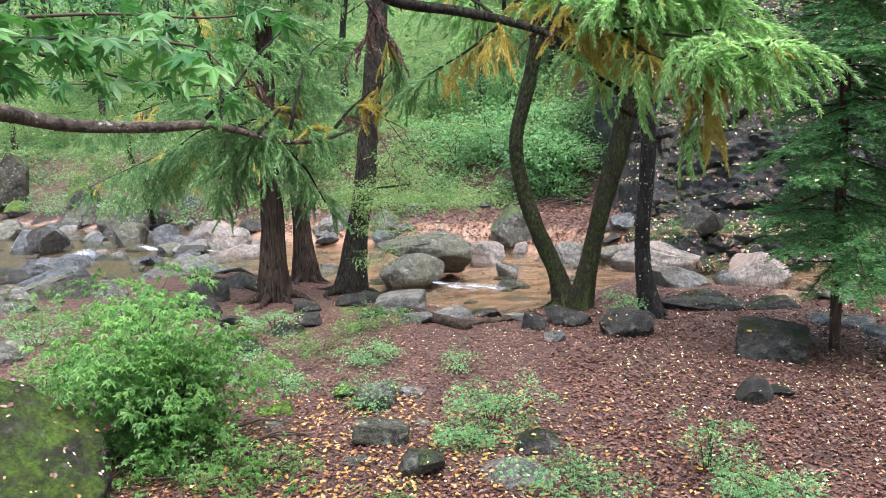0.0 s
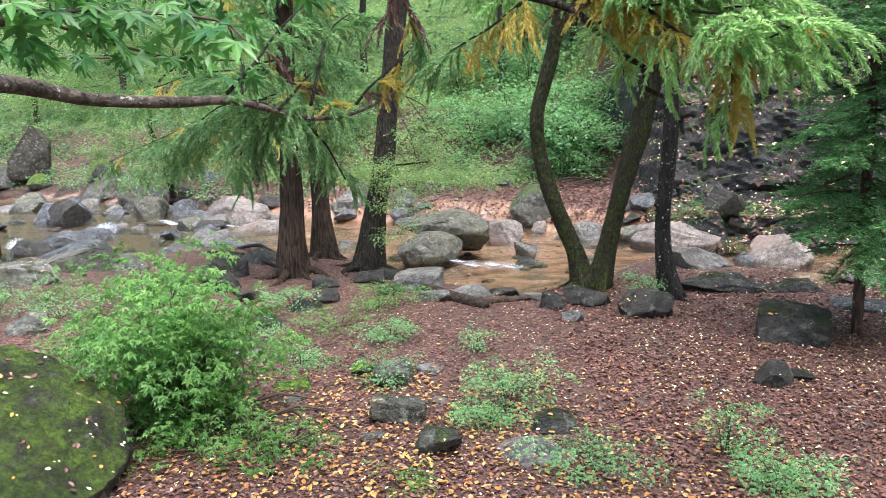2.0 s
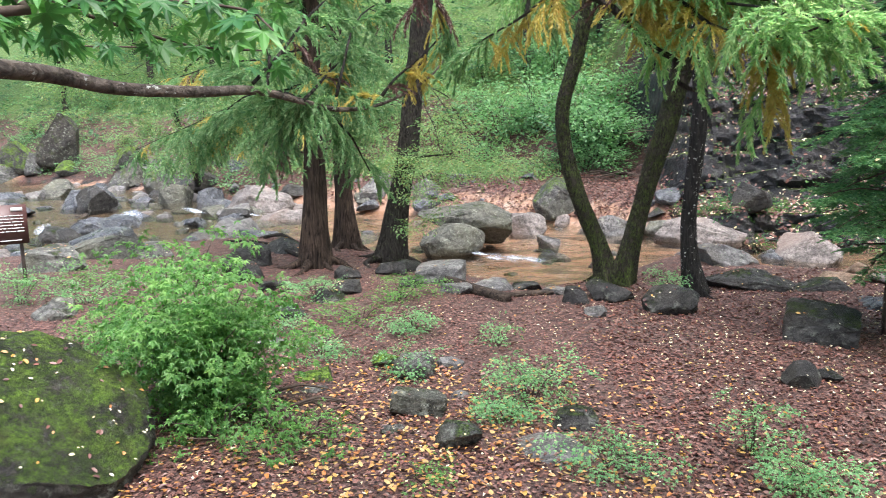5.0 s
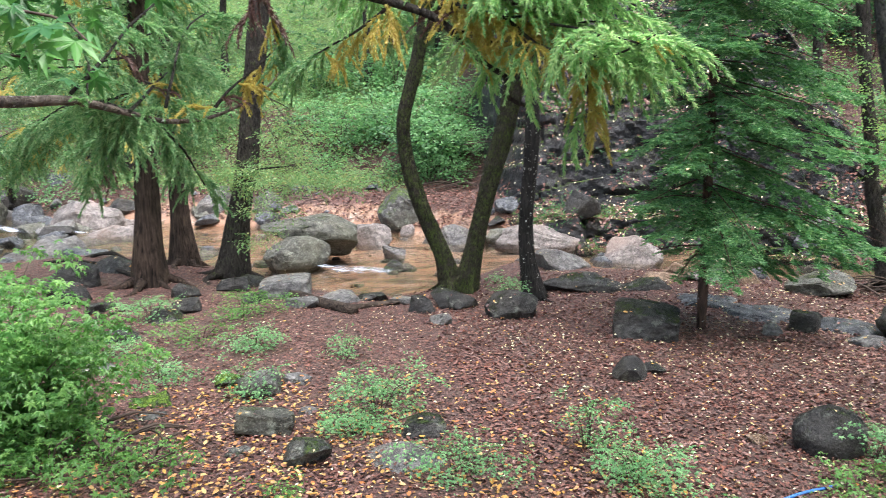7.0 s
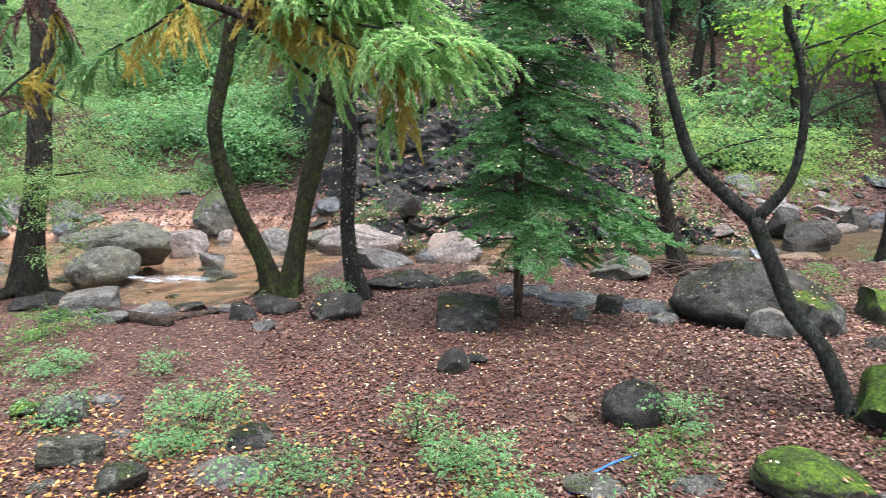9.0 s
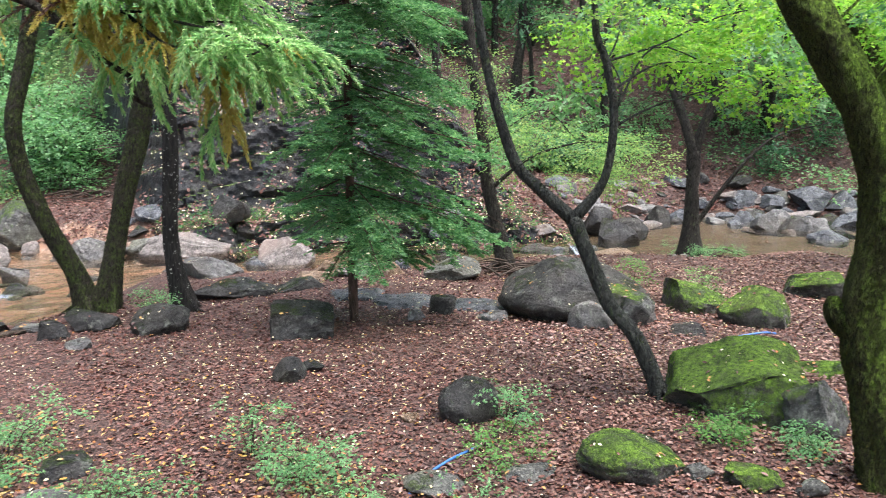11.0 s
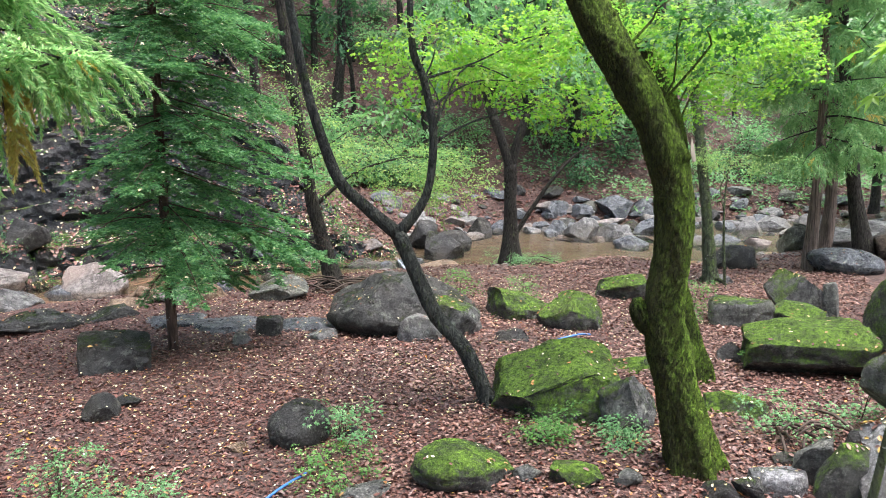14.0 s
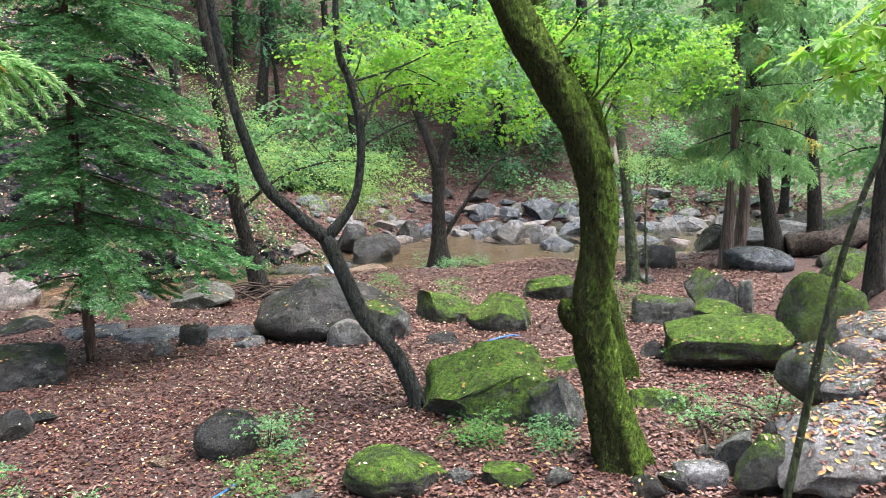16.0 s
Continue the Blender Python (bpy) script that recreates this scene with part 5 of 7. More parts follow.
g1 = rng_of(5)
UPSTREAM = [grow(g1, (-2.26, 10.0, h), (-1.0, w, s), n, 0.014, 0.03, 6, 0.14) for h, w, s, n in ((2.15, 0.2, 0.0, 1.9), (2.5, -0.1, -0.05, 2.4), (2.85, 0.25, 0.0, 2.6))]
cedar("red-brown cedar with furrowed trunk rooted on the bank", [(-2.30, 10.00, 0.08, 0.20), (-2.27, 10.01, 0.81, 0.165), (-2.25, 10.01, 1.64, 0.138), (-2.24, 10.01, 2.60, 0.12), (-2.21, 10.02, 4.03, 0.102), (-2.2, 10.02, 7.5, 0.05)],
      around(g1, 15, 2.15, 4.8, 1.1, 250), 21, 0.3, 0.14, 0.085, roots=7, extra=UPSTREAM)
cedar("slim red-brown cedar with drooping green foliage", [(-2.16, 11.74, 0.02, 0.19), (-2.20, 11.74, 0.66, 0.15), (-2.21, 11.73, 1.46, 0.123), (-2.24, 11.73, 2.67, 0.104), (-2.22, 11.73, 4.35, 0.085), (-2.2, 11.7, 7.5, 0.04)],
      around(g1, 11, 2.6, 5.2, 1.15, 40), 22, 0.3, 0.12, 0.085, flare=0.9, roots=7)
# the cedar beside the path, whose long boughs reach in front of the stream
BOUGH_A = [(-2.3, 1.0, 2.2, 0.05), (-1.62, 1.75, 2.25, 0.037), (-1.43, 2.35, 2.26, 0.031), (-1.33, 2.74, 2.22, 0.026), (-1.11, 2.95, 2.21, 0.022), (-0.97, 3.21, 2.22, 0.018), (-0.84, 3.45, 2.18, 0.015), (-0.7, 3.58, 2.14, 0.012), (-0.51, 3.71, 2.16, 0.009), (-0.29, 3.83, 2.28, 0.006), (-0.18, 3.94, 2.42, 0.003)]
BOUGH_B = [(-2.2, 1.2, 3.5, 0.06), (-1.1, 2.6, 3.05, 0.036), (-0.35, 3.38, 2.84, 0.027), (-0.17, 3.4, 2.73, 0.024), (0.08, 3.4, 2.68, 0.022), (0.25, 3.39, 2.64, 0.02), (0.47, 3.37, 2.57, 0.017), (0.59, 3.35, 2.47, 0.015), (0.7, 3.33, 2.36, 0.013), (0.78, 3.31, 2.31, 0.012), (0.80, 3.33, 2.22, 0.011), (0.91, 3.38, 2.18, 0.008)]
SIDE_B = [(0.56, 3.35, 2.62, 0.012), (0.77, 3.21, 2.53, 0.01), (0.86, 3.08, 2.42, 0.008), (0.99, 2.94, 2.37, 0.006), (1.08, 2.8, 2.36, 0.005), (1.19, 2.7, 2.42, 0.003)]

# clumps of it that have turned yellow
GOLDEN = [(0.4, 3.4, 2.58, 0.13), (-0.34, 3.5, 2.36, 0.12), (0.17, 3.5, 2.36, 0.12), (0.64, 3.4, 2.56, 0.1), (0.86, 3.3, 2.48, 0.1), (0.68, 3.4, 2.33, 0.11), (1.02, 3.2, 2.3, 0.13), (1.06, 3.1, 2.2, 0.11), (-0.57, 3.4, 2.03, 0.1)]


def path_cedar():
    g = rng_of(31)
    stem = [(-2.35, 0.8, 0.5, 0.17), (-2.35, 0.85, 2.2, 0.15), (-2.3, 0.9, 4.0, 0.12), (-2.25, 0.95, 7.0, 0.06)]
    T = tree("cedar_tree", "cedar beside the path with long bare boughs and yellowing foliage", [stem], "cedar", seed=31, flare=0.5)
    base = np.array(T.location)
    for i, l in enumerate((BOUGH_A, BOUGH_B, SIDE_B)):
        part("bough", tube(local(l, base), 10, 0.05, 60 + i, 0.06), BARK["dark" if i else "bough"], T)
    lines = [SIDE_B]
    for x, y, z, wx, wy, wz, n in ((-0.82, 3.45, 2.18, 0.15, 0.5, 0.25, 0.8), (-0.86, 3.42, 2.2, -0.4, 0.6, 0.15, 0.7), (-0.75, 3.55, 2.15, 0.3, 0.6, -0.25, 0.5), (-0.95, 3.3, 2.2, -0.1, 0.5, 0.9, 0.8), (-0.85, 3.5, 2.2, -0.6, 0.8, -0.1, 0.6),
                                   (-0.7, 3.6, 2.2, 0.1, 0.5, 0.8, 0.75), (-0.5, 3.7, 2.2, 0.5, 0.3, 0.5, 0.4), (-0.3, 3.5, 2.75, 0.2, 0.4, -0.3, 0.45), (-1.0, 3.3, 2.25, 0.5, 0.5, 1.0, 0.9),
                                   (0.25, 3.39, 2.66, -0.2, 0.2, 0.2, 0.3), (0.5, 3.37, 2.6, 0.4, 0.3, 0.5, 0.5), (0.55, 3.36, 2.6, 0.6, -0.2, 0.4, 0.6),
                                   (0.6, 3.35, 2.5, 0.7, 0.3, 0.1, 0.5), (0.7, 3.3, 2.45, 0.8, -0.4, 0.3, 0.5), (0.62, 3.35, 2.6, 0.3, -0.1, 0.3, 0.5), (0.95, 2.98, 2.4, 0.3, -0.1, -0.4, 0.25),
                                   (0.86, 3.08, 2.42, 0.5, 0.4, 0.0, 0.35), (0.3, 3.38, 2.62, -0.5, 0.3, -0.4, 0.42), (1.0, 2.95, 2.37, 0.5, 0.2, 0.3, 0.3)):
        l = grow(g, (x, y, z), (wx, wy, wz), n, 0.009, 0.08, 4, 0.15)
        part("twig", tube(local(l, base), 5, 0.08, 80 + len(lines), 0.05), BARK["dark"], T)
        lines.append(l)
    for x, y, z, wx, wy, wz, n in ((0.35, 3.38, 2.7, 0.5, 0.2, 0.25, 0.4), (0.55, 3.36, 2.68, 0.8, 0.0, 0.3, 0.55), (0.62, 3.35, 2.7, 0.5, -0.4, 0.3, 0.55), (0.65, 3.3, 2.6, 0.8, -0.15, 0.1, 0.5),
                                   (0.75, 3.25, 2.55, 0.7, -0.5, 0.1, 0.5), (0.8, 3.2, 2.62, 0.6, -0.3, 0.1, 0.5), (0.9, 3.05, 2.5, 0.5, -0.6, 0.05, 0.45), (1.0, 2.95, 2.44, 0.4, -0.5, 0.05, 0.35), (0.6, 3.35, 2.75, 0.7, -0.1, 0.1, 0.6), (0.7, 3.2, 2.72, 0.6, -0.4, 0.0, 0.6)):
        lines.append(grow(g, (x, y, z), (wx, wy, wz), n, 0.006, 0.06, 4, 0.15))
        part("twig", tube(local(lines[-1], base), 5, 0.08, 80 + len(lines), 0.05), BARK["dark"], T)
    # High crown out of view, added to cast shade on the left-hand ground.
    high = []
    for h, turn, length in around(g, 14, 4.2, 6.8, 1.8, 30):
        a = radians(turn)
        high.append(grow(g, (-2.28, 0.92, h), (math.cos(a), math.sin(a), 0.15), length, 0.02, 0.05, 4, 0.15))
        part("bough", tube(local(high[-1], base), 6, 0.12, 200 + len(high), 0.06), BARK["dark"], T)
    hang(T, base, g, high, 0.12, 0.42, 0.09, 0.1, 0.03, CEDAR_FAR)
    tips = [[p for p in l if p[0] < 1.22] for l in lines if l[-1][0] > 0.95]
    tips = [l for l in tips if len(l) > 1]
    hang(T, base, g, [l for l in lines if l[-1][0] <= 0.0], 0.06, 0.215, 0.05, 0.0, 0.06, leaf="conifer", fall=(-1.5, -0.1), along=(0.2, 0.8), golden=GOLDEN)
    hang(T, base, g, [l for l in lines if 0.0 < l[-1][0] <= 0.95], 0.06, 0.215, 0.04, 0.0, 0.05, fall=(-1.5, -0.1), along=(0.2, 0.8), golden=GOLDEN)
    hang(T, base, g, tips, 0.02, 0.225, 0.042, 0.0, 0.01, fall=(-1.1, 0.15), along=(0.4, 1.0), golden=GOLDEN)


path_cedar()

tree("tree", "dark slanting tree on the edge of the stream bank", [[(-1.36, 10.57, 0.03, 0.19), (-1.24, 10.59, 0.77, 0.160), (-1.08, 10.60, 1.57, 0.143), (-0.94, 10.62, 2.58, 0.141), (-0.79, 10.63, 3.64, 0.139), (-0.6, 10.64, 5.5, 0.11), (-0.4, 10.7, 7.5, 0.05)]],
     "dark", "hill2", [(-1.3, 10.1, 1.55, 0.35), (-0.9, 10.0, 1.45, 0.4), (-0.55, 9.9, 1.5, 0.4), (-0.2, 10.0, 1.55, 0.35), (-0.75, 9.9, 1.1, 0.3), (-0.9, 9.8, 0.75, 0.22), (0.15, 10.1, 1.45, 0.3), (-1.7, 10.0, 1.7, 0.35), (-0.4, 10.2, 1.95, 0.35)], FEATHER, 330, 0.27, seed=41, roots=5,
     limbs=[[(-1.1, 10.6, 1.5, 0.025), (-0.9, 10.2, 1.55, 0.016), (-0.4, 9.95, 1.6, 0.008)]])
tree("tree", "twin-stemmed tree with mossy grey trunks forking at the ground", [
    [(1.55, 9.39, -0.03, 0.144), (1.43, 9.41, 0.46, 0.11), (1.19, 9.44, 1.04, 0.105), (1.01, 9.47, 1.62, 0.09), (0.97, 9.47, 2.18, 0.088), (1.07, 9.46, 2.59, 0.088), (1.18, 9.45, 3.00, 0.088), (1.35, 9.43, 4.2, 0.096), (1.2, 9.4, 6.5, 0.05)],
    [(1.71, 9.38, -0.04, 0.144), (1.85, 9.36, 0.67, 0.115), (2.03, 9.32, 1.38, 0.118), (2.18, 9.29, 1.93, 0.122), (2.28, 9.26, 2.40, 0.122), (2.46, 9.22, 3.19, 0.142), (2.7, 9.19, 4.4, 0.12), (2.9, 9.1, 6.5, 0.05)]],
     "green", "hill", [(1.0, 9.2, 6.0, 1.1), (2.2, 9.4, 6.4, 1.3), (3.2, 9.0, 6.0, 1.2), (1.6, 10.2, 6.2, 1.2), (2.0, 8.4, 6.6, 1.1)], TWIGS, 240, 0.45, seed=42, roots=5)
tree("tree", "slender black-barked tree with pale lichen flecks", [[(2.47, 8.84, -0.03, 0.13), (2.39, 8.86, 0.45, 0.098), (2.37, 8.87, 0.93, 0.09), (2.42, 8.85, 1.53, 0.088), (2.44, 8.85, 2.12, 0.083), (2.43, 8.85, 2.44, 0.083), (2.38, 8.87, 3.27, 0.084), (2.3, 8.87, 4.6, 0.075), (2.4, 8.8, 6.6, 0.03)]],
     "fleck", "hill", [(2.2, 8.6, 6.4, 1.0), (3.0, 8.8, 6.2, 0.9), (1.8, 9.0, 6.6, 0.9)], TWIGS, 45, 0.45, seed=43, roots=7, flare=1.0)
# the young maple that leans and forks over the clearing
tree("maple_tree", "leaning young maple with a forked dark trunk and lime leaves", [
    [(4.39, 3.50, 0.07, 0.066), (4.27, 3.64, 0.52, 0.057), (4.14, 3.79, 0.76, 0.057), (4.02, 3.92, 1.16, 0.058), (3.95, 3.99, 1.41, 0.059)],
    [(3.95, 3.99, 1.39, 0.054), (3.77, 4.16, 1.62, 0.046), (3.64, 4.27, 1.80, 0.041), (3.55, 4.35, 2.13, 0.036), (3.49, 4.40, 2.44, 0.035), (3.43, 4.45, 2.90, 0.032), (3.3, 4.6, 4.2, 0.017)],
    [(3.95, 3.99, 1.39, 0.046), (4.07, 3.87, 1.59, 0.036), (4.12, 3.81, 1.78, 0.031), (4.14, 3.79, 2.15, 0.029), (4.10, 3.84, 2.51, 0.028), (4.04, 3.90, 2.84, 0.025), (4.1, 3.9, 4.0, 0.013)]],
     "slate", "lime", [(4.35, 3.95, 2.8, 0.5), (4.75, 3.75, 2.65, 0.45), (5.05, 3.4, 2.45, 0.4), (5.3, 3.2, 2.3, 0.33), (4.6, 4.3, 2.6, 0.4), (5.2, 3.8, 2.75, 0.5), (4.9, 3.1, 2.85, 0.45), (5.5, 3.4, 3.0, 0.5)],
     TIERS, 330, 0.24, seed=44, flare=0.7, flat=0.3, roots=4,
     limbs=[[(4.13, 3.8, 2.05, 0.011), (4.4, 3.65, 2.2, 0.007), (4.75, 3.4, 2.32, 0.004)], [(4.12, 3.82, 2.3, 0.011), (4.5, 3.7, 2.5, 0.007), (4.95, 3.5, 2.5, 0.004)]])
# the old mossy maple
# Its clumps above 5 m are unseen, added to shade the clearing.
BIG = tree("maple_tree", "old leaning maple with thick bright moss on its trunk", [
    [(4.39, 1.88, 0.09, 0.14), (4.345, 1.98, 0.52, 0.122), (4.32, 2.06, 0.96, 0.119), (4.335, 2.025, 1.42, 0.112), (4.322, 2.04, 1.81, 0.112), (4.26, 2.15, 2.21, 0.112), (4.17, 2.33, 2.55, 0.11), (4.06, 2.51, 2.92, 0.107), (3.8, 2.9, 3.9, 0.085), (3.5, 3.2, 5.5, 0.06)]],
     "moss", "maple", [(4.55, 1.9, 2.75, 0.25), (4.6, 2.05, 3.0, 0.35), (4.75, 1.75, 2.9, 0.25), (2.4, 3.3, 6.2, 0.9), (1.2, 4.0, 6.5, 0.8), (3.0, 4.6, 6.6, 0.8), (3.4, 3.2, 5.6, 0.5)], TIERS, 600, 0.26, seed=45, flare=0.75, sides=60, step=0.022, furrow=0.085)
LOW_LEAVES = [(5.1, 2.53, 2.87, 0.28), (5.18, 2.59, 2.61, 0.2), (6.15, 2.62, 2.63, 0.3), (6.2, 2.5, 2.98, 0.35), (6.68, 2.35, 2.92, 0.35), (6.82, 2.58, 2.42, 0.22), (6.92, 2.28, 2.69, 0.3), (6.31, 2.77, 2.32, 0.2)]
tree("maple_tree", "second mossy maple slanting up behind the old one", [[(6.11, 2.57, 0.04, 0.11), (6.07, 2.66, 0.37, 0.1), (6.03, 2.75, 0.75, 0.095), (6.0, 2.83, 1.24, 0.09), (6.03, 2.78, 1.71, 0.095), (6.01, 2.82, 2.11, 0.09), (5.96, 2.93, 2.5, 0.085), (5.87, 3.09, 2.87, 0.08), (5.78, 3.27, 3.19, 0.078), (5.18, 3.87, 5.5, 0.04)]],
     "moss", "lime", [(4.3, 3.6, 4.6, 0.5), (5.6, 2.4, 4.4, 0.4)] + LOW_LEAVES, TIERS, 520, 0.22, seed=57, flare=0.5, sides=30, step=0.04, furrow=0.06)
part("knot", tube(local([(4.33, 2.05, 0.86, 0.06), (4.275, 2.14, 0.94, 0.085), (4.245, 2.19, 1.03, 0.07), (4.24, 2.2, 1.1, 0.03)], np.array(BIG.location)), 12, 0.02, 8, 0.1), BARK["moss"], BIG, "mossy knot of an old limb")
part("cut_stub", tube([(-0.1, 0.19, 1.86, 0.1), (-0.075, 0.13, 1.92, 0.092), (-0.05, 0.085, 1.96, 0.07)], 14, 0.03, 5, 0.08), BARK["moss"], BIG, "stub of a sawn-off limb")
part("cut_face", rock_shape(9, 0.016, 0.065, 0.15, "flat", 3), plain_material("sawn_wood", (0.17, 0.14, 0.11), (0.36, 0.31, 0.25), 0.8, 25), BIG, "pale sawn face of a lost limb").matrix_local = pose(-0.046, 0.05, 1.955, 0, -10, -84)

tree("tree", "dark tree with bare roots over the stream bank", [[(6.75, 8.11, 0.03, 0.133), (6.68, 8.17, 0.49, 0.101), (6.55, 8.27, 1.18, 0.090), (6.51, 8.31, 1.78, 0.076), (6.40, 8.39, 2.74, 0.071), (6.33, 8.44, 3.60, 0.076), (6.2, 8.6, 6.0, 0.043)]],
     "dark", "citron", [(6.9, 7.7, 1.95, 0.5), (7.4, 7.5, 1.8, 0.55), (7.9, 7.3, 1.75, 0.55), (8.3, 7.1, 1.5, 0.5), (7.5, 7.4, 1.4, 0.5), (8.0, 7.2, 1.2, 0.4), (6.4, 8.0, 2.4, 0.3), (6.6, 7.9, 2.0, 0.3), (6.6, 8.0, 1.5, 0.28), (6.3, 8.1, 2.9, 0.35), (5.9, 8.5, 6.0, 1.0), (6.9, 8.6, 5.8, 1.0)],
     FEATHER, 700, 0.3, seed=46, roots=9, flare=0.9, flat=0.4, limbs=[[(6.56, 8.27, 1.15, 0.03), (7.0, 7.9, 1.6, 0.02), (7.6, 7.5, 1.8, 0.012), (8.2, 7.2, 1.75, 0.006)]])
tree("tree", "forked dark tree on an islet of roots and weeds", [
    [(11.12, 8.28, -0.05, 0.141), (11.12, 8.29, 0.67, 0.119), (11.11, 8.30, 1.55, 0.114)],
    [(11.11, 8.30, 1.5, 0.101), (11.03, 8.45, 2.03, 0.079), (11.08, 8.72, 2.55, 0.082), (10.94, 8.89, 3.46, 0.063), (10.7, 9.2, 5.5, 0.026)],
    [(11.11, 8.30, 1.5, 0.092), (11.3, 8.2, 2.13, 0.079), (11.53, 8.11, 2.74, 0.073), (11.64, 7.95, 3.74, 0.054), (11.8, 7.7, 5.5, 0.026)]],
     "dark", "hill", [(10.7, 9.0, 4.2, 1.0), (11.9, 7.8, 4.2, 1.0), (11.3, 8.6, 4.9, 1.2), (11.3, 8.3, 3.1, 0.6), (12.3, 8.0, 3.4, 0.8), (10.2, 8.6, 3.5, 0.7)], TWIGS, 260, 0.38, seed=47, roots=8,
     limbs=[[(11.16, 8.24, 0.25, 0.045), (11.45, 8.0, 0.8, 0.038), (11.8, 7.7, 1.4, 0.03), (12.2, 7.4, 1.8, 0.018), (12.9, 6.9, 2.0, 0.008)]])
tree("tree", "straight grey-green tree standing on leaf litter", [[(10.09, 4.12, 0.03, 0.10), (10.06, 4.18, 0.83, 0.075), (10.02, 4.28, 1.78, 0.068), (9.97, 4.4, 2.78, 0.068), (9.9, 4.56, 3.91, 0.066), (9.83, 4.74, 6.5, 0.04)]],
     "grey", "fresh", [(9.6, 4.9, 5.8, 1.2), (10.6, 4.4, 5.6, 1.2), (9.9, 4.2, 4.6, 0.7), (10.5, 3.9, 3.3, 0.6), (11.2, 3.4, 3.5, 0.7), (10.9, 4.8, 3.3, 0.6), (11.5, 4.2, 3.0, 0.5)], TWIGS, 300, 0.36, seed=48, roots=5)
g2 = rng_of(6)
cedar("slender cedar with pale red-brown trunk by the path", [(12.04, 3.40, 0.0, 0.11), (12.04, 3.37, 0.94, 0.08), (12.05, 3.34, 1.97, 0.066), (12.05, 3.35, 3.23, 0.054), (12.05, 3.35, 6, 0.03)], around(g2, 24, 1.7, 5.4, 1.25, 20), 51, 0.3, 0.05, 0.062, flare=0.2, bark="pale", leaf="sage")
cedar("slim cedar trunk with green drooping foliage", [(14.11, 3.75, 0.02, 0.12), (14.13, 3.71, 0.74, 0.102), (14.13, 3.70, 1.95, 0.08), (14.1, 3.7, 5.5, 0.03)], around(g2, 20, 1.8, 5.6, 1.45, 70), 52, 0.31, 0.04, 0.08, flare=0.2, bark="pale", leaf="sage")
tree("tree", "thick black broken-barked tree near the path", [[(13.61, 3.02, 0.02, 0.16), (13.57, 3.21, 1.10, 0.112), (13.54, 3.33, 1.95, 0.095), (13.50, 3.48, 3.35, 0.08), (13.4, 3.6, 6.0, 0.06)]],
     "dark", "fresh", [(13.0, 3.9, 5.4, 1.2), (14.0, 3.2, 5.6, 1.2), (13.2, 3.8, 3.3, 0.8), (14.2, 2.5, 3.4, 0.9), (13.4, 2.6, 4.2, 0.9)], TWIGS, 260, 0.38, seed=53, roots=4, flare=0.35)
tree("tree", "dark leaning tree at the far side of the clearing", [[(16.03, 2.86, 0.0, 0.15), (16.02, 2.91, 1.05, 0.118), (16.00, 3.00, 2.02, 0.105), (15.97, 3.18, 3.50, 0.09), (15.9, 3.4, 6.0, 0.06)]],
     "dark", "fresh", [(15.6, 3.6, 4.6, 1.2), (16.6, 2.8, 4.8, 1.2), (16.0, 2.2, 4.0, 0.9), (15.4, 3.6, 3.0, 0.9), (16.6, 2.0, 3.1, 0.9)], TWIGS, 260, 0.42, seed=54, roots=4, flare=0.35)
tree("tree", "rough dark trunk standing among mossy rocks", [[(9.34, 1.06, 0.35, 0.11), (9.33, 1.07, 0.97, 0.088), (9.34, 1.05, 1.52, 0.084), (9.34, 1.01, 2.29, 0.078), (9.3, 0.9, 4.5, 0.06)]],
     "dark", "fresh", [(9.0, 0.8, 4.2, 1.0), (9.8, 0.6, 4.3, 0.9), (9.0, 1.5, 3.0, 0.5), (9.6, 0.9, 2.9, 0.5), (8.7, 1.0, 3.3, 0.5)], TWIGS, 80, 0.4, seed=55, roots=4)
tree("sapling", "small sapling with yellowing leaves above the litter", [[(9.87, 3.83, 0.0, 0.022), (9.82, 3.86, 1.03, 0.014), (9.87, 3.83, 1.82, 0.006)]],
     "grey", "citron", [(9.87, 3.83, 1.72, 0.4), (10.22, 3.48, 1.70, 0.35), (9.57, 4.13, 1.77, 0.3)], FEATHER, 90, 0.2, seed=58, flare=0.2, sides=7, flat=0.3)
tree("sapling", "thin grey sapling rising beside the rock ledge", [[(2.98, 0.66, 0.45, 0.017), (3.02, 0.59, 1.02, 0.0145), (3.03, 0.55, 1.33, 0.0135), (3.04, 0.5, 1.65, 0.012), (3.05, 0.44, 1.91, 0.0105), (3.06, 0.36, 2.2, 0.009), (3.1, 0.2, 3.2, 0.008)]],
     "grey", "maple", [(3.1, 0.25, 3.1, 0.4), (3.3, 0.0, 3.0, 0.4)], MAPLES, 30, 0.2, seed=56, flare=0.2, sides=9, step=0.04)


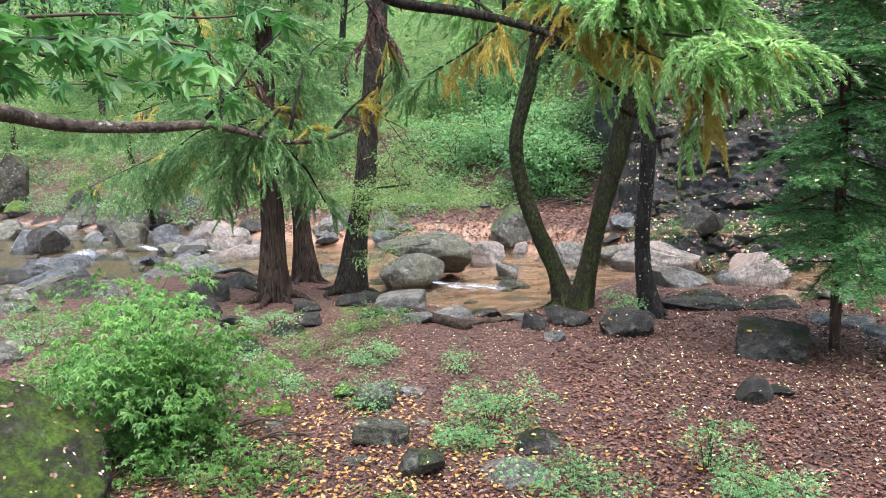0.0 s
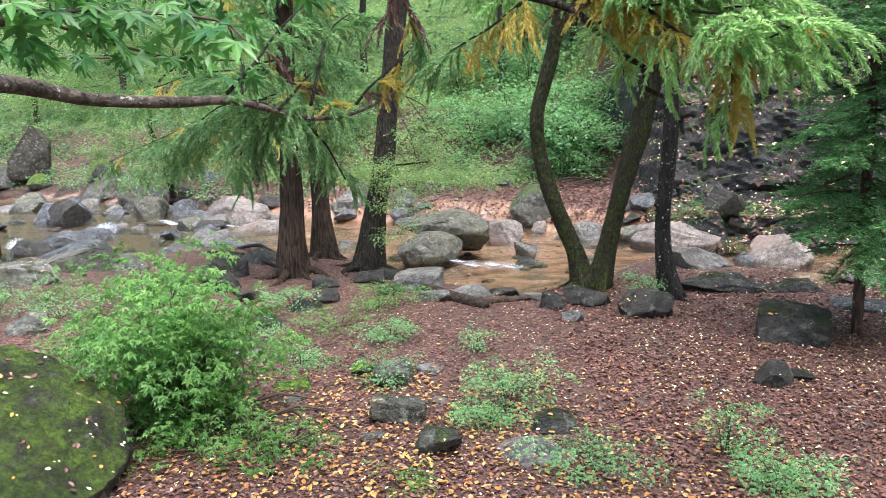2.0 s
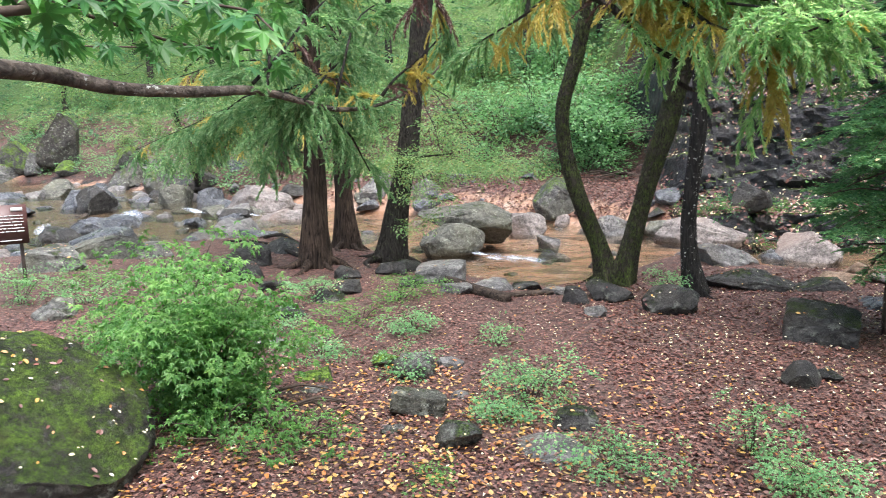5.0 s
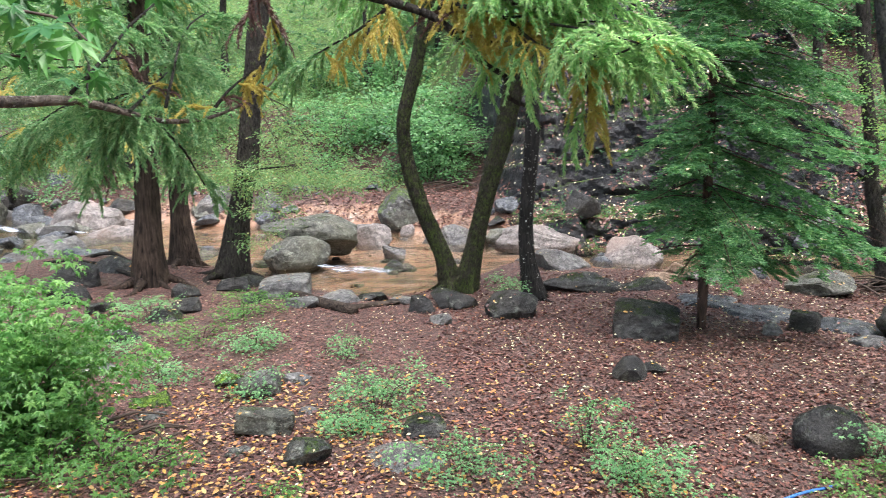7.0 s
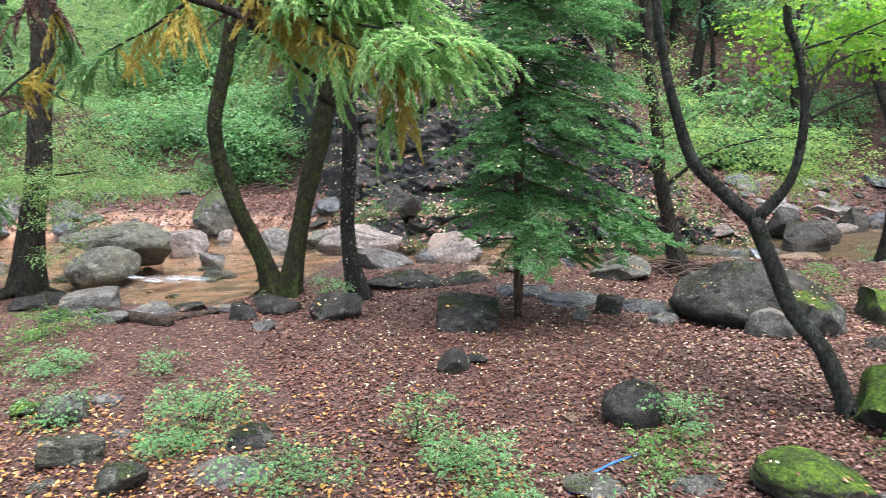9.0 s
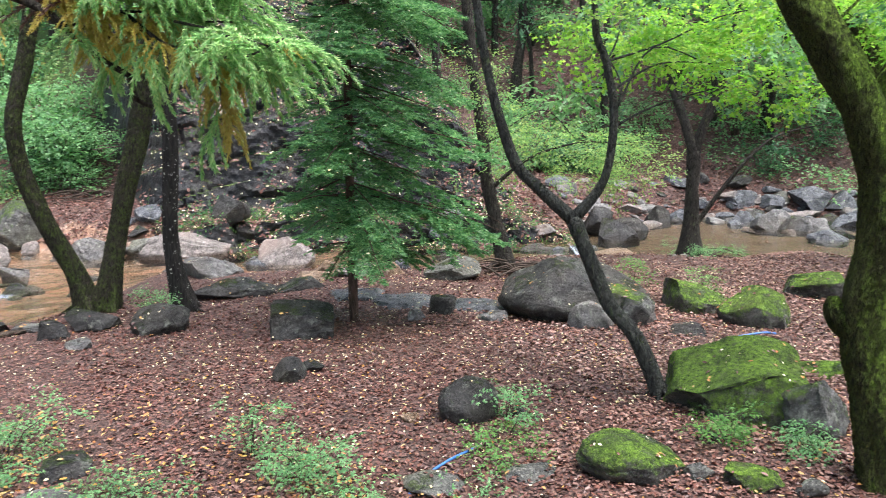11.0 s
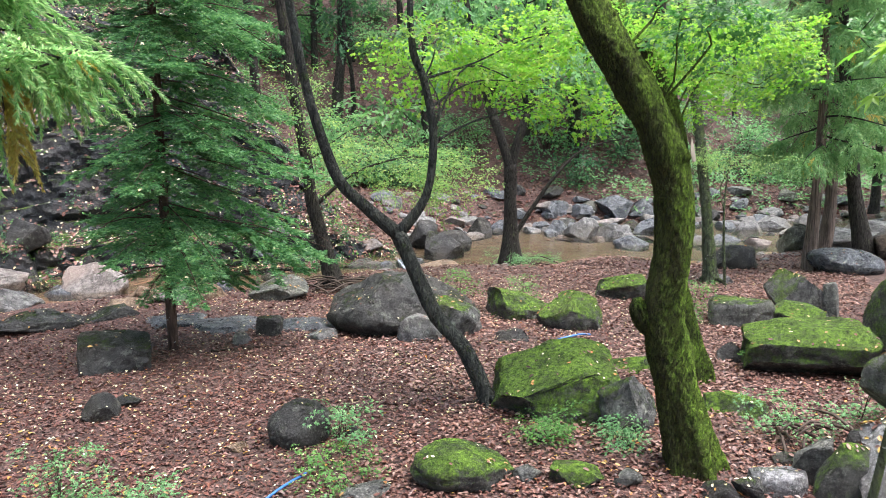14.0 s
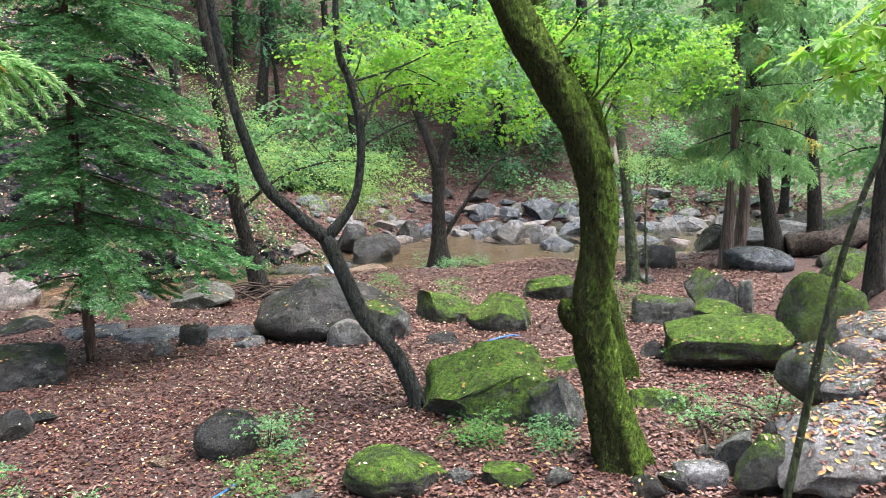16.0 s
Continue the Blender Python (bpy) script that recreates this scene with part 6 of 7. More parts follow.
def fir():
    g = rng_of(61)
    stem = [(3.74, 7.05, 0.02, 0.052), (3.75, 7.05, 1.5, 0.045), (3.77, 7.06, 3.5, 0.038), (3.8, 7.06, 7.0, 0.012)]
    T = tree("fir_tree", "young dark-green fir with flat layered boughs", [stem], "fir", seed=61, flare=0.25, step=0.1)
    base = np.array(T.location)
    P, W, S = [], [], []
    q = rail(local(stem, base), 0.02)
    h, turn = 0.8, 0.0
    while h < 6.0:
        n = 5
        reach = (1.3 - 0.09 * (h - 1.0)) if h > 1.1 else 0.85
        for i in range(n):
            a = turn + 6.283 * i / n + g.uniform(-0.35, 0.35)
            c = q[int(np.argmin(np.abs(q[:, 2] - h - g.uniform(-0.16, 0.16))))]
            down = math.cos(a - radians(-35))
            w = np.array([math.cos(a), math.sin(a), g.uniform(-0.32, 0.14) - 0.08 * (h < 1.4) - 0.2 * max(0, down)])
            r = reach * g.uniform(0.6, 1.12) * (1 + 0.3 * down)
            P.append(c[:3])
            W.append(w)
            S.append(r)
            part("bough", tube([(*c[:3], 0.009), (*(c[:3] + w * r * 0.5), 0.006), (*(c[:3] + w * r * 0.92 - [0, 0, 0.08 * r]), 0.003)], 4, 0.3, i, 0.05), BARK["fir"], T)
        turn += 1.1
        h += g.uniform(0.14, 0.21)
    VF = scatter(g, FIR, np.array(P), np.array(W), np.array([0, 0, 1.0]), np.array(S))
    part("needles", VF, LEAF["fir"], T, smooth=False)
    # Unseen top above 7 m, added to shade the ground round the fir.
    part("leader", tube([(0.06, 0.01, 6.9, 0.014), (0.07, 0.02, 8.5, 0.011), (0.08, 0.0, 10.5, 0.004)], 6, 0.3, 9, 0.05), BARK["fir"], T)
    part("upper_crown", crown(g, [(0, 0, 6.8), (0, 0, 7.8), (0, 0, 8.8), (0, 0, 9.8)], [1.2, 1.0, 0.75, 0.5], 150, FIR[:2], 0.5, 0.6), LEAF["fir"], T, smooth=False)
    pick = VF[0][g.integers(0, len(VF[0]), 420)] + base
    return pick


FIR_FLECKS = fir()


# ---- boughs of two maples beside the path ----
PALMS = [maple_shape(7, c) for c in (0.05, 0.2, 0.35)]


def maple_bough(label, stem, lines, leaf, seed, size=0.085, every=0.03, colour="maple"):
    """A small maple at the path with boughs of large hand-shaped leaves."""
    g = rng_of(seed)
    T = tree("maple_tree", label, [stem], "grey", seed=seed, flare=0.2, sides=10)
    base = np.array(T.location)
    P, W = [], []
    for i, l in enumerate(lines):
        part("bough", tube(local(l, base), 6, 0.05, seed + i, 0.05), TWIG, T)
        q = rail(local(l, base), every)
        t = unit(np.gradient(q[:, :3], axis=0))
        for p, d in zip(q[len(q) // 5:], t[len(q) // 5:]):
            a = g.uniform(0, 6.28)
            off = np.array([math.cos(a), math.sin(a), g.uniform(-0.6, 0.25)])
            P.append(p[:3] + off * g.uniform(0.02, 0.09))
            W.append(off * [1, 1, 0.4] + d * 0.6 - [0, 0, 0.55])
    P, W = np.array(P), np.array(W)
    ups = np.stack([g.normal(0, 0.45, len(P)), g.normal(0, 0.45, len(P)), np.ones(len(P))], 1)
    part("leaves", scatter(g, PALMS, P, W, ups, size * g.uniform(0.6, 1.25, len(P))), LEAF[colour], T, leaf, smooth=False)


maple_bough("green maple beside the path with drooping hand-shaped leaves", [(-1.9, 0.2, 0.5, 0.05), (-1.85, 0.3, 1.5, 0.045), (-1.7, 0.45, 2.4, 0.035), (-1.6, 0.6, 3.4, 0.02)], [
    [(-1.7, 0.5, 2.3, 0.02), (-0.87, 1.28, 2.28, 0.011), (-0.85, 1.41, 2.36, 0.009), (-0.7, 1.6, 2.5, 0.005)],
    [(-1.7, 0.45, 2.4, 0.015), (-1.05, 1.3, 2.36, 0.007), (-0.86, 1.53, 2.34, 0.005), (-0.72, 1.62, 2.35, 0.004), (-0.52, 1.66, 2.33, 0.003), (-0.42, 1.52, 2.27, 0.002)],
    [(-0.9, 1.5, 2.35, 0.005), (-0.82, 1.78, 2.31, 0.004), (-0.72, 1.9, 2.28, 0.003), (-0.56, 1.95, 2.27, 0.002)],
    [(-1.05, 1.35, 2.36, 0.006), (-1.1, 1.7, 2.34, 0.004), (-1.1, 1.95, 2.3, 0.003), (-0.95, 2.1, 2.3, 0.002)],
    [(-0.95, 1.45, 2.36, 0.005), (-0.75, 1.75, 2.42, 0.004), (-0.55, 1.85, 2.42, 0.003), (-0.35, 1.8, 2.42, 0.002)]],
    "large green maple leaves", 71, 0.088, 0.017)
maple_bough("maple at the path with lime-green leaves catching the light", [(2.3, -0.7, 0.6, 0.05), (2.3, -0.65, 1.6, 0.045), (2.2, -0.5, 2.5, 0.03), (2.1, -0.4, 3.4, 0.02)], [
    [(2.25, -0.55, 2.4, 0.014), (1.85, 0.0, 2.36, 0.006), (1.75, 0.3, 2.31, 0.004), (1.74, 0.42, 2.26, 0.002)],
    [(2.2, -0.5, 2.45, 0.012), (1.8, 0.05, 2.30, 0.005), (1.76, 0.25, 2.25, 0.003), (1.73, 0.38, 2.22, 0.002)],
    [(2.2, -0.5, 2.5, 0.012), (1.9, 0.1, 2.42, 0.005), (1.85, 0.3, 2.35, 0.003)]],
    "lime-green hand-shaped leaves", 72, 0.07, 0.009, "lime")


# ---- undergrowth ----
def bush(name, label, category, x, y, high, wide, leaves, twigs, count, size, seed, stems=9, flat=0.75, low=0.3, stem_r=0.007, lift=0.5):
    """A bush: arching stems from one foot and leafy twigs round them."""
    g = rng_of(seed)
    B = thing(name, label, category, (x, y, float(height(x, y)) - 0.01))
    C = []
    for i in range(stems):
        a = 6.283 * i / stems + g.uniform(-0.4, 0.4)
        r = wide * 0.5 * g.uniform(0.35, 1.0)
        top = high * g.uniform(0.55, 1.0) * (1 - 0.35 * r / (wide * 0.5))
        e = np.array([math.cos(a) * r, math.sin(a) * r, top])
        m = e * [0.4, 0.4, 0.65] + g.normal(0, 0.03, 3)
        part("stem", tube([(math.cos(a) * 0.03, math.sin(a) * 0.03, 0, stem_r), (*m, stem_r * 0.8), (*e, stem_r * 0.35)], 4, 0.3, i, 0.05), TWIG, B)
        C += [(*e, wide * 0.17), (*((m + e) / 2), wide * 0.16), (*(m * [1.2, 1.2, max(low, 0.6)]), wide * 0.15)]
    C = np.array(C)
    part("leaves", crown(g, C[:, :3], C[:, 3], count, twigs, size, flat, 0.8, lift), LEAF[leaves], B, smooth=False)
    return B


bush("bush", "leafy fresh-green bush with many thin stems", "bush", -2.0, 5.15, 1.18, 1.22, "shrub", PALM_TWIGS, 520, 0.26, 81, 16, 0.6, 0.25)
bush("bush", "tall thin shoots of a fresh-green bush", "bush", -2.45, 5.75, 1.55, 1.2, "shrub", PALM_TWIGS, 120, 0.26, 82, 9, 0.3)
bush("bush", "low green bush at the foot of a mossy boulder", "bush", -1.75, 4.65, 0.36, 0.9, "shrub", PALM_TWIGS, 85, 0.19, 83, 8)
bush("bush", "low green bush spreading over leaf litter", "bush", -1.25, 4.6, 0.26, 0.8, "shrub", PALM_TWIGS, 55, 0.17, 84, 8)


def sapling(x, y, high, wide, count, seed, leaves="herb", label="pale green feathery sapling growing through fallen leaves"):
    return bush("plant", label, "plant", x, y, high, wide, leaves, LACE, int(count * 0.75), 0.18, seed, 6, 0.26, 0.4, 0.004, 0.25)


sapling(0.31, 5.35, 0.52, 0.75, 95, 91)
sapling(0.15, 5.05, 0.22, 0.55, 60, 92)
sapling(0.09, 6.6, 0.3, 0.4, 26, 93)
sapling(0.73, 4.35, 0.25, 0.75, 70, 94)
sapling(1.75, 4.05, 0.42, 0.6, 85, 95)
sapling(1.62, 4.5, 0.5, 0.4, 35, 96)
sapling(1.8, 3.6, 0.2, 0.5, 60, 97)
sapling(-0.95, 8.3, 0.42, 0.85, 80, 98, "shrub")
sapling(-1.95, 8.4, 0.45, 0.8, 60, 99)
sapling(-1.3, 7.6, 0.3, 0.9, 60, 100, "shrub")
sapling(-0.75, 7.2, 0.28, 0.7, 55, 101)
sapling(-0.6, 5.95, 0.34, 0.42, 45, 102)
sapling(-2.15, 7.3, 0.32, 0.9, 80, 103)
sapling(-1.5, 6.6, 0.3, 0.8, 65, 104)
sapling(-2.9, 7.3, 0.5, 0.9, 90, 105, "shrub")
sapling(-3.6, 6.6, 0.4, 0.9, 80, 106, "shrub")
sapling(-4.6, 8.3, 0.5, 1.0, 90, 107)
sapling(-5.3, 9.2, 0.4, 1.2, 90, 108, "shrub")
sapling(-3.9, 9.3, 0.4, 0.9, 60, 109)
sapling(2.15, 8.7, 0.5, 0.5, 55, 110)
sapling(3.3, 3.95, 0.35, 0.4, 45, 111)
sapling(3.05, 3.7, 0.18, 0.4, 35, 112, "shrub")
sapling(4.15, 2.75, 0.3, 0.45, 55, 113, "shrub")
sapling(4.4, 2.35, 0.22, 0.4, 45, 114)
sapling(5.35, 1.6, 0.42, 0.7, 42, 115)
sapling(6.95, 2.1, 0.5, 0.5, 45, 116, "shrub")
sapling(8.0, 3.5, 0.6, 0.6, 60, 117, "shrub")
sapling(3.55, 1.55, 0.2, 0.35, 30, 118)
sapling(2.85, 3.4, 0.12, 0.35, 30, 119, "shrub")
sapling(7.3, 6.3, 0.5, 0.5, 40, 120, "shrub")
sapling(7.8, 5.6, 0.4, 0.6, 40, 121, "shrub")
sapling(-5.4, 8.3, 0.6, 1.0, 80, 128)
sapling(11.0, 7.7, 0.4, 1.0, 80, 127)
sapling(11.3, 8.4, 0.45, 1.3, 90, 122)
sapling(11.6, 8.2, 0.5, 1.2, 90, 123, "shrub")
sapling(-0.4, 4.1, 0.12, 0.4, 20, 124, "shrub")
sapling(5.9, 1.3, 0.3, 0.5, 26, 125)
sapling(2.4, 3.1, 0.15, 0.4, 30, 126)


# ---- the wooded slope across the stream ----
def slope_places(g, n, x0, x1, d0, d1, keep=None):
    """Places on the far slope, d0 to d1 metres beyond the water."""
    x = g.uniform(x0, x1, n)
    d = d0 + (d1 - d0) * g.uniform(0, 1, n) ** 1.3
    y = np.interp(x, FAR_X, FAR_Y) + d / 0.86
    if keep is not None:
        m = keep(x, d, g.uniform(0, 1, n))
        x, y = x[m], y[m]
    return np.stack([x, y, np.maximum(height(x, y), face_z(x, y))], 1)


def carpet(label, leaves, n, x0, x1, d0, d1, high, size, seed, twigs, keep=None):
    """Low growth that nobody could count."""
    g = rng_of(seed)
    p = slope_places(g, n, x0, x1, d0, d1, keep)
    n = len(p)
    p[:, 2] += high * g.uniform(0, 1, n) ** 1.5 * (0.6 + 0.4 * waves(p[:, 0], p[:, 1], 2.0, 9))
    a = g.uniform(0, 6.28, n)
    ways = np.stack([np.cos(a), np.sin(a), g.uniform(-0.3, 0.5, n)], 1)
    ups = np.stack([g.normal(0, 0.3, n), -0.35 + g.normal(0, 0.3, n), np.ones(n)], 1)
    single("undergrowth", scatter(g, twigs, p, ways, ups, size * g.uniform(0.6, 1.3, n)), LEAF[leaves], label, "undergrowth", kind="stuff", smooth=False)


def open_slope(x, d, u):
    """The steep brown slope downstream stays mostly bare."""
    bare = smooth01(x, 3, 7) * (1 - smooth01(x, 22, 27))
    return u > bare * (0.35 + 0.55 * smooth01(waves(x, d, 4.0, 3), -0.2, 0.3))


carpet("light green undergrowth covering the far slope", "hill2", 13000, -24, 6, 4.2, 24, 0.7, 0.42, 131, SOFT, lambda x, d, u: open_slope(x, d, u) & (u > 0.8 * smooth01(-x, 7, 13)))
carpet("green leafy undergrowth on the far slope", "hill", 8000, -30, 36, 3.4, 30, 0.9, 0.45, 132, SOFT, open_slope)
carpet("low green growth at the foot of the slope upstream", "hill", 1500, -22, -4, 0.7, 4.5, 0.5, 0.38, 136, SOFT)
carpet("light growth creeping down to the sand bank", "hill2", 2200, -7, 1.8, 1.7, 5.0, 0.55, 0.36, 137, SOFT)
carpet("green growth on the slope far upstream", "deep", 5000, -50, -17, 3.0, 34, 1.0, 0.6, 139, SOFT)
carpet("dark green growth along the stream downstream", "hill", 2600, 19, 42, 0.2, 7, 0.9, 0.45, 138, SOFT)
carpet("deep green shrubs among the trees of the slope", "deep", 3800, -20, 40, 5, 34, 1.1, 0.5, 133, FAR_TWIGS, open_slope)
carpet("fresh green leaves hanging over the rock face", "fresh", 1500, 2.6, 13, 2.6, 9, 0.8, 0.34, 135, SOFT)


def slope_copies(models, places, g, lo, hi):
    for i, p in enumerate(places):
        m = models[int(g.integers(0, len(models)))]
        s = g.uniform(lo, hi)
        c = copy_thing(m, pose(p[0], p[1], p[2] - 0.05, 0, 0, g.uniform(0, 360)))
        c.scale = (s, s, s * g.uniform(0.85, 1.15))


def slope_bushes():
    g = rng_of(141)
    kinds = []
    for i, (leaves, label) in enumerate((("hill2", "yellow-green bush on the far bank"), ("hill", "rounded green bush on the far slope"), ("deep", "dark green bush under the trees"), ("hill", "spreading green bush at the foot of the slope"))):
        px, py = ((-4.5, 25.5), (0.5, 22.5), (2.6, 20.0), (-9.0, 29.0))[i]
        kinds.append(bush("bush", label, "bush", px, py, 1.5, 1.9, leaves, SOFT, 125, 0.45, 142 + i, 8, 0.55, 0.3, 0.012))
        kinds[-1]["group"] = "bushes on the far slope"
    slope_copies(kinds[:2], slope_places(g, 34, -22, 1.5, 3.2, 16), g, 0.6, 1.2)
    slope_copies(kinds[1:2], slope_places(g, 11, 1.2, 3.6, 3.4, 9), g, 0.8, 1.3)
    end = np.array([(2.6, 19.4, 0), (3.3, 19.0, 0), (3.9, 18.7, 0), (3.0, 20.4, 0), (4.3, 19.6, 0), (2.0, 19.8, 0)], float)
    end[:, 2] = height(end[:, 0], end[:, 1])
    slope_copies(kinds[1:2], end, g, 0.55, 0.8)
    slope_copies(kinds[1:], slope_places(g, 26, 3.6, 12, 3.0, 14), g, 0.6, 1.1)
    slope_copies(kinds[1:], slope_places(g, 36, 11, 24, 2.4, 16), g, 0.6, 1.2)
    slope_copies(kinds[1:], slope_places(g, 20, 22, 34, 1, 14), g, 0.8, 1.4)


slope_bushes()


def wood_tree(label, x, y, high, leaves, bark, count, seed, low, wide, lean=0.6):
    """A tree of the slope: a leaning trunk, a few limbs and a broken crown."""
    g = rng_of(seed)
    z = float(height(x, y))
    a = g.uniform(0, 6.28)
    top = np.array([x + math.cos(a) * lean, y + math.sin(a) * lean, z + high])
    stem = [(x, y, z, 0.14), (x + g.normal(0, 0.1), y, z + high * 0.3, 0.12), ((x + top[0]) / 2 + g.normal(0, 0.15), (y + top[1]) / 2, z + high * 0.6, 0.09), (*top, 0.03)]
    limbs, clumps = [], []
    for i in range(7):
        u = low + (1 - low) * (i + 0.5) / 7
        s = rail(stem, 0.1)
        s = s[int(u * (len(s) - 1))]
        b = 2.4 * i + g.uniform(-0.4, 0.4)
        l = grow(g, s[:3], (math.cos(b), math.sin(b), 0.35), wide * (1.15 - 0.5 * u) * g.uniform(0.7, 1.15), 0.03, 0.03, 4, 0.2)
        limbs.append(l)
        clumps += [(*l[-1][:3], wide * 0.32), (*l[2][:3], wide * 0.26)]
    T = tree("tree", label, [stem], bark, seed=seed, limbs=limbs, sides=7, step=0.5, flare=0.5)
    base = np.array(T.location)
    c = local(clumps, base)
    part("crown", crown(g, c[:, :3], c[:, 3], count, FAR_TWIGS, 0.62, 0.5), LEAF[leaves], T, smooth=False)
    T["group"] = "trees on the far slope"
    return T


def wood():
    g = rng_of(151)
    m = [wood_tree("green-leaved tree on the wooded slope", 1.5, 26.0, 7.0, "hill", "dark", 230, 152, 0.3, 2.0),
         wood_tree("dark-trunked tree with deep green crown on the slope", -3.5, 29.0, 8.0, "deep", "dark", 220, 153, 0.35, 2.2),
         wood_tree("yellow-green tree leaning from the slope", -6.0, 24.5, 6.0, "hill2", "dark", 230, 154, 0.2, 2.0),
         wood_tree("tall dark-trunked tree with a high green crown", 13.2, 19.0, 9.5, "hill", "dark", 220, 155, 0.55, 2.3),
         wood_tree("fresh-leaved tree at the edge of the clearing", 21.0, 2.2, 6.0, "fresh", "dark", 260, 158, 0.15, 2.0)]
    slope_copies(m[:3], slope_places(g, 26, -28, 4, 6, 34), g, 0.7, 1.3)
    slope_copies(m[:2], slope_places(g, 18, -44, -15, 2.5, 26), g, 0.7, 1.3)
    slope_copies(m[:2], slope_places(g, 8, 2, 11, 12, 26), g, 0.8, 1.3)
    slope_copies(m[3:4], slope_places(g, 8, 9, 25, 9, 24), g, 0.8, 1.3)
    slope_copies(m[4:], slope_places(g, 11, 15.5, 32, 3.0, 14), g, 0.6, 1.0)
    slope_copies(m[4:], np.array([(19.5, 1.6, 0.1), (22.5, 4.8, 0.1)]), g, 0.7, 0.95)
    slope_copies(m[:3], slope_places(g, 12, 12, 28, 5.5, 18), g, 0.35, 0.6)
    slope_copies(m[:2] + m[4:], slope_places(g, 17, 19, 40, 5, 26), g, 0.9, 1.5)
    slope_copies(m[:3], np.array([(24, 0.5, 0.1), (18.5, 0.6, 0.2)]), g, 0.55, 0.8)


wood()


tree("tree", "black leaning trunk on the steep leaf-covered slope", [[(16.37, 19.31, 2.4, 0.2), (16.55, 19.3, 3.8, 0.17), (16.85, 19.4, 5.4, 0.15), (17.0, 19.6, 8.0, 0.1), (17.1, 19.8, 11.0, 0.05)]], "dark", "hill",
     [(16.5, 19.5, 9.0, 1.6), (18.0, 19.2, 9.5, 1.6), (17.2, 20.5, 10.5, 1.6)], FAR_TWIGS, 120, 0.6, seed=59, roots=4, sides=9, step=0.2)


def unseen_trees_behind():
    """Unseen trees, added to close the wood behind the path and darken that side."""
    g = rng_of(156)
    m = wood_tree("unseen green-leaved tree added behind the path to darken that side", -3.0, -6.0, 8.0, "hill", "dark", 260, 157, 0.3, 2.4)
    m["group"] = "trees behind the path"
    slope_copies([m], np.array([(2.5, -7.0, 0.6), (7.0, -5.5, 0.6), (-8.0, -4.0, 0.6), (-11, 2.0, 0.3), (12.0, -5.0, 0.6), (0.0, -11.0, 0.8)]), g, 0.9, 1.2)


unseen_trees_behind()
# the low boughs that hang over the stream upstream
tree("tree", "small tree on the bank with yellow-green boughs over the stream", [[(-8.6, 22.4, 0.2, 0.09), (-8.1, 20.6, 1.3, 0.07), (-7.0, 17.2, 2.2, 0.05), (-5.6, 14.2, 2.9, 0.03), (-4.8, 13.2, 3.2, 0.015)]], "dark", "hill2",
     [(-4.7, 13.2, 1.75, 0.6), (-5.5, 13.5, 1.95, 0.6), (-3.7, 12.7, 1.6, 0.5), (-4.2, 13.3, 2.3, 0.6), (-5.1, 13.0, 1.45, 0.45), (-5.9, 13.6, 2.7, 0.8), (-4.8, 13.5, 3.0, 0.8), (-3.6, 13.0, 2.6, 0.6), (-7.0, 13.2, 2.9, 0.8), (-6.4, 13.0, 3.6, 0.9), (-5.2, 13.6, 3.9, 0.9)], FEATHER, 1500, 0.34, seed=161, flat=0.42)


# ---- rock face and loose stones ----
def rock_face():
    """The jointed cliff behind the stream: one weathered sheet of rock, broken into tilted beds and blocks."""
    X, U = np.meshgrid(np.arange(3.5, 11.9, 0.04), np.linspace(0, 1, 230), indexing="ij")
    Y = np.interp(X, FAR_X, FAR_Y) - 0.1 + U ** 1.4 * 6.2
    H = height(X, Y)
    edge = smooth01(X, 3.5, 4.4) * (1 - smooth01(X, 11.0, 11.8)) * (1 - smooth01(U, 0.9, 1.0))
    out = edge * (0.12 + face_relief(X, H))
    n, m = X.shape
    i, j = np.meshgrid(np.arange(n - 1), np.arange(m - 1), indexing="ij")
    a = (i * m + j).ravel()
    V = np.stack([X - 7 - 0.35 * out, Y - 14 - 0.8 * out, H + 0.3 * out - 0.15 * (1 - edge)], -1).reshape(-1, 3)
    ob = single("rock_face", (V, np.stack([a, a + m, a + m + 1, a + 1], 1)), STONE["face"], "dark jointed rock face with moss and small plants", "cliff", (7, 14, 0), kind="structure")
    crisp(ob.data, 30)
    V = (V + [7, 14, 0]).reshape(n, m, 3)
    N = unit(np.cross(np.gradient(V, axis=0), np.gradient(V, axis=1)))
    N = N * np.sign(N[..., 2:])
    lies = (edge > 0.4) & (N[..., 2] > 0.25)
    return V[lies], N[lies]


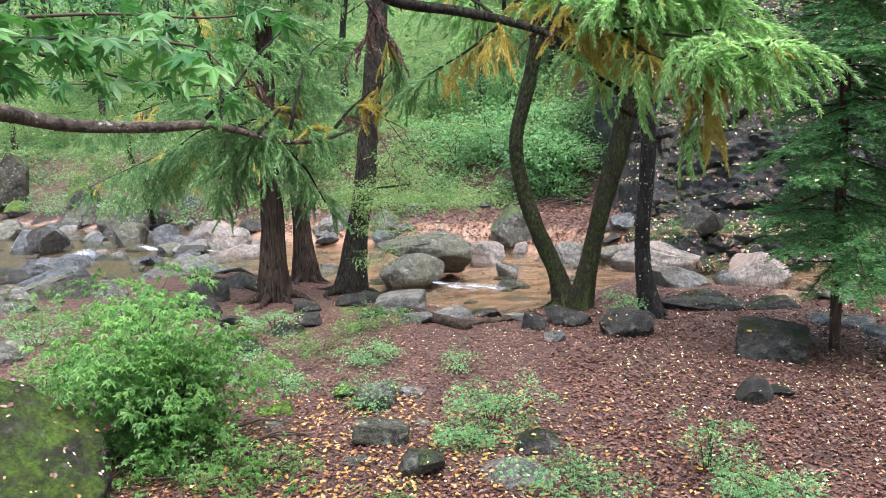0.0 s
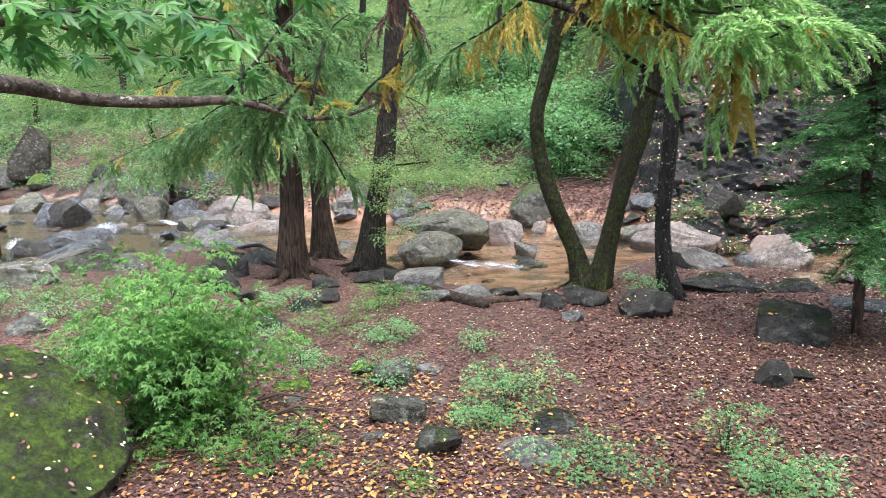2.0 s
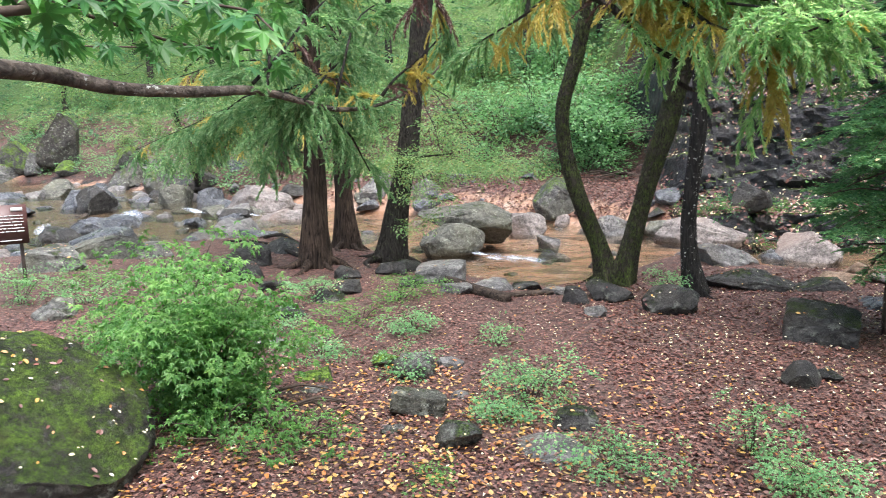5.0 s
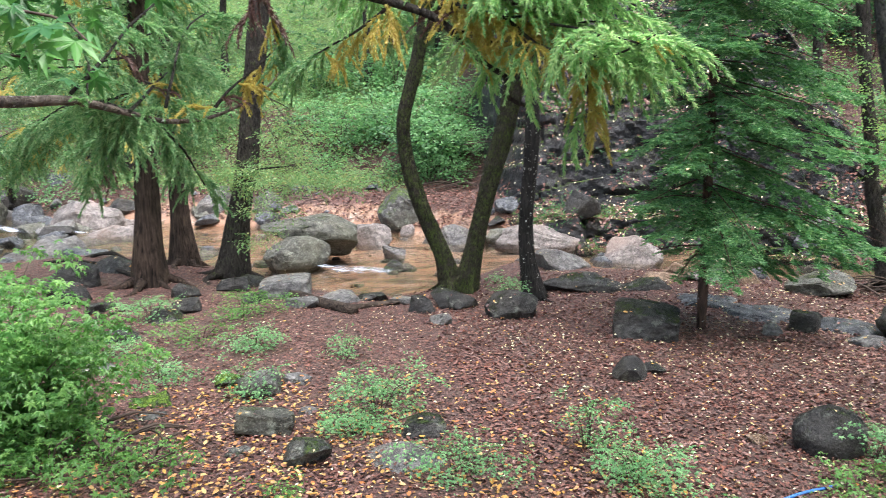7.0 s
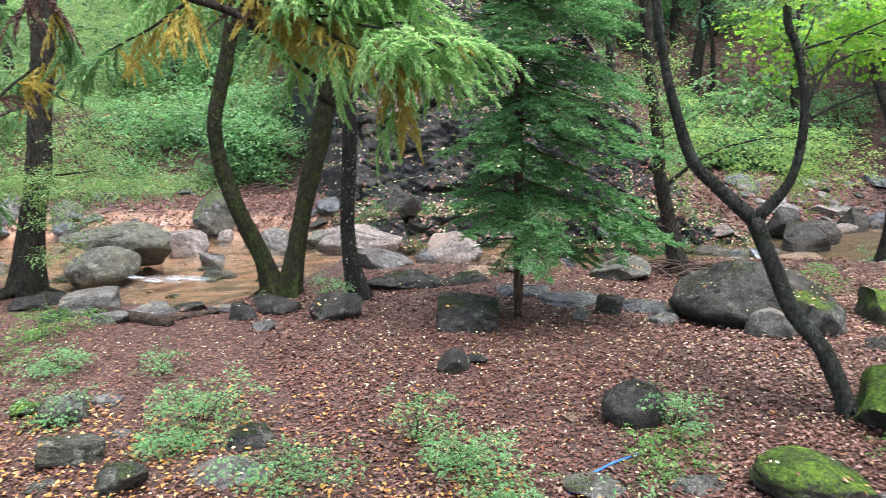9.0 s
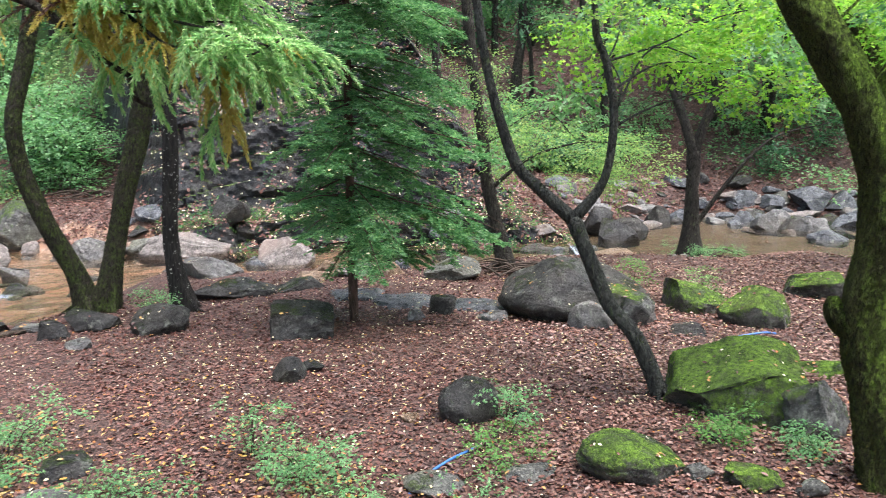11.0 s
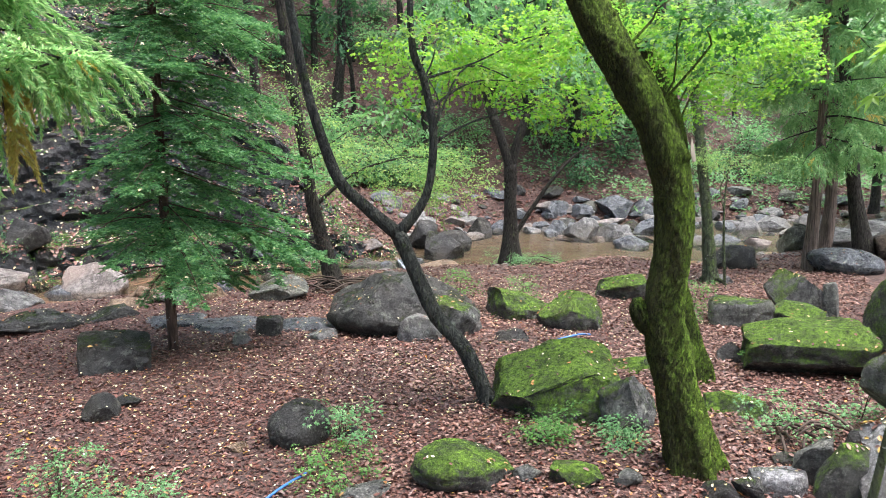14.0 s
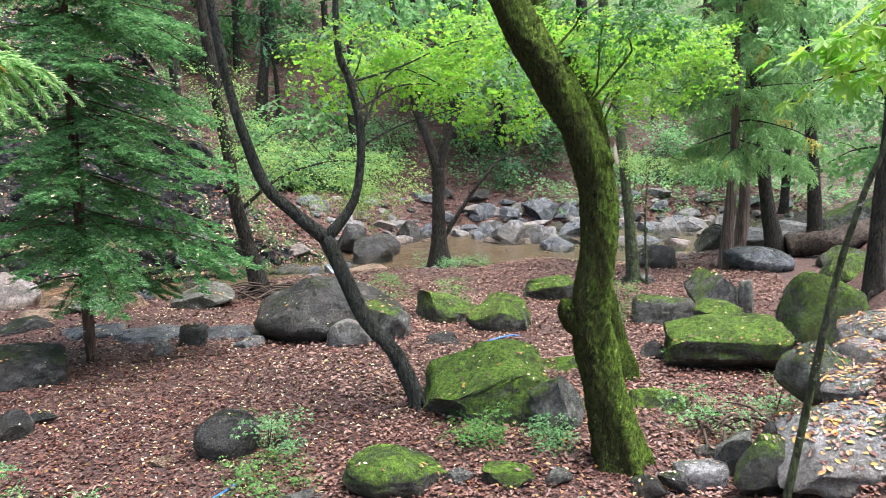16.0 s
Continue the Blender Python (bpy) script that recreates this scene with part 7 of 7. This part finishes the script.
def on_the_face(P, N):
    """Leaves and small plants that have settled on the ledges of the cliff."""
    g = rng_of(271)
    like = smooth01(waves(P[:, 0], P[:, 2] * 2, 0.9, 3), -0.3, 0.5) + 0.15
    for name, label, leaves, n, size, shapes in (("fallen_leaves", "pale leaflets on the ledges of the rock face", "cream", 3400, 0.05, [oval_leaf(0.6, 0.2, 0.1)]), ("fallen_leaves", "brown leaves caught on the ledges of the rock face", "brown", 9000, 0.08, [oval_leaf(0.6, 0.2, 0.1), oval_leaf(0.5, 0.1, -0.1)]),
                                                 ("undergrowth", "small green plants in the cracks of the rock face", "shrub", 700, 0.2, SOFT), ("undergrowth", "dark green tufts in the joints of the rock face", "deep", 900, 0.22, SOFT)):
        w = (like if name == "undergrowth" or leaves == "brown" else 1.0) * N[:, 2]
        k = g.choice(len(P), n, p=w / w.sum())
        q = unit(np.cross(N[k], g.normal(size=(n, 3)))) + (N[k] * 0.6 if name == "undergrowth" else 0)
        single(name, scatter(g, shapes, P[k] + N[k] * 0.012, q, N[k], size * g.uniform(0.6, 1.3, n)), LEAF[leaves], label, "leaves" if name == "fallen_leaves" else "undergrowth", kind="stuff", smooth=False)


on_the_face(*rock_face())


SMALL = {}


def stones(n, seed, x0, x1, lo, hi, side):
    """Rocks in and beside the stream, thrown at random; the small ones are gathered for one mesh of each sort."""
    g = rng_of(seed)
    for i in range(n):
        x = g.uniform(x0, x1)
        a, b = float(np.interp(x, NEAR_X, NEAR_Y)), float(np.interp(x, FAR_X, FAR_Y))
        y = a + (b - a) * g.uniform(*side)
        s = lo + (hi - lo) * g.uniform() ** 2.2
        if 11.4 < x < 15.2 and a + 0.4 < y < b - 0.6:
            continue
        kind = ("blue", "grey", "dark", "grey", "blue", "olive", "blue", "pale")[int(g.integers(0, 8))]
        style, wide, high, turn, tilt, lean = ("flat", "ang", "ang")[i % 3], s * g.uniform(1, 1.5), s * g.uniform(0.4, 0.75), g.uniform(0, 180), g.uniform(-9, 9), g.uniform(-9, 9)
        if s < 0.34:
            V, F = rock_shape(seed * 100 + i, wide, s, high, style, 3 if s > 0.25 else 2)
            V = V @ np.array(pose(0, 0, 0, tilt, lean, turn).to_3x3()).T + [x, y, float(height(x, y)) + 0.12 * high]
            SMALL.setdefault(kind, []).append((V, F))
        else:
            boulder(x, y, wide, s, high, kind, style, turn=turn, tilt=tilt, lean=lean, bury=0.3, level=3)


stones(210, 181, -16.5, -4.5, 0.22, 0.9, (-0.12, 0.98))
stones(46, 182, -3.0, 2.6, 0.14, 0.5, (0.12, 1.1))
stones(30, 183, 3.0, 10.5, 0.15, 0.55, (0.0, 0.95))
stones(150, 184, 13.5, 22.5, 0.14, 0.55, (0.1, 1.12))
stones(16, 185, 8.5, 12.0, 0.15, 0.4, (-0.15, 0.3))
stones(160, 186, 12.0, 24.0, 0.16, 0.62, (0.75, 1.35))
stones(30, 187, 10.0, 14.5, 0.15, 0.5, (0.55, 1.2))
stones(46, 189, -4.0, 4.2, 0.14, 0.6, (1.0, 1.35))
stones(80, 190, 17.5, 30.0, 0.2, 0.8, (-0.35, 1.2))
stones(40, 188, -13.0, -5.0, 0.25, 1.2, (0.85, 1.25))


SMALL_SAYS = {"blue": "small wet blue-grey stones along the stream", "grey": "small grey granite stones along the stream", "dark": "small dark wet stones along the stream", "olive": "small olive-grey stones along the stream", "pale": "small pale pinkish stones along the stream"}
for kind, pieces in SMALL.items():
    crisp(single("river_stones", joined(pieces), STONE[kind], SMALL_SAYS[kind], "stones", kind="stuff").data)


def pebbles(n, seed, x0, x1, u0, u1, label, kind="tan"):
    g = rng_of(seed)
    x = g.uniform(x0, x1, n)
    a, b = np.interp(x, NEAR_X, NEAR_Y), np.interp(x, FAR_X, FAR_Y)
    y = a + (b - a) * g.uniform(u0, u1, n)
    p = np.stack([x, y, height(x, y) + 0.01], 1)
    t = [rock_shape(300 + i, 1, 0.8, 0.5, "round", 2) for i in range(4)]
    w = unit(np.stack([g.normal(size=n), g.normal(size=n), g.normal(0, 0.2, n)], 1))
    single("pebbles", scatter(g, t, p, w, np.array([0, 0, 1.0]), 0.04 + 0.14 * g.uniform(size=n) ** 2.5), STONE[kind], label, "pebbles", kind="stuff")


pebbles(260, 191, -12, 3, -0.05, 1.2, "mixed pebbles and cobbles along the stream")
pebbles(360, 193, 9.4, 18, -0.35, 0.1, "grey gravel on the beach by the pool", "grey")
pebbles(420, 192, 3, 22, -0.1, 1.2, "wet cobbles along the stream edge")

white_water(-0.4, 13.15, 1.0, 0.6, 0.04, -12)
white_water(-0.1, 12.85, 1.0, 0.7, 0.03, -30)
white_water(0.2, 12.85, 1.2, 0.9, 0.03, -25)
white_water(-12.30, 22.21, 1.9, 1.3, 0.22, -70)
white_water(-8.98, 18.90, 2.0, 1.4, 0.22, -75)
white_water(-8.23, 19.77, 1.9, 1.1, 0.14, -25)
white_water(-10.03, 16.62, 1.5, 1.0, 0.17, -60)
white_water(-8.03, 15.88, 1.5, 0.9, 0.14, -50)
white_water(-6.07, 18.72, 1.2, 0.5, 0.06, -20)
white_water(9.6, 9.9, 0.7, 0.4, 0.25, -70)


# ---- wood lying about ----
def log(label, points, seed, category="log", bark=None, sides=12):
    base = np.array([points[0][0], points[0][1], float(height(points[0][0], points[0][1]))])
    return single("log" if category == "log" else "root", tube(local(points, base), sides, 0.06, seed, 0.12), bark or DEADWOOD, label, category, base)


def lying(x0, y0, x1, y1, r0, r1, lift=0.6):
    """A line that rests on the ground between two places."""
    return [(x0 + (x1 - x0) * u, y0 + (y1 - y0) * u, float(height(x0 + (x1 - x0) * u, y0 + (y1 - y0) * u)) + lift * (r0 + (r1 - r0) * u), r0 + (r1 - r0) * u) for u in (0, 0.33, 0.66, 1.0)]


log("weathered split log lying at the water's edge", lying(-0.45, 8.95, 0.25, 8.15, 0.07, 0.06), 201)
log("rotting log half buried in leaves", lying(0.2, 8.35, 1.0, 8.75, 0.035, 0.03), 202)
log("dark fallen branch on the leaf-covered bank", lying(-2.9, 9.3, -2.3, 8.2, 0.04, 0.02), 203)
log("thin broken branch on the leaf litter", lying(-3.0, 8.2, -2.2, 8.9, 0.03, 0.012), 204)
log("old grey fallen trunk among the rocks", [(13.62, 2.85, 0.15, 0.2), (13.95, 2.20, 0.30, 0.22), (15.36, 1.66, 0.40, 0.19)], 205)
log("mossy fallen trunk beside the path", lying(16.2, 1.2, 19.5, 0.8, 0.2, 0.16), 206)
log("thin fallen branch beside the fir", lying(3.95, 6.7, 4.6, 6.2, 0.016, 0.007), 212)
log("dead twig on fallen leaves", lying(-1.15, 5.4, -0.85, 4.9, 0.01, 0.004), 207)
log("dead twig on wet leaves by a tree", lying(4.75, 1.75, 5.15, 1.5, 0.009, 0.004), 208)
log("short pale broken stick standing in the bush", [(-1.72, 4.75, 0.0, 0.012), (-1.71, 4.75, 0.1, 0.011), (-1.7, 4.74, 0.2, 0.009)], 209, bark=BARK["grey"])
log("bare root snaking along the bank", [(-3.9, 12.6, 0.06, 0.028), (-3.35, 12.15, 0.2, 0.03), (-2.95, 11.6, 0.16, 0.03), (-2.7, 11.1, 0.12, 0.034), (-2.45, 10.6, 0.1, 0.04)], 210, "root", BARK["dark"])
log("bare root snaking along the bank", [(-4.5, 12.4, 0.05, 0.018), (-3.8, 11.95, 0.14, 0.022), (-3.2, 11.5, 0.12, 0.024), (-2.9, 10.9, 0.15, 0.026), (-2.4, 10.3, 0.1, 0.034)], 211, "root", BARK["dark"])


def twig_heap(x, y, n, reach, seed, label):
    g = rng_of(seed)
    pieces = []
    for i in range(n):
        a, r = g.uniform(0, 3.14), g.uniform(0, reach * 0.5)
        b = g.uniform(0, 6.28)
        px, py, l = x + math.cos(b) * r, y + math.sin(b) * r, g.uniform(0.3, 0.9) * reach
        z = float(height(px, py)) + g.uniform(0.0, 0.16)
        pieces.append(tube([(px - math.cos(a) * l / 2 - x, py - math.sin(a) * l / 2 - y, z - 0.03, 0.012), (px - x, py - y, z + 0.03, 0.011), (px + math.cos(a) * l / 2 - x, py + math.sin(a) * l / 2 - y, z - 0.02, 0.005)], 5, 0.1, i, 0.1))
    single("twig_heap", joined(pieces), TWIG, label, "twigs", (x, y, 0), kind="stuff")


twig_heap(6.6, 7.7, 46, 1.0, 221, "heap of dead twigs washed against the roots")
twig_heap(11.3, 8.0, 20, 1.1, 222, "tangle of dead twigs on the islet")
twig_heap(3.2, 18.6, 40, 1.8, 223, "dry twigs and roots at the foot of the slope")
twig_heap(-1.0, 20.6, 50, 2.2, 224, "dry twigs below the undergrowth")
twig_heap(5.2, 1.55, 10, 0.6, 225, "thin dead twigs on the leaf litter")
twig_heap(-1.35, 5.0, 12, 0.6, 226, "thin dead twigs under the bush")


# ---- notice board ----
def notice_board():
    x, y = -6.12, 9.2
    z = float(height(x, y))
    B = thing("notice_board", "brown metal notice board with white writing on two posts", "sign", (x, y, z))
    B.rotation_euler = (0, 0, radians(30))
    brown = plain_material("brown_sign_paint", (0.055, 0.022, 0.02), (0.075, 0.032, 0.028), 0.45, 8, 0.5)
    white = plain_material("white_lettering", (0.72, 0.72, 0.70), (0.8, 0.8, 0.78), 0.6, 30)
    post = plain_material("dark_post_paint", (0.05, 0.04, 0.035), (0.09, 0.07, 0.06), 0.6, 20)

    def box(w, d, h, bevel=0.006):
        bm = bmesh.new()
        bmesh.ops.create_cube(bm, size=1)
        bmesh.ops.scale(bm, vec=(w, d, h), verts=bm.verts)
        if bevel:
            bmesh.ops.bevel(bm, geom=bm.edges[:], offset=bevel, segments=2, affect="EDGES")
        bmesh.ops.triangulate(bm, faces=bm.faces[:])
        bm.verts.ensure_lookup_table()
        VF = np.array([v.co[:] for v in bm.verts]), np.array([[v.index for v in f.verts] for f in bm.faces])
        bm.free()
        return VF
    for s in (-1, 1):
        part("post", box(0.045, 0.045, 1.1), post, B).location = (0.2 * s, 0.075, 0.35)
    board = part("board", box(0.6, 0.022, 0.5), brown, B)
    board.matrix_basis = pose(0, 0, 0.82, -8, 0, 0)
    part("picture_bar", box(0.24, 0.004, 0.05, 0), post, board, "dark grey printed strip").location = (-0.13, -0.0145, 0.205)
    part("title_bar", box(0.13, 0.004, 0.045, 0), white, board, "bold white title that cannot be read").location = (0.19, -0.0145, 0.19)
    g = rng_of(271)
    for i in range(7):
        x, end = -0.24, 0.26 if i < 6 else -0.02
        while x < end - 0.03:
            w = min(g.uniform(0.04, 0.11), end - x)
            part("writing_bar", box(w - 0.012, 0.004, 0.012, 0), white, board, "bar of unreadable white writing").location = (x + w / 2, -0.0145, 0.11 - 0.04 * i)
            x += w
    part("writing_bar", box(0.24, 0.004, 0.012, 0), white, board, "bar of unreadable white writing").location = (0.1, -0.0145, -0.205)


notice_board()


# ---- blue hose on the leaves ----
blue = plain_material("blue_plastic", (0.02, 0.10, 0.32), (0.06, 0.18, 0.45), 0.4, 15, 0.5)


def hose(label, points, r, seed):
    base = np.array([points[0][0], points[0][1], float(height(points[0][0], points[0][1]))])
    p = [(x, y, float(height(x, y)) + 0.5 * r + up, r) for x, y, up in points]
    single("hose", tube(local(p, base), 9, 0.03, seed, 0.02), blue, label, "hose", base)


hose("flat blue plastic hose lying on fallen leaves", [(1.95, 3.2, 0), (2.2, 3.5, 0.01), (2.5, 3.62, 0.02), (2.85, 3.72, 0)], 0.009, 231)
hose("piece of blue plastic pipe behind a mossy rock", [(6.35, 4.15, 0.0), (6.6, 4.05, 0.03), (6.72, 4.0, 0.02)], 0.011, 232)
hose("scrap of blue plastic pipe between boulders", [(10.6, 3.45, 0.05), (10.68, 3.42, 0.07), (10.75, 3.38, 0.06)], 0.02, 233)


# ---- fallen leaves ----
def litter(label, leaves, n, length, width, seed, x0, x1, y0, y1, fall, lift=0.012, patch=0.0, oval=False):
    """Loose leaves on the near bank, thicker near the path."""
    g = rng_of(seed)
    x, y = g.uniform(x0, x1, n * 3), g.uniform(y0, y1, n * 3)
    d = np.hypot(x, y)
    ok = (y < np.interp(x, NEAR_X, NEAR_Y) - 0.25 - 1.0 * smooth01(x, 9, 11)) & (g.uniform(size=n * 3) < np.exp(-(d - 3) / fall)) & (np.abs(x) < y * 3 + 4)
    if patch:
        ok &= g.uniform(size=n * 3) < 0.25 + 0.75 * smooth01(waves(x, y, 1.6, patch), -0.5, 0.5)
    x, y = x[ok][:n], y[ok][:n]
    n = len(x)
    p = np.stack([x, y, height(x, y) + lift * g.uniform(0.2, 1.6, n)], 1)
    a = g.uniform(0, 6.28, n)
    ways = np.stack([np.cos(a), np.sin(a), g.normal(0, 0.14, n)], 1)
    ups = np.stack([g.normal(0, 0.2, n), g.normal(0, 0.2, n), np.ones(n)], 1)
    shapes = [oval_leaf(width, 0.5 * f, c) if oval else small_leaf(1, width, f, c) for f, c in ((0.3, 0.2), (0.1, -0.15), (0.5, 0.3), (-0.2, 0.1))]
    single("fallen_leaves", scatter(g, shapes, p, ways, ups, length * g.uniform(0.55, 1.3, n)), LEAF[leaves], label, "leaves", kind="stuff", smooth=False)


litter("wet red-brown fallen leaves over the whole bank", "brown", 125000, 0.029, 0.6, 241, -7, 17, -0.6, 13.5, 5.0, oval=True)
litter("red-brown leaves farther off on the bank", "brown", 40000, 0.044, 0.6, 246, 1, 21, 0, 10, 30.0)
litter("curled brown leaves lying on the bank", "brown", 26000, 0.036, 0.6, 242, -5, 12, -0.6, 8.5, 3.0, 0.02, oval=True)
litter("yellow fallen leaves scattered over the brown ones", "yellow", 11000, 0.031, 0.55, 243, -4, 12, -0.5, 9, 1.8, 0.024, 3, oval=True)
litter("orange-yellow leaves gathered between the stones and the bush", "yellow", 3200, 0.04, 0.6, 245, -3.2, 2.0, 2.8, 6.2, 5.0, 0.026, 2, oval=True)
# The next two: dry leaves whose pale colour also stands for light from the sky gap.
litter("drier pinkish leaves, paler for the open sky over the clearing", "dry", 15000, 0.042, 0.6, 248, 4.3, 12.5, 2.2, 7.2, 60.0, 0.024, 6, oval=True)
litter("red-brown leaves round the mossy rocks, lightened for open sky", "dry", 7000, 0.034, 0.6, 249, 3.0, 8.5, 0.2, 3.6, 60.0, 0.024, 4, oval=True)
litter("pale leaflets scattered under the fir", "cream", 2100, 0.032, 0.6, 247, 1.5, 9, 3.5, 9.6, 40.0, 0.022, 4)
litter("small pale leaflets scattered over the bank", "cream", 4600, 0.025, 0.6, 244, -3, 13, 2.5, 11, 6.0, 0.022, 5)


def leaves_on_rocks():
    g = rng_of(251)
    for label, leaves, size, share in (("pale leaflets lying on the rocks", "cream", 0.026, 15.0), ("yellow leaves lying on the rocks", "yellow", 0.04, 10.0), ("brown leaves lying on the rocks", "brown", 0.04, 13.0)):
        P, N = [], []
        for pts, n, area in ROOFS:
            if len(pts) and np.hypot(*pts[0][:2]) < 13:
                thick = 6.0 if leaves != "cream" and 2.0 < pts[0][0] < 7.5 and pts[0][1] < 1.1 else 1.0
                k = g.integers(0, len(pts), g.poisson(share * thick * min(area, 5.0)))
                P.append(pts[k])
                N.append(n[k])
        P, N = np.concatenate(P), np.concatenate(N)
        w = unit(np.cross(N, g.normal(size=N.shape)))
        single("fallen_leaves", scatter(g, [oval_leaf(0.5, 0.1, 0.1), oval_leaf(0.6, 0.2, -0.05)], P + N * 0.006, w, N, size * g.uniform(0.6, 1.25, len(P))), LEAF[leaves], label, "leaves", kind="stuff", smooth=False)
    a = unit(g.normal(size=(len(FIR_FLECKS), 3)))
    single("fallen_leaves", scatter(g, [small_leaf(1, 0.6, 0.2, 0.1)], FIR_FLECKS + [-0.02, -0.04, 0.03], a * [1, 1, 0.3], np.array([-0.3, -0.5, 0.8]), 0.042), LEAF["cream"], "pale leaflets caught on the fir boughs", "leaves", kind="stuff", smooth=False)


leaves_on_rocks()


def far_litter():
    """Dry leaves on the sand bank and the slope across the stream."""
    g = rng_of(261)
    for label, leaves, n, x0, x1, d0, d1, size in (("dry pinkish-brown leaves on the sand bank", "brown", 17000, -14, 4.5, 0.3, 6, 0.085), ("dry brown leaves over the rock face", "brown", 12000, 2.4, 12, 0.5, 14, 0.075), ("dry brown leaves on the bare slope", "brown", 30000, 9, 25, 0.1, 16, 0.1)):
        p = slope_places(g, n, x0, x1, d0, d1)
        p[:, 2] += 0.02
        a = g.uniform(0, 6.28, n)
        ways = np.stack([np.cos(a), np.sin(a), g.normal(0, 0.25, n)], 1)
        ups = np.stack([g.normal(-0.25, 0.35, n), g.normal(-0.45, 0.35, n), np.ones(n)], 1)
        p[:, 2] += 0.02 * g.uniform(size=n)
        single("fallen_leaves", scatter(g, [small_leaf(1, 0.6, 0.3, 0.2), small_leaf(1, 0.5, 0.1, -0.2)], p, ways, ups, size * g.uniform(0.6, 1.3, n)), LEAF[leaves], label, "leaves", kind="stuff", smooth=False)


far_litter()
